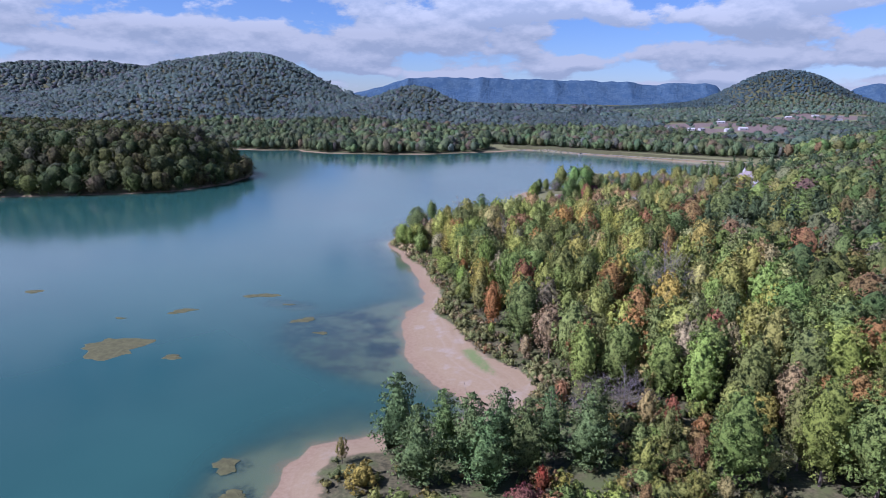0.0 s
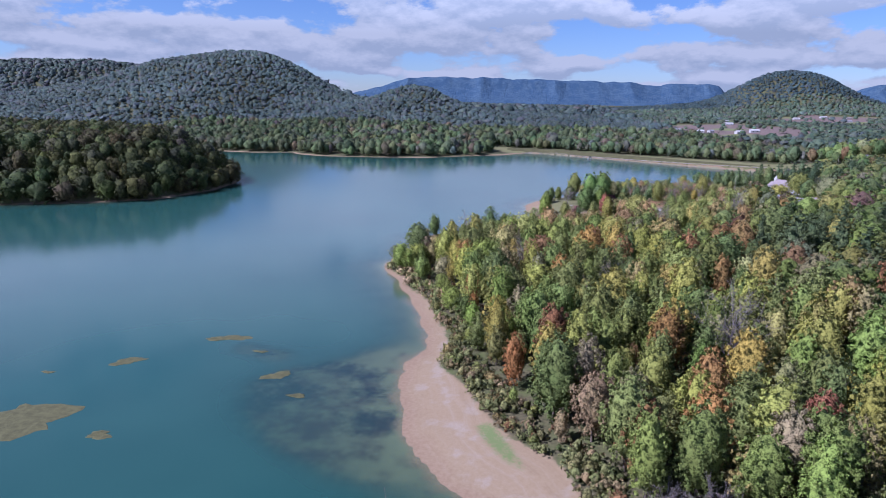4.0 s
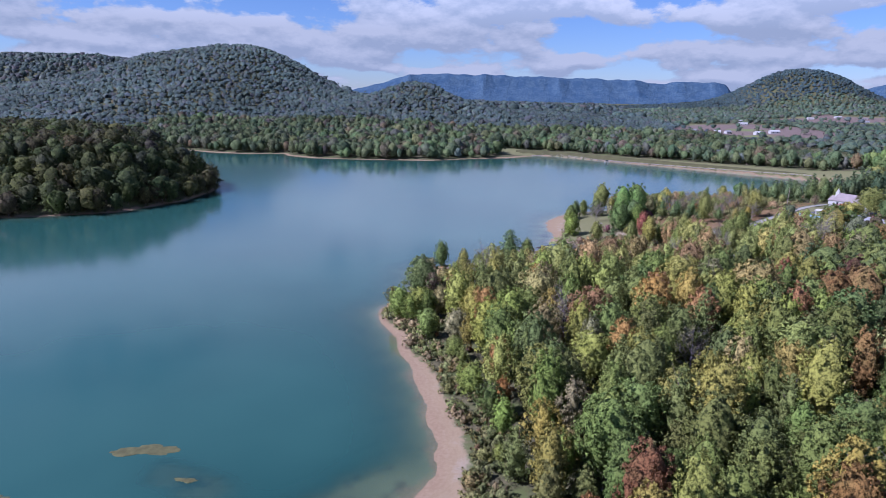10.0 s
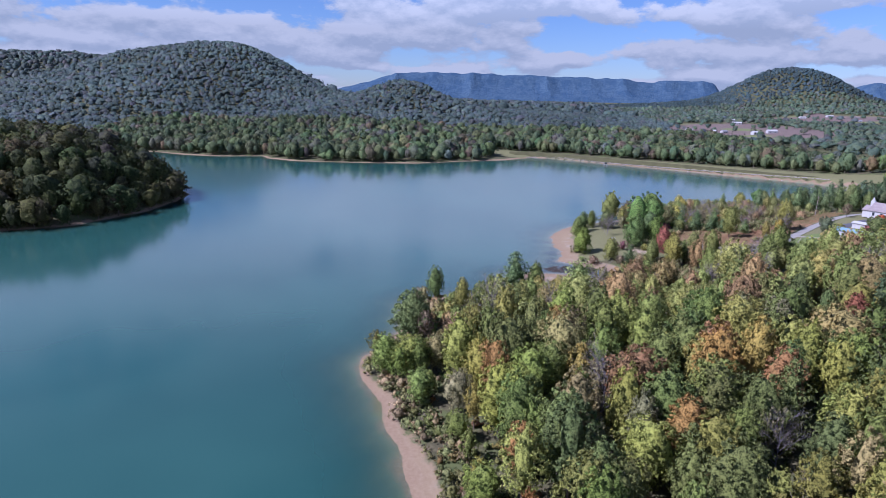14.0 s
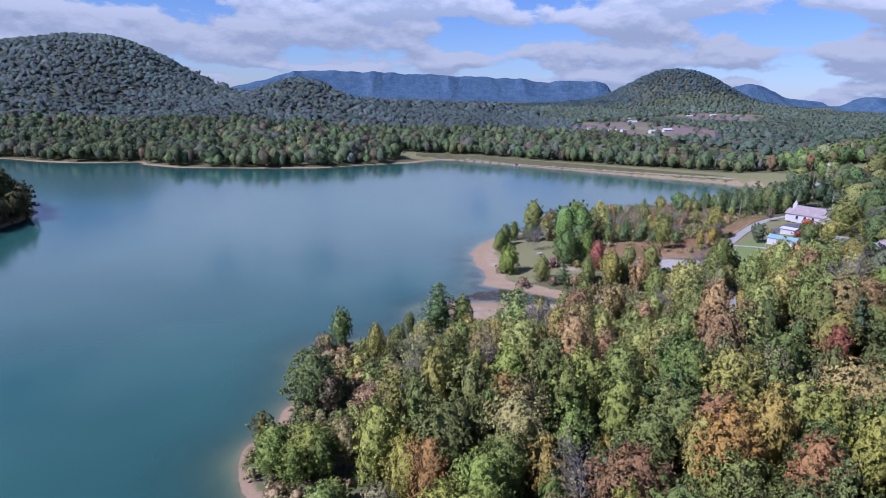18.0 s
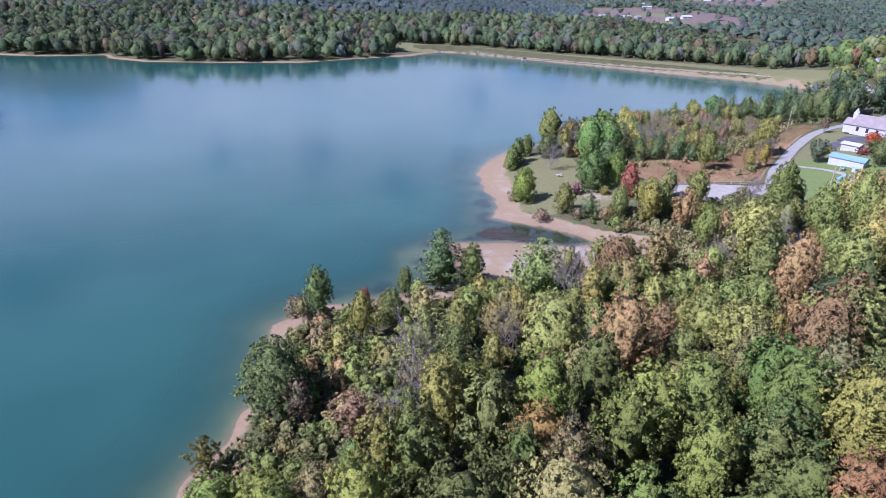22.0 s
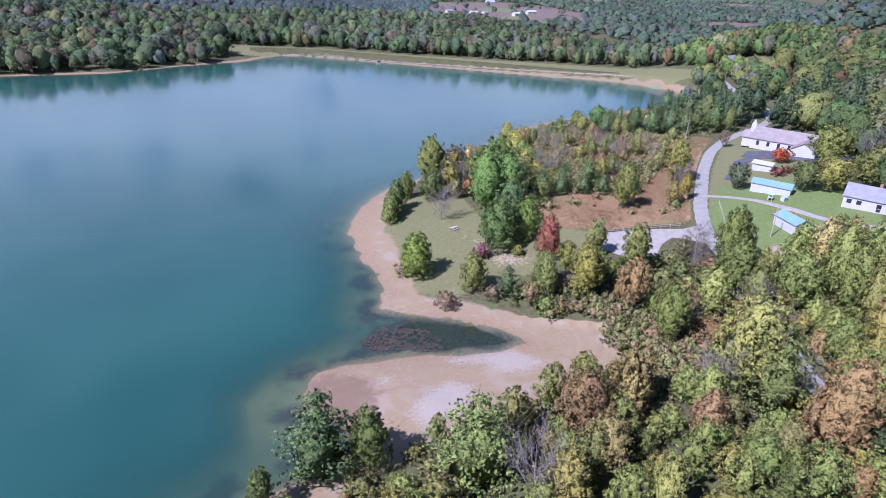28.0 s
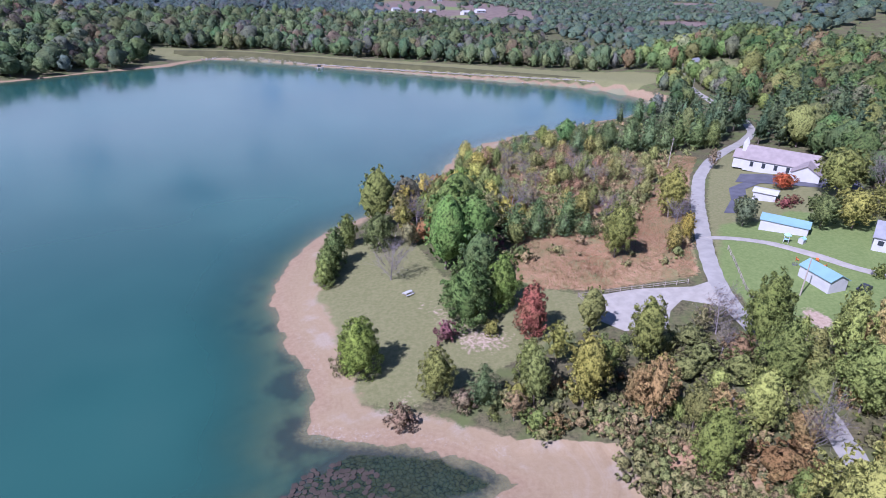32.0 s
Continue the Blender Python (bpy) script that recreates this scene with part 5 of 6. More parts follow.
def near_woods():
    x, y, d, rng = forest_spots(11, -40, 142, 84, 380, 7.0, 2.5)
    ok = inside_of(NEAR_ZONE, x, y) & clear_of_special(x, y) & ~inside_of(OPEN_TIP, x, y)
    ok &= ~((x < 37) & (y < 109)) & ~inside_of(SCRUB, x, y) & ~inside_of(ROAD_GAP, x, y) & ~inside_of(ROUGH, x, y)
    ok &= (d > beach_width(x, y) + np.where(y < 160, 6.5, np.where(y < 195, 5.0, 4.0))) | (y > 262) | (y < 108)
    ok &= (y < 300) | (x < 20) | (rng.random(len(x)) < 0.92)
    for a, b, e in zip(x[ok], y[ok], d[ok]):
        r = rng.random()
        edge = e < beach_width(np.array([a]), np.array([b]))[0] + 9
        form = "bare" if r < (0.04 if b < 290 else 0.06) else "sparse" if r < 0.24 else "tall" if r < 0.78 else "round" if r < 0.94 else "pine"
        height = (rng.uniform(14.0, 20.0) if rng.random() < 0.64 else rng.uniform(7.5, 12.0)) * (0.6 if edge else 1.0) * float(tall_factor(np.array([a]), np.array([b]))[0])
        tint = PINE[2] if form == "pine" else pick_tint(rng, 0.2 if b < 200 else 0.8) * (1.26 if b < 150 else 1.12 if b < 215 else 1.10) if b < 285 else np.array(WARM[rng.integers(len(WARM))]) * (1.04, 1.0, 1.0) * rng.uniform(0.98, 1.42)
        if form == "bare":
            tint = np.array(DULL[2]) * 1.2
        elif form != "pine" and b > 285 and a > 15 and rng.random() < 0.3:
            tint = np.array(BANK_TINTS[rng.integers(len(BANK_TINTS))]) * rng.uniform(0.9, 1.2)
        if a < 50 and b < 119:
            height *= 0.48
        plant(form, float(a), float(b), float(height), tint, float(rng.uniform(0.74, 1.04)) * (1.2 if edge else 1.0), seed=int(rng.integers(60)))
    low = [(-10, 84), (50, 82), (58, 118), (38, 120), (33, 107), (20, 90), (-6, 93)]
    X, Y = np.meshgrid(np.arange(-10, 58, 3.2), np.arange(84, 120, 3.2))
    x, y = X.ravel() + rng.uniform(-1.4, 1.4, X.size), Y.ravel() + rng.uniform(-1.4, 1.4, X.size)
    ok = inside_of(low, x, y) & clear_of_special(x, y, 0.6) & (shore(x, y) > beach_width(x, y))
    for a, b in zip(x[ok], y[ok]):
        plant("bush", float(a), float(b), float(rng.uniform(1.6, 4.0)), pick_tint(rng, 1.0) * 1.2, float(rng.uniform(0.9, 1.3)), seed=int(rng.integers(60)))
    x, y, d, rng = forest_spots(15, -34, 4, 276, 334, 3.6, 2.6)
    ok = inside_of(OPEN_TIP, x, y) & clear_of_special(x, y, 0.5) & (rng.random(len(x)) < 0.8)
    for a, b in zip(x[ok], y[ok]):
        plant("bush", float(a), float(b), float(rng.uniform(2.2, 5.0)), np.array(WARM[rng.integers(len(WARM))]) * rng.uniform(0.9, 1.4), float(rng.uniform(0.9, 1.25)), seed=int(rng.integers(60)))
    # young growth fills the ground south of the inlet
    x, y, d, rng = forest_spots(13, 14, 130, 300, 374, 5.6, 1.0)
    ok = clear_of_special(x, y, 0.35) & ~inside_of(SCRUB, x, y) & ~inside_of(ROAD_GAP, x, y) & (rng.random(len(x)) < 0.62)
    for a, b in zip(x[ok], y[ok]):
        r = rng.random()
        form = "bush" if r < 0.42 else "sparse" if r < 0.62 else "tall" if r < 0.84 else "round"
        if inside_of(ROUGH, np.array([a]), np.array([b]))[0]:
            form = "bush"
        height = (rng.uniform(2.6, 4.6) if form == "bush" else rng.uniform(5.0, 9.0)) * (0.6 if b > 357 and 91 < a < 122 else 1.0)
        plant(form, float(a), float(b), float(height), np.array(WARM[rng.integers(len(WARM))]) * rng.uniform(0.9, 1.35), float(rng.uniform(0.95, 1.3)), seed=int(rng.integers(60)))
    # brush along the bank
    x, y, d, rng = forest_spots(12, -40, 70, 100, 380, 5.2, 0.6)
    ok = (d < beach_width(x, y) + 7) & (x < 80) & clear_of_special(x, y, 0.4)
    for a, b in zip(x[ok], y[ok]):
        plant("bush", float(a), float(b), float(rng.uniform(1.0, 2.8)), np.array(BANK_TINTS[rng.integers(len(BANK_TINTS))]) * rng.uniform(0.8, 1.25), float(rng.uniform(1.0, 1.6)), seed=int(rng.integers(60)))


near_woods()


def thicket():
    """Tall mixed scrub between the park and the meadow."""
    area = [(78, 450), (84, 432), (94, 426), (106, 430), (112, 446), (112, 470), (120, 492), (128, 506), (118, 508), (100, 487), (88, 470), (76, 462)]
    rng = np.random.default_rng(14)
    X, Y = np.meshgrid(np.arange(74, 136, 4.8), np.arange(424, 510, 4.6))
    x, y = X.ravel() + rng.uniform(-1.9, 1.9, X.size), Y.ravel() + rng.uniform(-1.9, 1.9, X.size)
    ok = inside_of(area, x, y) & clear_of_special(x, y, 0.5) & (shore(x, y) > 5)
    for a, b in zip(x[ok], y[ok]):
        r = rng.random()
        form = "bare" if r < 0.10 else "sparse" if r < 0.36 else "tall" if r < 0.62 else "round" if r < 0.78 else "bush"
        height = rng.uniform(2.5, 4.5) if form == "bush" else rng.uniform(6.0, 11.0)
        plant(form, float(a), float(b), float(height), pick_tint(rng, 1.2) * 1.35, float(rng.uniform(0.9, 1.2)), seed=int(rng.integers(60)))


thicket()


def old_field():
    """Young trees standing in the scrub at the back of the meadow."""
    rng = np.random.default_rng(16)
    X, Y = np.meshgrid(np.arange(98, 196, 5.6), np.arange(424, 508, 5.4))
    x, y = X.ravel() + rng.uniform(-2.4, 2.4, X.size), Y.ravel() + rng.uniform(-2.4, 2.4, X.size)
    near = smooth(0, 30, edge_distance([(112, 425), (134, 424), (180, 462)], x, y, False))
    ok = inside_of(OLD_FIELD, x, y) & clear_of_special(x, y, 0.5) & (edge_distance(ROAD_LINE, x, y, False) > 6) & (rng.random(len(x)) < 0.45 + 0.35 * near)
    for a, b in zip(x[ok], y[ok]):
        r = rng.random()
        form = "bare" if r < 0.20 else "sparse" if r < 0.44 else "bush" if r < 0.74 else "tall" if r < 0.88 else "pine"
        height = rng.uniform(2.0, 4.2) if form == "bush" else rng.uniform(4.0, 8.0)
        tint = np.array(PINE[2]) * 1.1 if form == "pine" else np.array(OLD_TINTS[rng.integers(len(OLD_TINTS))]) * rng.uniform(0.9, 1.25)
        plant(form, float(a), float(b), float(height), tint, float(rng.uniform(0.95, 1.35)), seed=int(rng.integers(60)))


OLD_FIELD = [(98, 440), (104, 429), (114, 424), (128, 421), (140, 430), (156, 444), (176, 458), (188, 468), (182, 482), (160, 499), (136, 504), (122, 494), (112, 478), (106, 455)]
OLD_TINTS = [(0.160, 0.165, 0.062), (0.185, 0.165, 0.072), (0.215, 0.150, 0.085), (0.145, 0.165, 0.055), (0.195, 0.120, 0.078), (0.200, 0.190, 0.062)]
old_field()


# ---- woods further off, one mesh per stretch ----
def template(seed, form, height, radius, tufts, leaves, leaf, level=1, hull=0.80, rough=1.0):
    rng = np.random.default_rng(seed)
    if form == "pine":
        v, f, w = pine_crown(rng, height, radius, height * 0.15, 8, 5, 2, leaves, leaf)
    else:
        v, f, w = broad_crown(rng, form, height, radius, height * 0.06, tufts, leaves, leaf, hull, level, rough)
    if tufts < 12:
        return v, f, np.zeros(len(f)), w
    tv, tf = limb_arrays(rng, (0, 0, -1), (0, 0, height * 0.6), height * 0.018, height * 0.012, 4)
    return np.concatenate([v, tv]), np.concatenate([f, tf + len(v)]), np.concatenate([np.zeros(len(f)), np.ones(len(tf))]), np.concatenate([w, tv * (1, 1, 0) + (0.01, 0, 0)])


def conifer_share(x, y):
    """Where dark pines stand thick: behind the church, and a stand south of it."""
    return 0.85 * mound(x, y, 250, 500, 55, 60, 1.0, 4) + 0.8 * mound(x, y, 135, 270, 42, 45, 1.0, 4) + 0.05


def cool(c):
    """Cap red and blue in leaf colours; haze blue stays up to a limit."""
    return np.array((min(c[0], 1.15 * c[1]) if c[1] < 0.06 else c[0], c[1], min(c[2], 1.18 * c[1])))


def woods(name, label, x, y, rng, shapes, low, high, autumn, mute=(1, 1, 1), sink=0.0, pines=(), lift=0.0, palette=None):
    vs, fs, ms, cs, ns, n = [], [], [], [], [], 0
    share = conifer_share(x, y)
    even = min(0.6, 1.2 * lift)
    stand = 0.95 + 0.17 * lumps(x, y, 47.0) + 0.12 * lumps(x + 300, y, 139.0)
    chosen = [len(pines) > 0 and bool(u < s) for u, s in zip(rng.random(len(x)), share)]
    z, grow = ground_z(x, y), tall_factor(x, y)
    for a, b, c, dark, g, deep in zip(x, y, z, chosen, grow, stand):
        v, f, m, nv = pines[rng.integers(len(pines))] if dark else shapes[rng.integers(len(shapes))]
        s, t = rng.uniform(low, high) * g, rng.uniform(0, 6.28)
        w = s * rng.uniform(0.75, 1.25)
        ct, st = math.cos(t), math.sin(t)
        p = np.empty_like(v)
        p[:, 0], p[:, 1], p[:, 2] = (v[:, 0] * ct - v[:, 1] * st) * w + a, (v[:, 0] * st + v[:, 1] * ct) * w + b, v[:, 2] * s + c - sink
        vs.append(p)
        ns.append(np.stack([nv[:, 0] * ct - nv[:, 1] * st, nv[:, 0] * st + nv[:, 1] * ct, nv[:, 2]], 1))
        fs.append(f + n)
        ms.append(m)
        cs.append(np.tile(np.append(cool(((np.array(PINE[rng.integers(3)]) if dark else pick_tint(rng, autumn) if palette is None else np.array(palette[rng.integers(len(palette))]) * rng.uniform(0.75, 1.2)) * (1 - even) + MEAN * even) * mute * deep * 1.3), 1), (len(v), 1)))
        n += len(v)
    facing = np.concatenate(ns) * (1 - lift) + np.array((0, 0, lift))
    facing /= np.linalg.norm(facing, axis=1)[:, None] + 1e-6
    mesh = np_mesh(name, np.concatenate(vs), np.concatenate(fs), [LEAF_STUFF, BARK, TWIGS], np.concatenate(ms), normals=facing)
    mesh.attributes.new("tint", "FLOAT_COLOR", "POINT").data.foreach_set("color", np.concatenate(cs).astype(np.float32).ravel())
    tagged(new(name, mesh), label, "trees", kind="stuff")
    return len(x)


MID = [template(300 + k, ("round", "tall", "tall")[k % 3], 14.0, 4.0, 46, 13, 0.36) for k in range(6)]
MID_PINE = [template(320 + k, "pine", 14, 4.0, 16, 9, 0.42) for k in range(3)]
SLOPE = [template(330 + k, ("round", "tall")[k % 2], 13.0, 4.5, 26, 9, 0.55) for k in range(6)]
FAR = [template(340 + k, "dome", 10.5 + 1.6 * (k % 3), 5.4, 26, 5, 0.66, 1, 0.66, 2.0) for k in range(6)]
DENSE = [template(350 + k, "dome", 11.5 + 1.5 * (k % 2), 5.2, 36, 8, 0.52, 1, 0.64, 1.8) for k in range(5)]
DOT = [template(360 + k, "dome", 8.5 + 1.7 * (k % 3), 6.6, 6, 4, 1.05, 0, 0.80, 2.2) for k in range(6)]


def build_woods():
    x, y, d, rng = forest_spots(21, -40, 430, 84, 660, 7.0, 2.5)
    ok = ~inside_of(NEAR_ZONE, x, y) & clear_of_special(x, y) & ((y > 95) | (x > 95)) & ((x < 0.75 * y + 25) | (y > 285 + 0.5 * (x - 17))) & ~inside_of(FIELDS[3], x, y)
    x, y, d = x[ok], y[ok], d[ok]
    low = (x > 84) & (x < 300) & (y > 446) & (y < 570) & ((x < 205) | (y > 500))
    keep = ~low | (rng.random(len(x)) < np.where(x < 225, 0.10, 0.35))
    x, y = x[keep], y[keep]
    away = np.hypot(x - 10, y - 290)
    a, b = (x < 190) & (away < 260), None
    thin = a | (rng.random(len(x)) < 0.74)
    x, y, a = x[thin], y[thin], a[thin]
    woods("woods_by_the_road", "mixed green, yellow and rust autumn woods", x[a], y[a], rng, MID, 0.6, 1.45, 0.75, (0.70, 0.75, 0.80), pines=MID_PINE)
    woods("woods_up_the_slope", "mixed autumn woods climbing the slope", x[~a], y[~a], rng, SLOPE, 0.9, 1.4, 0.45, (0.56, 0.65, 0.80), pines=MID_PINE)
    x, y, d, rng = forest_spots(22, -470, -180, 380, 660, 7.4, -1.6)
    ok = (x > -460)
    # mute also darkens these leaves, standing in for their shaded side
    woods("woods_of_the_peninsula", "dense dark green woods covering the peninsula, darkened as if backlit", x[ok], y[ok], rng, DENSE, 0.8, 1.45, 0.9, (0.295, 0.325, 0.36), lift=0.08)
    # from here outwards mute shifts the leaf colour towards blue, as painted haze
    x, y, d, rng = forest_spots(23, -470, 330, 660, 1010, 9.3, 1.5)
    ok = (((x - 290) * 0.62 + (y - 645) * 0.785 > 8) | (x < 20)) & ((y > 690) | (x > 0)) & ((x < 300) | (y > 665))
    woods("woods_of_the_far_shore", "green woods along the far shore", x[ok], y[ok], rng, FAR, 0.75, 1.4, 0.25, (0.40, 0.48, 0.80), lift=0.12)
    x, y, d, rng = forest_spots(24, -1350, 420, 795, 1760, 9.8, 1.0)
    ok = (np.abs(x) < y * 0.82) & ((y > 1010) | (x < -465))
    woods("woods_of_the_hill", "dark green woods over the round hill, tinted blue for haze", x[ok], y[ok], rng, DOT, 0.5, 1.02, 0.5, (0.335, 0.44, 1.30), lift=0.62)
    x, y, d, rng = forest_spots(25, 330, 1900, 640, 2350, 16.0, 2.0)
    ok = (x < y * 0.9 + 150) & ((x > 430) | (y > 1010)) & ((x > 420) | (y > 1760))
    woods("woods_of_the_valley", "scattered woods and hedgerows over the valley", x[ok], y[ok], rng, DOT, 0.75, 1.3, 0.5, (0.34, 0.45, 1.0), lift=0.35)
    x, y, d, rng = forest_spots(26, 500, 1900, 2350, 2900, 14.0, 2.0)
    woods("woods_of_the_knob", "dark green woods over the far knob, tinted blue for haze", x, y, rng, DOT, 0.8, 1.35, 0.0, (0.180, 0.285, 1.13), 3.0, lift=0.6)
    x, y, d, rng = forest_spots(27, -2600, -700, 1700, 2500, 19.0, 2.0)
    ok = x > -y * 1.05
    woods("woods_of_the_long_ridge", "dark green woods over the long ridge, tinted blue for haze", x[ok], y[ok], rng, DOT, 1.1, 1.8, 0.0, (0.29, 0.37, 1.15), 4.0, lift=0.30)

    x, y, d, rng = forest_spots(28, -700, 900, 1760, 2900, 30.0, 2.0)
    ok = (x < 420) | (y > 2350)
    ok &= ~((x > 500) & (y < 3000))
    woods("woods_beyond", "dark green woods beyond the hill, tinted blue for haze", x[ok], y[ok], rng, DOT, 2.0, 2.8, 0.0, (0.29, 0.37, 1.20), 6.0, lift=0.30)


build_woods()

# ---- buildings ----
def roofed(length, width, wall, rise, over, thick=0.18):
    """Walls with gables, and two roof slopes, about the origin, ridge along x."""
    l, w = length / 2, width / 2
    walls = bmesh.new()
    low = [walls.verts.new(p) for p in ((-l, -w, -0.6), (l, -w, -0.6), (l, w, -0.6), (-l, w, -0.6))]
    up = [walls.verts.new(p) for p in ((-l, -w, wall), (l, -w, wall), (l, w, wall), (-l, w, wall))]
    g0, g1 = walls.verts.new((-l, 0, wall + rise)), walls.verts.new((l, 0, wall + rise))
    for k in range(4):
        n = (k + 1) % 4
        if k == 1:
            walls.faces.new((low[1], low[2], up[2], g1, up[1]))
        elif k == 3:
            walls.faces.new((low[3], low[0], up[0], g0, up[3]))
        else:
            walls.faces.new((low[k], low[n], up[n], up[k]))
    slopes = []
    for side in (-1, 1):
        bm = bmesh.new()
        ang = rise / w
        e = w + over
        pts = [(-l - over, side * e, wall - over * ang), (l + over, side * e, wall - over * ang), (l + over, 0, wall + rise), (-l - over, 0, wall + rise)]
        a = [bm.verts.new((x, y, z + 0.02)) for x, y, z in pts]
        b = [bm.verts.new((x, y, z + 0.02 + thick)) for x, y, z in pts]
        for k in range(4):
            n = (k + 1) % 4
            bm.faces.new((a[k], a[n], b[n], b[k]))
        bm.faces.new(a[::-1])
        bm.faces.new(b)
        bmesh.ops.recalc_face_normals(bm, faces=bm.faces)
        slopes.append(bm)
    return walls, slopes


def add_house(name, x, y, turn, length, width, wall, rise, wall_mat, roof_mat, label, category, openings=(), over=0.4):
    m = pose(x, y, gz(x, y), 0, 0, turn)
    house = thing(name, m, label, category)
    walls, slopes = roofed(length, width, wall, rise, over)
    part("wall", walls, wall_mat, house)
    for s in slopes:
        part("roof", s, roof_mat, house)
    for kind, px, py, z, w, h, axis in openings:
        t = 0.06
        frame_m, pane_m = (WHITE, DARK)
        if axis == "x":   # on a long wall
            o = part(kind, boxed((px - w / 2, py - t, z, px + w / 2, py + t, z + h), bevel=0.02), pane_m if kind == "window" else WOOD if kind == "wooden_door" else pane_m, house)
            if kind == "window":
                part("frame", boxed((px - w / 2 - 0.08, py - t * 1.3, z - 0.1, px + w / 2 + 0.08, py + t * 1.3, z), (px - w / 2 - 0.08, py - t * 1.3, z + h, px + w / 2 + 0.08, py + t * 1.3, z + h + 0.08)), frame_m, o)
        else:
            o = part(kind, boxed((px - t, py - w / 2, z, px + t, py + w / 2, z + h), bevel=0.02), pane_m, house)
            if kind == "window":
                part("frame", boxed((px - t * 1.3, py - w / 2 - 0.08, z - 0.1, px + t * 1.3, py + w / 2 + 0.08, z), (px - t * 1.3, py - w / 2 - 0.08, z + h, px + t * 1.3, py + w / 2 + 0.08, z + h + 0.08)), frame_m, o)
    return house


CH = math.degrees(math.atan2(-20, 12))
church = add_house("church", 203, 437, CH, 21, 10.5, 3.4, 3.4, WHITE, ROOF, "white church with a brown shingle roof and small steeple", "church",
                   [("window", -8 + 3.6 * k, -5.25, 1.0, 1.0, 1.7, "x") for k in range(5)] + [("door", -10.5, 0, 0.1, 1.8, 2.3, "y")])
wing = roofed(9, 8, 3.0, 2.4, 0.4)
place = pose(8.2, -6.4, 0, 0, 0, 90)
part("wing_wall", wing[0], WHITE, church, at=place)
for s in wing[1]:
    part("wing_roof", s, ROOF, church, at=place)
porch = roofed(5, 7, 3.0, 2.0, 0.4)
place = pose(-11.5, 0, 0)
part("porch_wall", porch[0], WHITE, church, at=place)
for s in porch[1]:
    part("porch_roof", s, ROOF, church, at=place)
steeple = part("steeple", boxed((-12.3, -0.85, 3.5, -10.6, 0.85, 7.4), bevel=0.05), WHITE, church, "white square steeple")
part("spire", rod(bmesh.new(), (-11.45, 0, 7.4), (-11.45, 0, 9.3), 1.0, 0.05, 4), WHITE, steeple)
add_house("shed", 160.5, 401.8, math.degrees(math.atan2(-9, 5.6)), 11.0, 4.8, 2.4, 1.0, WHITE, TEAL, "long white shed with a teal metal roof", "shed",
          [("door", 4.2, -2.3, 0.05, 1.0, 2.0, "x"), ("window", -3, -2.3, 1.1, 0.9, 0.7, "x")], 0.3)
add_house("shed", 144.2, 379.3, math.degrees(math.atan2(-8, -1.5)), 8.4, 4.6, 2.6, 1.2, WHITE, TEAL, "white garage with a teal metal roof by the drive", "shed",
          [("window", 2.0, 2.3, 1.2, 0.8, 0.6, "x")], 0.3)
home = add_house("house", 175, 379.5, -60, 15, 9, 3.0, 2.6, WHITE, GREY_ROOF, "white house with a grey shingle roof beside the lawn", "house",
                 [("window", -6 + 2.4 * k, -4.5, 1.0, 1.2, 1.2, "x") for k in (0, 1, 3, 5)] + [("door", 1.2, -4.5, 0.05, 1.0, 2.1, "x"), ("window", -7.5, 1.4, 1.0, 1.1, 1.2, "y"), ("window", -7.5, -1.6, 1.0, 1.1, 1.2, "y")])
dormer = roofed(5, 4.5, 2.9, 1.6, 0.3)
place = pose(3.5, 5.4, 0, 0, 0, 90)
part("wing_wall", dormer[0], WHITE, home, at=place)
for s in dormer[1]:
    part("wing_roof", s, GREY_ROOF, home, at=place)
part("chimney", boxed((-0.4, 1.2, 4.2, 0.4, 2.0, 6.4), bevel=0.04), BRICK, home, "brown brick chimney")
add_house("house", 189, 377, -55, 11, 7.5, 2.8, 2.0, WHITE, ROOF, "small white house with a brown roof among trees", "house", [("window", -3, -3.75, 1.0, 1.1, 1.1, "x"), ("window", 2, -3.75, 1.0, 1.1, 1.1, "x")])
add_house("carport", 177, 421, CH, 6, 5, 2.2, 0.5, WHITE, WHITE, "low white carport beside the church lot", "carport")
add_house("house", 356, 625, 20, 9, 7, 3.4, 2.4, WHITE, GREY_ROOF, "white house far behind the trees by the dam", "house", [("window", -2, -3.5, 1.2, 1.2, 1.3, "x"), ("window", 2.2, -3.5, 1.2, 1.2, 1.3, "x")])
patch("church_lot", [(182, 436), (188, 430), (196, 420), (206, 410), (214, 418), (203, 425), (195, 437), (190, 441)], ASPHALT, "dark asphalt lot beside the church", 0.14)
patch("asphalt_lane", [(158, 418.5), (160.5, 416.5), (170, 421), (179, 429.5), (188, 431), (187, 435), (176, 433), (168, 425)], ASPHALT, "dark asphalt lane up to the church", 0.12)


def farm(x, y, turn, length, roof):
    add_house("farm_building", x, y, turn, length * 0.8, 8, 3.2, 2.2, WHITE, roof, "white farm building out in the valley fields", "farm building",
              [("window", -length / 5, -4.0, 1.0, 1.6, 1.4, "x"), ("window", length / 5, -4.0, 1.0, 1.6, 1.4, "x")])


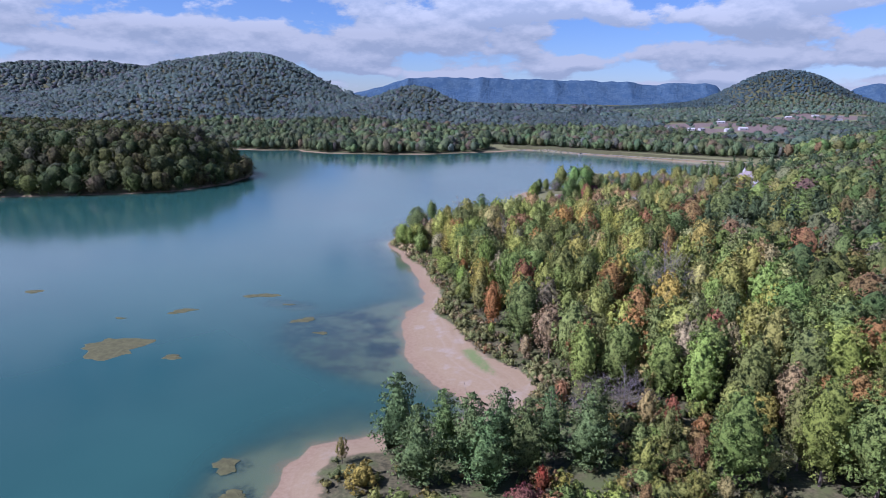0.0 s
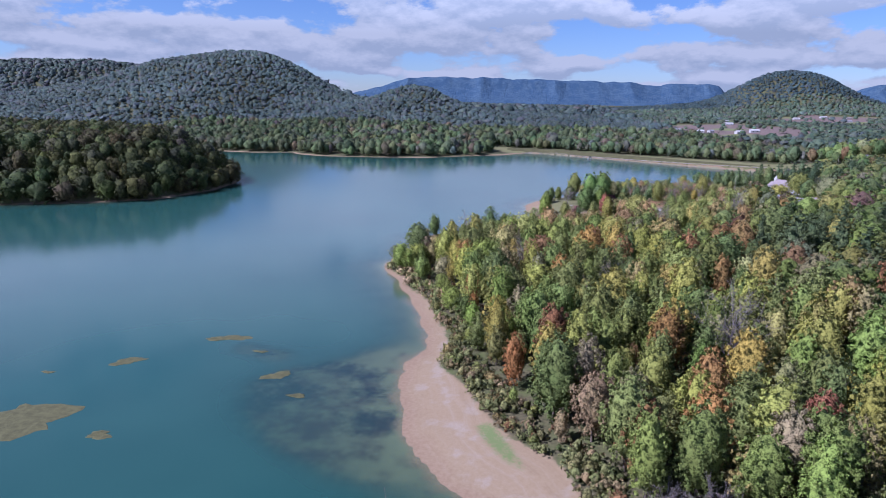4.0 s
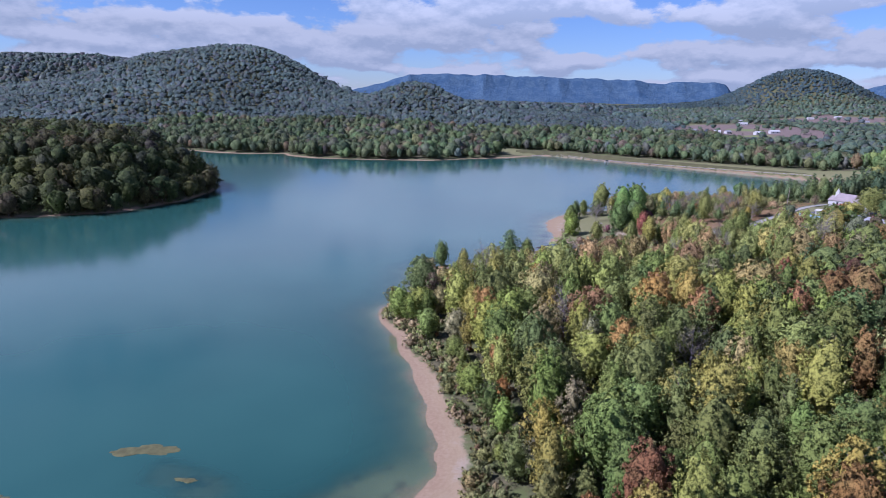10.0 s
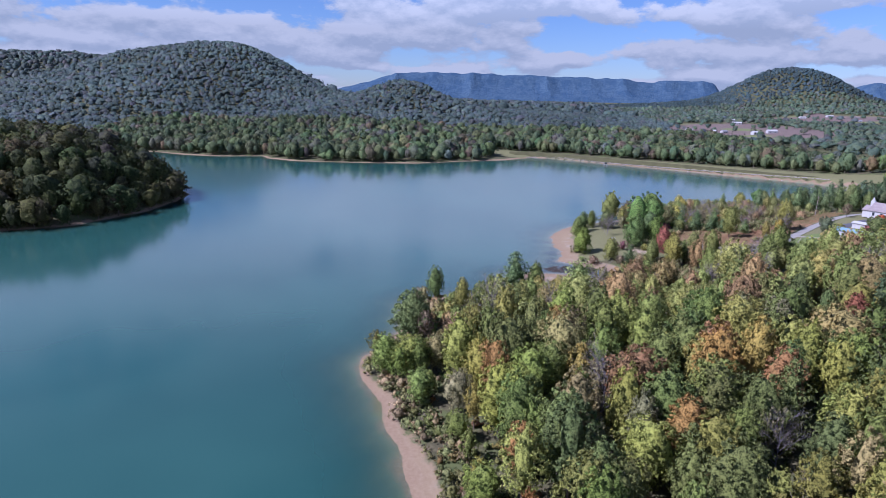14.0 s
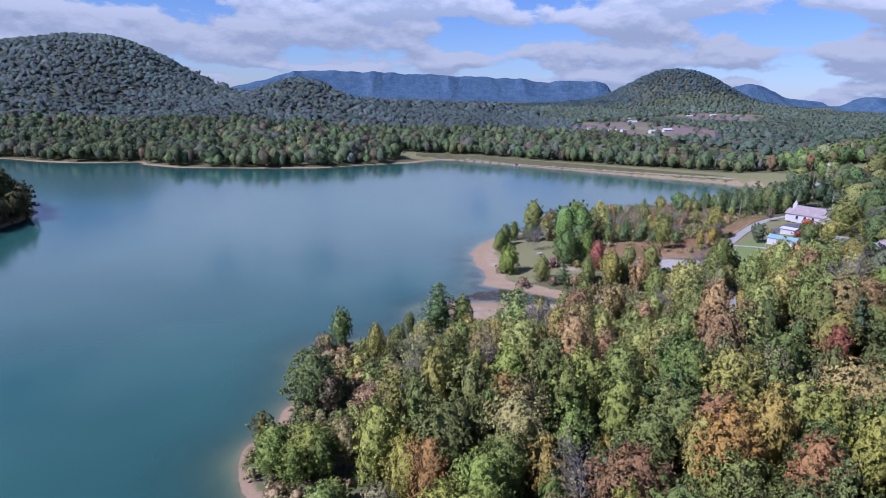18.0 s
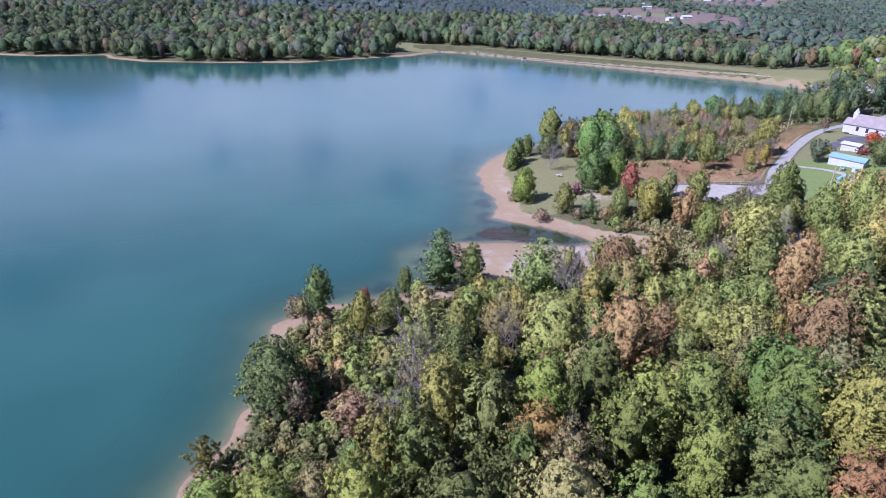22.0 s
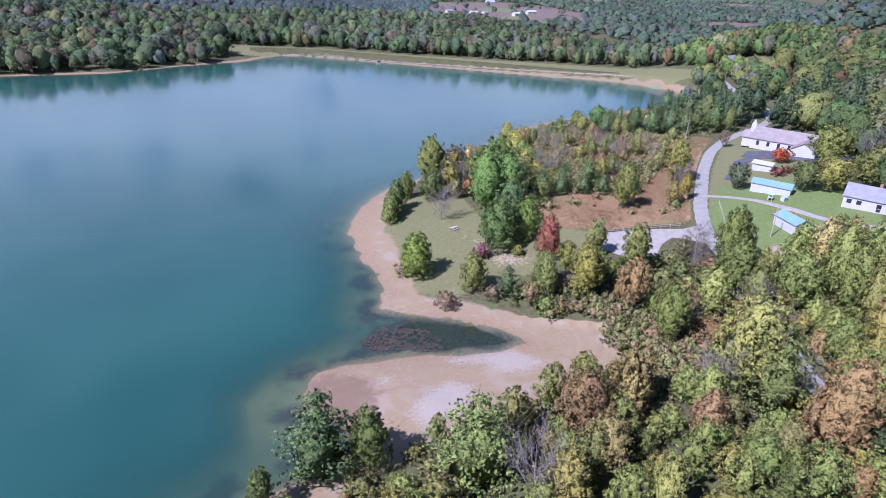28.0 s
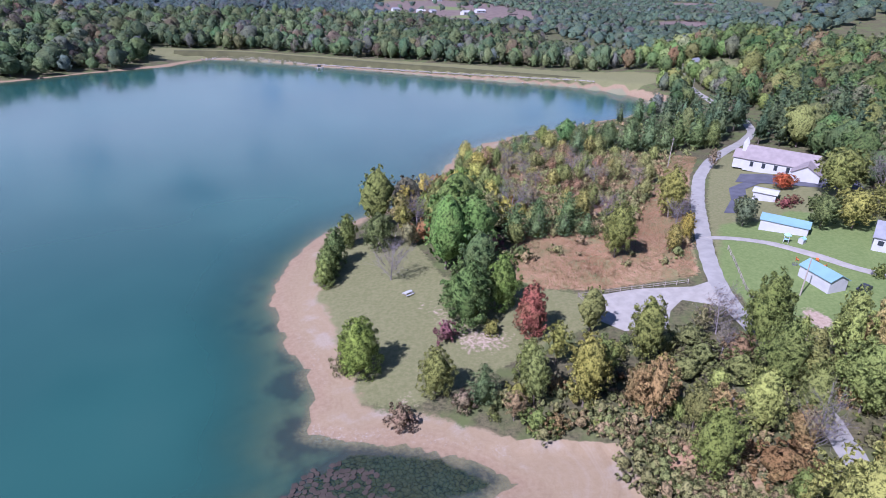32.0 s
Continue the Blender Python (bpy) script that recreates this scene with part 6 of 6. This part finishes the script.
for x, y, turn, length, roof in ((385, 1262, 10, 14, GREY_ROOF), (418, 1240, -5, 16, WHITE), (436, 1236, 20, 12, GREY_ROOF), (470, 1190, 15, 18, WHITE), (500, 1200, 5, 20, WHITE),
                                 (592, 1560, 0, 24, WHITE), (640, 1700, 20, 20, WHITE), (690, 1740, 10, 18, GREY_ROOF), (925, 1930, 0, 22, WHITE), (1033, 1990, 10, 26, WHITE), (1000, 1800, 0, 22, GREY_ROOF), (1090, 1960, 0, 20, ROOF)):
    farm(x, y, turn, length, roof)


def pole(x, y, height, lean=0.0, cross=True):
    p = thing("utility_pole", pose(x, y, gz(x, y), 0, lean, 20), "weathered wooden utility pole beside the road", "utility pole", "utility poles")
    part("post", rod(bmesh.new(), (0, 0, -0.5), (0, 0, height), 0.16, 0.11, 10), WOOD, p)
    if cross:
        part("crossarm", boxed((-1.1, -0.06, height - 0.7, 1.1, 0.06, height - 0.56)), WOOD, p)


pole(177, 460, 10.5, 2)
pole(136, 378, 9.0, 1, False)
pole(262, 520, 11)
pole(300, 570, 11)
pole(320, 600, 12)

# ---- picnic table, intake tower, algae ----
table = thing("picnic_table", pose(62, 416, gz(62, 416), 0, 0, 20), "weathered white picnic table on the grass", "picnic table")
part("tabletop", boxed(*[(-1.1, -0.38 + 0.155 * k, 0.72, 1.1, -0.38 + 0.155 * k + 0.14, 0.77) for k in range(5)]), WHITE, table)
for s in (-1, 1):
    part("bench", boxed((-1.1, s * 0.75 - 0.14, 0.42, 1.1, s * 0.75 + 0.14, 0.47)), WHITE, table)
    part("leg_frame", boxed((s * 0.8 - 0.05, -0.72, 0.34, s * 0.8 + 0.05, 0.72, 0.42), (s * 0.8 - 0.05, -0.5, 0, s * 0.8 + 0.05, -0.4, 0.72), (s * 0.8 - 0.05, 0.4, 0, s * 0.8 + 0.05, 0.5, 0.72)), WOOD, table)

tower = thing("intake_tower", pose(130, 750, 0, 0, 0, -37), "dark intake platform standing in the water by the dam", "platform")
part("deck", boxed((-2.2, -1.6, 1.3, 2.2, 1.6, 1.6), bevel=0.05), WOOD, tower)
for a in (-1.9, 1.9):
    for b in (-1.3, 1.3):
        part("leg", rod(bmesh.new(), (a, b, -7), (a, b, 1.4), 0.2, 0.2), METAL, tower)
part("housing", boxed((-1.0, -0.8, 1.6, 1.0, 0.8, 3.0), bevel=0.05), DARK, tower)


def algae(x, y, rx, ry, turn, seed):
    rng = np.random.default_rng(seed)
    bm = bmesh.new()
    n = 40
    ph = rng.uniform(0, 6.28, 6)
    rings = []
    for k, (f, z) in enumerate(((1.0, -0.04), (0.93, 0.05), (0.6, 0.10))):
        ring = []
        for i in range(n):
            a = 2 * math.pi * i / n
            r = 1 + 0.22 * math.sin(2 * a + ph[0]) + 0.16 * math.sin(3 * a + ph[1]) + 0.10 * math.sin(5 * a + ph[2]) + 0.07 * math.sin(9 * a + ph[3]) + 0.05 * math.sin(14 * a + ph[4])
            ring.append(bm.verts.new((rx * r * f * math.cos(a), ry * r * f * math.sin(a), z + (0.03 * math.sin(7 * a + ph[5] + k) if k else 0))))
        rings.append(ring)
    for a, b in zip(rings, rings[1:]):
        for i in range(n):
            bm.faces.new((a[i], a[(i + 1) % n], b[(i + 1) % n], b[i]))
    bm.faces.new(rings[-1])
    mesh = bpy.data.meshes.new("algae_mat")
    bm.to_mesh(mesh)
    bm.free()
    mesh.materials.append(ALGAE)
    ob = new("algae_mat", mesh)
    ob.matrix_basis = pose(x, y, 0, 0, 0, turn)
    tagged(ob, "olive-brown mat of algae floating on shallow water", "algae", "algae mats")


for k, (x, y, rx, ry, turn) in enumerate(((-90, 150, 9.5, 6.5, -8), (-85, 180, 4.2, 2.0, 20), (-71, 145, 2.6, 1.6, 10), (-44, 175, 3.6, 2.0, 15), (-65, 197.5, 5.5, 2.2, 8),
                                          (-146, 195, 3.6, 1.6, 0), (-37, 98, 2.6, 2.4, 25), (-32, 89, 3.0, 1.6, 0), (-53, 189, 1.8, 0.8, 0), (-36, 165, 2.2, 1.0, 10), (-101, 172, 1.5, 0.8, 0))):
    algae(x, y, rx, ry, turn, 50 + k)

# ---- meadow grass, brush, riprap ----
def scatter(seed, poly, count):
    rng = np.random.default_rng(seed)
    xs, ys = [p[0] for p in poly], [p[1] for p in poly]
    x, y = rng.uniform(min(xs), max(xs), count), rng.uniform(min(ys), max(ys), count)
    ok = inside_of(poly, x, y)
    return x[ok], y[ok], rng


def grass_stuff():
    x, y, rng = scatter(61, MEADOW, 80000)
    ok = edge_distance(ROAD_LINE, x, y, False) > 3.5
    x, y = x[ok], y[ok]
    n = len(x)
    z = ground_z(x, y)
    k = 3
    ang = rng.uniform(0, 6.28, (n, k))
    tall = rng.uniform(0.3, 0.7, (n, k)) * (0.8 + 0.35 * lumps(x, y, 6.0))[:, None]
    wide = rng.uniform(0.05, 0.11, (n, k))
    lean = rng.normal(0, 0.4, (n, k, 2))
    base = np.stack([x, y, z], 1)[:, None, :] + np.concatenate([rng.normal(0, 0.25, (n, k, 2)), np.zeros((n, k, 1))], 2)
    side = np.stack([np.cos(ang) * wide, np.sin(ang) * wide, 0 * wide], 2)
    top = base + np.concatenate([lean, tall[..., None]], 2)
    verts = np.stack([base - side, base + side, top], 2).reshape(-1, 3)
    tris = np.arange(len(verts)).reshape(-1, 3)
    corner = verts.reshape(-1, 3, 3)
    down = np.cross(corner[:, 1] - corner[:, 0], corner[:, 2] - corner[:, 0])[:, 2] < 0
    tris[down] = tris[down][:, ::-1]
    mix = np.clip(0.5 + 0.45 * lumps(x, y, 9.0) + rng.normal(0, 0.25, n), 0, 1)[:, None]
    tint = np.array((0.330, 0.178, 0.096)) * mix + np.array((0.300, 0.215, 0.105)) * (1 - mix)
    tint = np.where((rng.random(n) < 0.12 + 0.5 * smooth(425, 460, y) * (lumps(x, y, 13.0) > 0.0))[:, None], np.array((0.17, 0.165, 0.07)), tint)
    upward = np.concatenate([rng.normal(0, 0.35, (len(verts), 2)), np.ones((len(verts), 1))], 1)
    mesh = np_mesh("meadow_grass", verts, tris, [DRY], normals=upward / np.linalg.norm(upward, axis=1)[:, None])
    cols = np.repeat(np.concatenate([tint, np.ones((n, 1))], 1), 3 * k, axis=0)
    mesh.attributes.new("tint", "FLOAT_COLOR", "POINT").data.foreach_set("color", cols.astype(np.float32).ravel())
    tagged(new("meadow_grass", mesh), "tall rust and straw coloured dry meadow grass", "grass", kind="stuff")


grass_stuff()

BRUSH = [template(380 + k, "bush", 2.2 + 0.5 * (k % 2), 1.6, 9, 8, 0.28, 0, 0.5) for k in range(5)]


BRUSHY = [(0.220, 0.205, 0.085), (0.270, 0.200, 0.105), (0.175, 0.195, 0.070), (0.255, 0.190, 0.105), (0.185, 0.195, 0.075), (0.215, 0.205, 0.085)]


def brush_stuff():
    parts = []
    x, y, rng = scatter(62, MEADOW, 120)
    parts.append((x, y))
    x, y, _ = scatter(63, [(84, 446), (205, 470), (240, 545), (180, 538), (140, 525), (112, 498), (90, 472)], 760)
    parts.append((x, y))
    x, y, _ = scatter(64, [(60, 378), (62, 368), (74, 366), (70, 350), (60, 344), (40, 341), (40, 334), (100, 330), (140, 350), (138, 368), (118, 372), (100, 380)], 1000)
    parts.append((x, y))
    x, y, _ = scatter(65, [(-30, 262), (0, 262), (10, 336), (-14, 332), (-26, 322), (-26, 296)], 260)
    parts.append((x, y))
    x, y, _ = scatter(68, SCRUB, 420)
    parts.append((x, y))
    x, y = rng.uniform(-30, 40, 2600), rng.uniform(108, 290, 2600)
    bank = shore(x, y) - beach_width(x, y)
    strip_of = (bank > 0) & (bank < 7.5)
    parts.append((x[strip_of], y[strip_of]))
    x, y, _ = scatter(69, OLD_FIELD, 1500)
    parts.append((x, y))
    x, y = np.concatenate([a for a, _ in parts]), np.concatenate([b for _, b in parts])
    d = shore(x, y)
    ok = (d > beach_width(x, y) * 0.7 + 0.6) & (edge_distance(ROAD_LINE, x, y, False) > 3.4) & ~inside_of(LOT, x, y) & ~(inside_of(FLAT, x, y) & (x < 66)) & ~inside_of(PARK, x, y) & ~inside_of(LAWN, x, y)
    woods("brush", "tangled low brush in green, rust and straw", x[ok], y[ok], rng, BRUSH, 0.5, 1.35, 0.5, palette=BRUSHY)


brush_stuff()


def floor_stuff():
    """Undergrowth on the floor of the near woods."""
    rng = np.random.default_rng(66)
    x, y = rng.uniform(-25, 120, 2300), rng.uniform(84, 380, 2300)
    d = shore(x, y)
    ok = (d > beach_width(x, y) + 0.3) & (edge_distance(ROAD_LINE, x, y, False) > 3.2) & ~inside_of(LOT, x, y) & ~inside_of(FLAT, x, y) & ~inside_of(PARK, x, y) & ~inside_of(GLADE, x, y)
    low = [template(390 + k, "bush", 1.5, 1.2, 5, 5, 0.26, 0, 0.6) for k in range(4)]
    woods("undergrowth", "leafy undergrowth on the woodland floor", x[ok], y[ok], rng, low, 0.6, 1.5, 0.4, (0.75, 0.72, 0.8))


floor_stuff()


def riprap():
    rng = np.random.default_rng(67)
    pts, side, line = RIPRAP_EDGE
    v0, f0 = ico()
    vs, fs, n = [], [], 0
    for _ in range(1500):
        k, o = int(rng.integers(len(pts))), rng.uniform(-0.6, 2.2)
        x, y = pts[k] + side[k] * (line[k] + o) + rng.normal(0, 0.7, 2)
        s = rng.uniform(0.25, 0.5)
        vs.append(v0 * (1 + rng.normal(0, 0.14, (12, 1))) * np.array((s, s, s * 0.6)) + np.array((x, y, max(0.0, gz(x, y)) + 0.3)))
        fs.append(f0 + n)
        n += 12
    tagged(new("riprap", np_mesh("riprap", np.concatenate(vs), np.concatenate(fs), [STONE])), "pale broken stone along the waterline of the dam", "stones", kind="stuff")


riprap()


# ---- cracked mud ----
def mud_plates():
    """Dry plates of mud at the mouth of the inlet, a hand's breadth above the wet bed."""
    rng = np.random.default_rng(71)
    bed = thing("mud_flat", pose(31, 371, 0), "cracked plates of brown mud in shallow water", "mud", kind="structure")
    kinds = []
    for _ in range(10):
        bm = bmesh.new()
        n = int(rng.integers(5, 8))
        angle = np.sort(np.arange(n) * 2 * np.pi / n + rng.uniform(-0.35, 0.35, n))
        reach = rng.uniform(0.42, 0.62, n)
        rings = [[bm.verts.new((f * r * math.cos(a), f * r * math.sin(a), z)) for a, r in zip(angle, reach)] for f, z in ((1.0, -0.10), (0.97, 0.03), (0.80, 0.06))]
        for a, b in zip(rings, rings[1:]):
            for k in range(n):
                bm.faces.new((a[k], a[(k + 1) % n], b[(k + 1) % n], b[k]))
        bm.faces.new(rings[-1])
        mesh = bpy.data.meshes.new("plate")
        bm.to_mesh(mesh)
        bm.free()
        mesh.materials.append(MUD_PLATE)
        kinds.append(mesh)
    shape = [(24.5, 371.5), (27, 374), (31, 376.5), (36, 376), (40, 371), (41, 366), (38, 364.5), (32, 367), (27, 368.5)]
    X, Y = np.meshgrid(np.arange(24, 42, 0.98), np.arange(364, 378, 0.86))
    X = X + (np.arange(len(Y)) % 2)[:, None] * 0.49
    x, y = X.ravel() + rng.uniform(-0.12, 0.12, X.size), Y.ravel() + rng.uniform(-0.12, 0.12, X.size)
    ok = inside_of(shape, x, y) & (rng.random(len(x)) < np.clip(1.15 - (x - 26) / 16, 0.1, 1))
    for a, b in zip(x[ok], y[ok]):
        k = rng.uniform(0.95, 1.2)
        part("plate", kinds[int(rng.integers(10))], None, bed, at=Matrix.LocRotScale((a - 31, b - 371, rng.uniform(-0.02, 0.05)), Euler((rng.normal(0, 0.03), rng.normal(0, 0.03), rng.uniform(0, 6.28))), (k, k * rng.uniform(0.8, 1.1), 1)))


mud_plates()


# ---- fence, play things, chairs, vehicle ----
def fence(points, label):
    x0, y0 = points[0]
    f = thing("rail_fence", pose(x0, y0, gz(x0, y0)), label, "fence", "fences")
    z0 = gz(x0, y0)
    for (ax, ay), (bx, by) in zip(points, points[1:]):
        count = max(1, int(math.hypot(bx - ax, by - ay) / 2.4))
        last = None
        for k in range(count + 1):
            x, y = ax + (bx - ax) * k / count, ay + (by - ay) * k / count
            z = gz(x, y)
            here = Vector((x - x0, y - y0, z - z0))
            part("post", rod(bmesh.new(), here - Vector((0, 0, 0.3)), here + Vector((0, 0, 1.15)), 0.09, 0.08, 6), WOOD, f)
            if last is not None:
                for h in (0.45, 0.95):
                    part("rail", rod(bmesh.new(), last + Vector((0, 0, h)), here + Vector((0, 0, h)), 0.05, 0.05, 5), WOOD, f)
            last = here


fence([(93.5, 391), (94, 398.5), (101, 397), (111, 394.5), (119, 392.5)], "weathered wooden rail fence beside the gravel lot")
fence([(139, 400), (134, 393), (128, 385), (124, 378)], "weathered wire and post fence along the lawn")

CHAIR = worn("orange_plastic", (0.55, 0.14, 0.04), 0.15, 1.0, 0.5, 0.1)
PLAY = worn("pale_teal_plastic", (0.30, 0.50, 0.52), 0.15, 1.0, 0.5, 0.1)
PAINT = worn("dark_car_paint", (0.035, 0.037, 0.042), 0.2, 0.8, 0.3, 0.0, 0.3)
RUBBER = worn("rubber", (0.02, 0.02, 0.02), 0.3, 2.0, 0.9, 0.2)


def lawn_chair(x, y, turn):
    c = thing("lawn_chair", pose(x, y, gz(x, y), 0, 0, turn), "orange plastic lawn chair on the grass", "chair", "lawn chairs")
    part("seat", boxed((-0.3, -0.3, 0.38, 0.3, 0.3, 0.43), bevel=0.015), CHAIR, c)
    part("backrest", boxed((-0.3, 0.26, 0.43, 0.3, 0.31, 1.0), bevel=0.015), CHAIR, c)
    for a in (-0.27, 0.27):
        for b in (-0.27, 0.27):
            part("leg", rod(bmesh.new(), (a, b, -0.05), (a, b, 0.39), 0.025, 0.025, 6), CHAIR, c)


for x, y, turn in ((148.5, 388.5, 20), (152, 386, 100), (151, 383.5, 200)):
    lawn_chair(x, y, turn)

play = thing("play_set", pose(154, 396, gz(154, 396), 0, 0, 30), "white and teal plastic play set with a slide", "play set")
part("tower", boxed(*[(a, b, -0.2, a + 0.1, b + 0.1, 1.9) for a in (-0.6, 0.5) for b in (-0.6, 0.5)]), WHITE, play)
part("deck", boxed((-0.6, -0.6, 0.85, 0.6, 0.6, 0.95)), PLAY, play)
part("roof", rod(bmesh.new(), (0, 0, 1.9), (0, 0, 2.6), 1.0, 0.05, 4), PLAY, play)
slide = bmesh.new()
bmesh.ops.create_cube(slide, size=1, matrix=Matrix.Translation((1.3, 0, 0.48)) @ Matrix.Rotation(radians(32), 4, "Y") @ Matrix.Diagonal((1.9, 0.5, 0.06, 1)))
part("slide", slide, WHITE, play)
house = thing("playhouse", pose(157, 394, gz(157, 394), 0, 0, 10), "small white and teal plastic playhouse", "playhouse")
walls, slopes = roofed(1.4, 1.2, 1.1, 0.5, 0.1, 0.05)
part("wall", walls, WHITE, house)
for s in slopes:
    part("roof", s, PLAY, house)
ring = thing("fire_ring", pose(146.5, 387.5, gz(146.5, 387.5)), "grey steel fire ring on the grass", "fire ring")
hoop = bmesh.new()
outer = [hoop.verts.new((0.6 * math.cos(k * math.pi / 8), 0.6 * math.sin(k * math.pi / 8), z)) for z in (-0.1, 0.3) for k in range(16)]
for k in range(16):
    hoop.faces.new((outer[k], outer[(k + 1) % 16], outer[16 + (k + 1) % 16], outer[16 + k]))
bmesh.ops.solidify(hoop, geom=hoop.faces[:], thickness=0.05)
part("hoop", hoop, METAL, ring)


def car(x, y, turn, paint, label):
    c = thing("car", pose(x, y, gz(x, y), 0, 0, turn), label, "car")
    body = bmesh.new()
    box(body, -2.1, -0.85, 0.3, 2.1, 0.85, 0.85, bevel=0.12)
    part("body", body, paint, c)
    cabin = bmesh.new()
    made = bmesh.ops.create_cube(cabin, size=1, matrix=Matrix.Translation((-0.2, 0, 1.13)) @ Matrix.Diagonal((2.4, 1.5, 0.62, 1)))
    for v in made["verts"]:
        if v.co.z > 1.2:
            v.co.x = -0.2 + (v.co.x + 0.2) * 0.68
            v.co.y *= 0.86
    part("cabin", cabin, DARK, c)
    part("roof", boxed((-1.0, -0.62, 1.42, 0.6, 0.62, 1.48), bevel=0.02), paint, c)
    for a in (-1.3, 1.3):
        for b in (-0.8, 0.8):
            w = part("wheel", rod(bmesh.new(), (a, b - 0.1, 0.32), (a, b + 0.1, 0.32), 0.33, 0.33, 14), RUBBER, c)
            part("rim", rod(bmesh.new(), (a, b - 0.11, 0.32), (a, b + 0.11, 0.32), 0.18, 0.18, 10), METAL, w)


car(149, 373, 10, PAINT, "dark parked car beside the garage")
car(204, 419, -40, WHITE, "white parked car on the church lot")
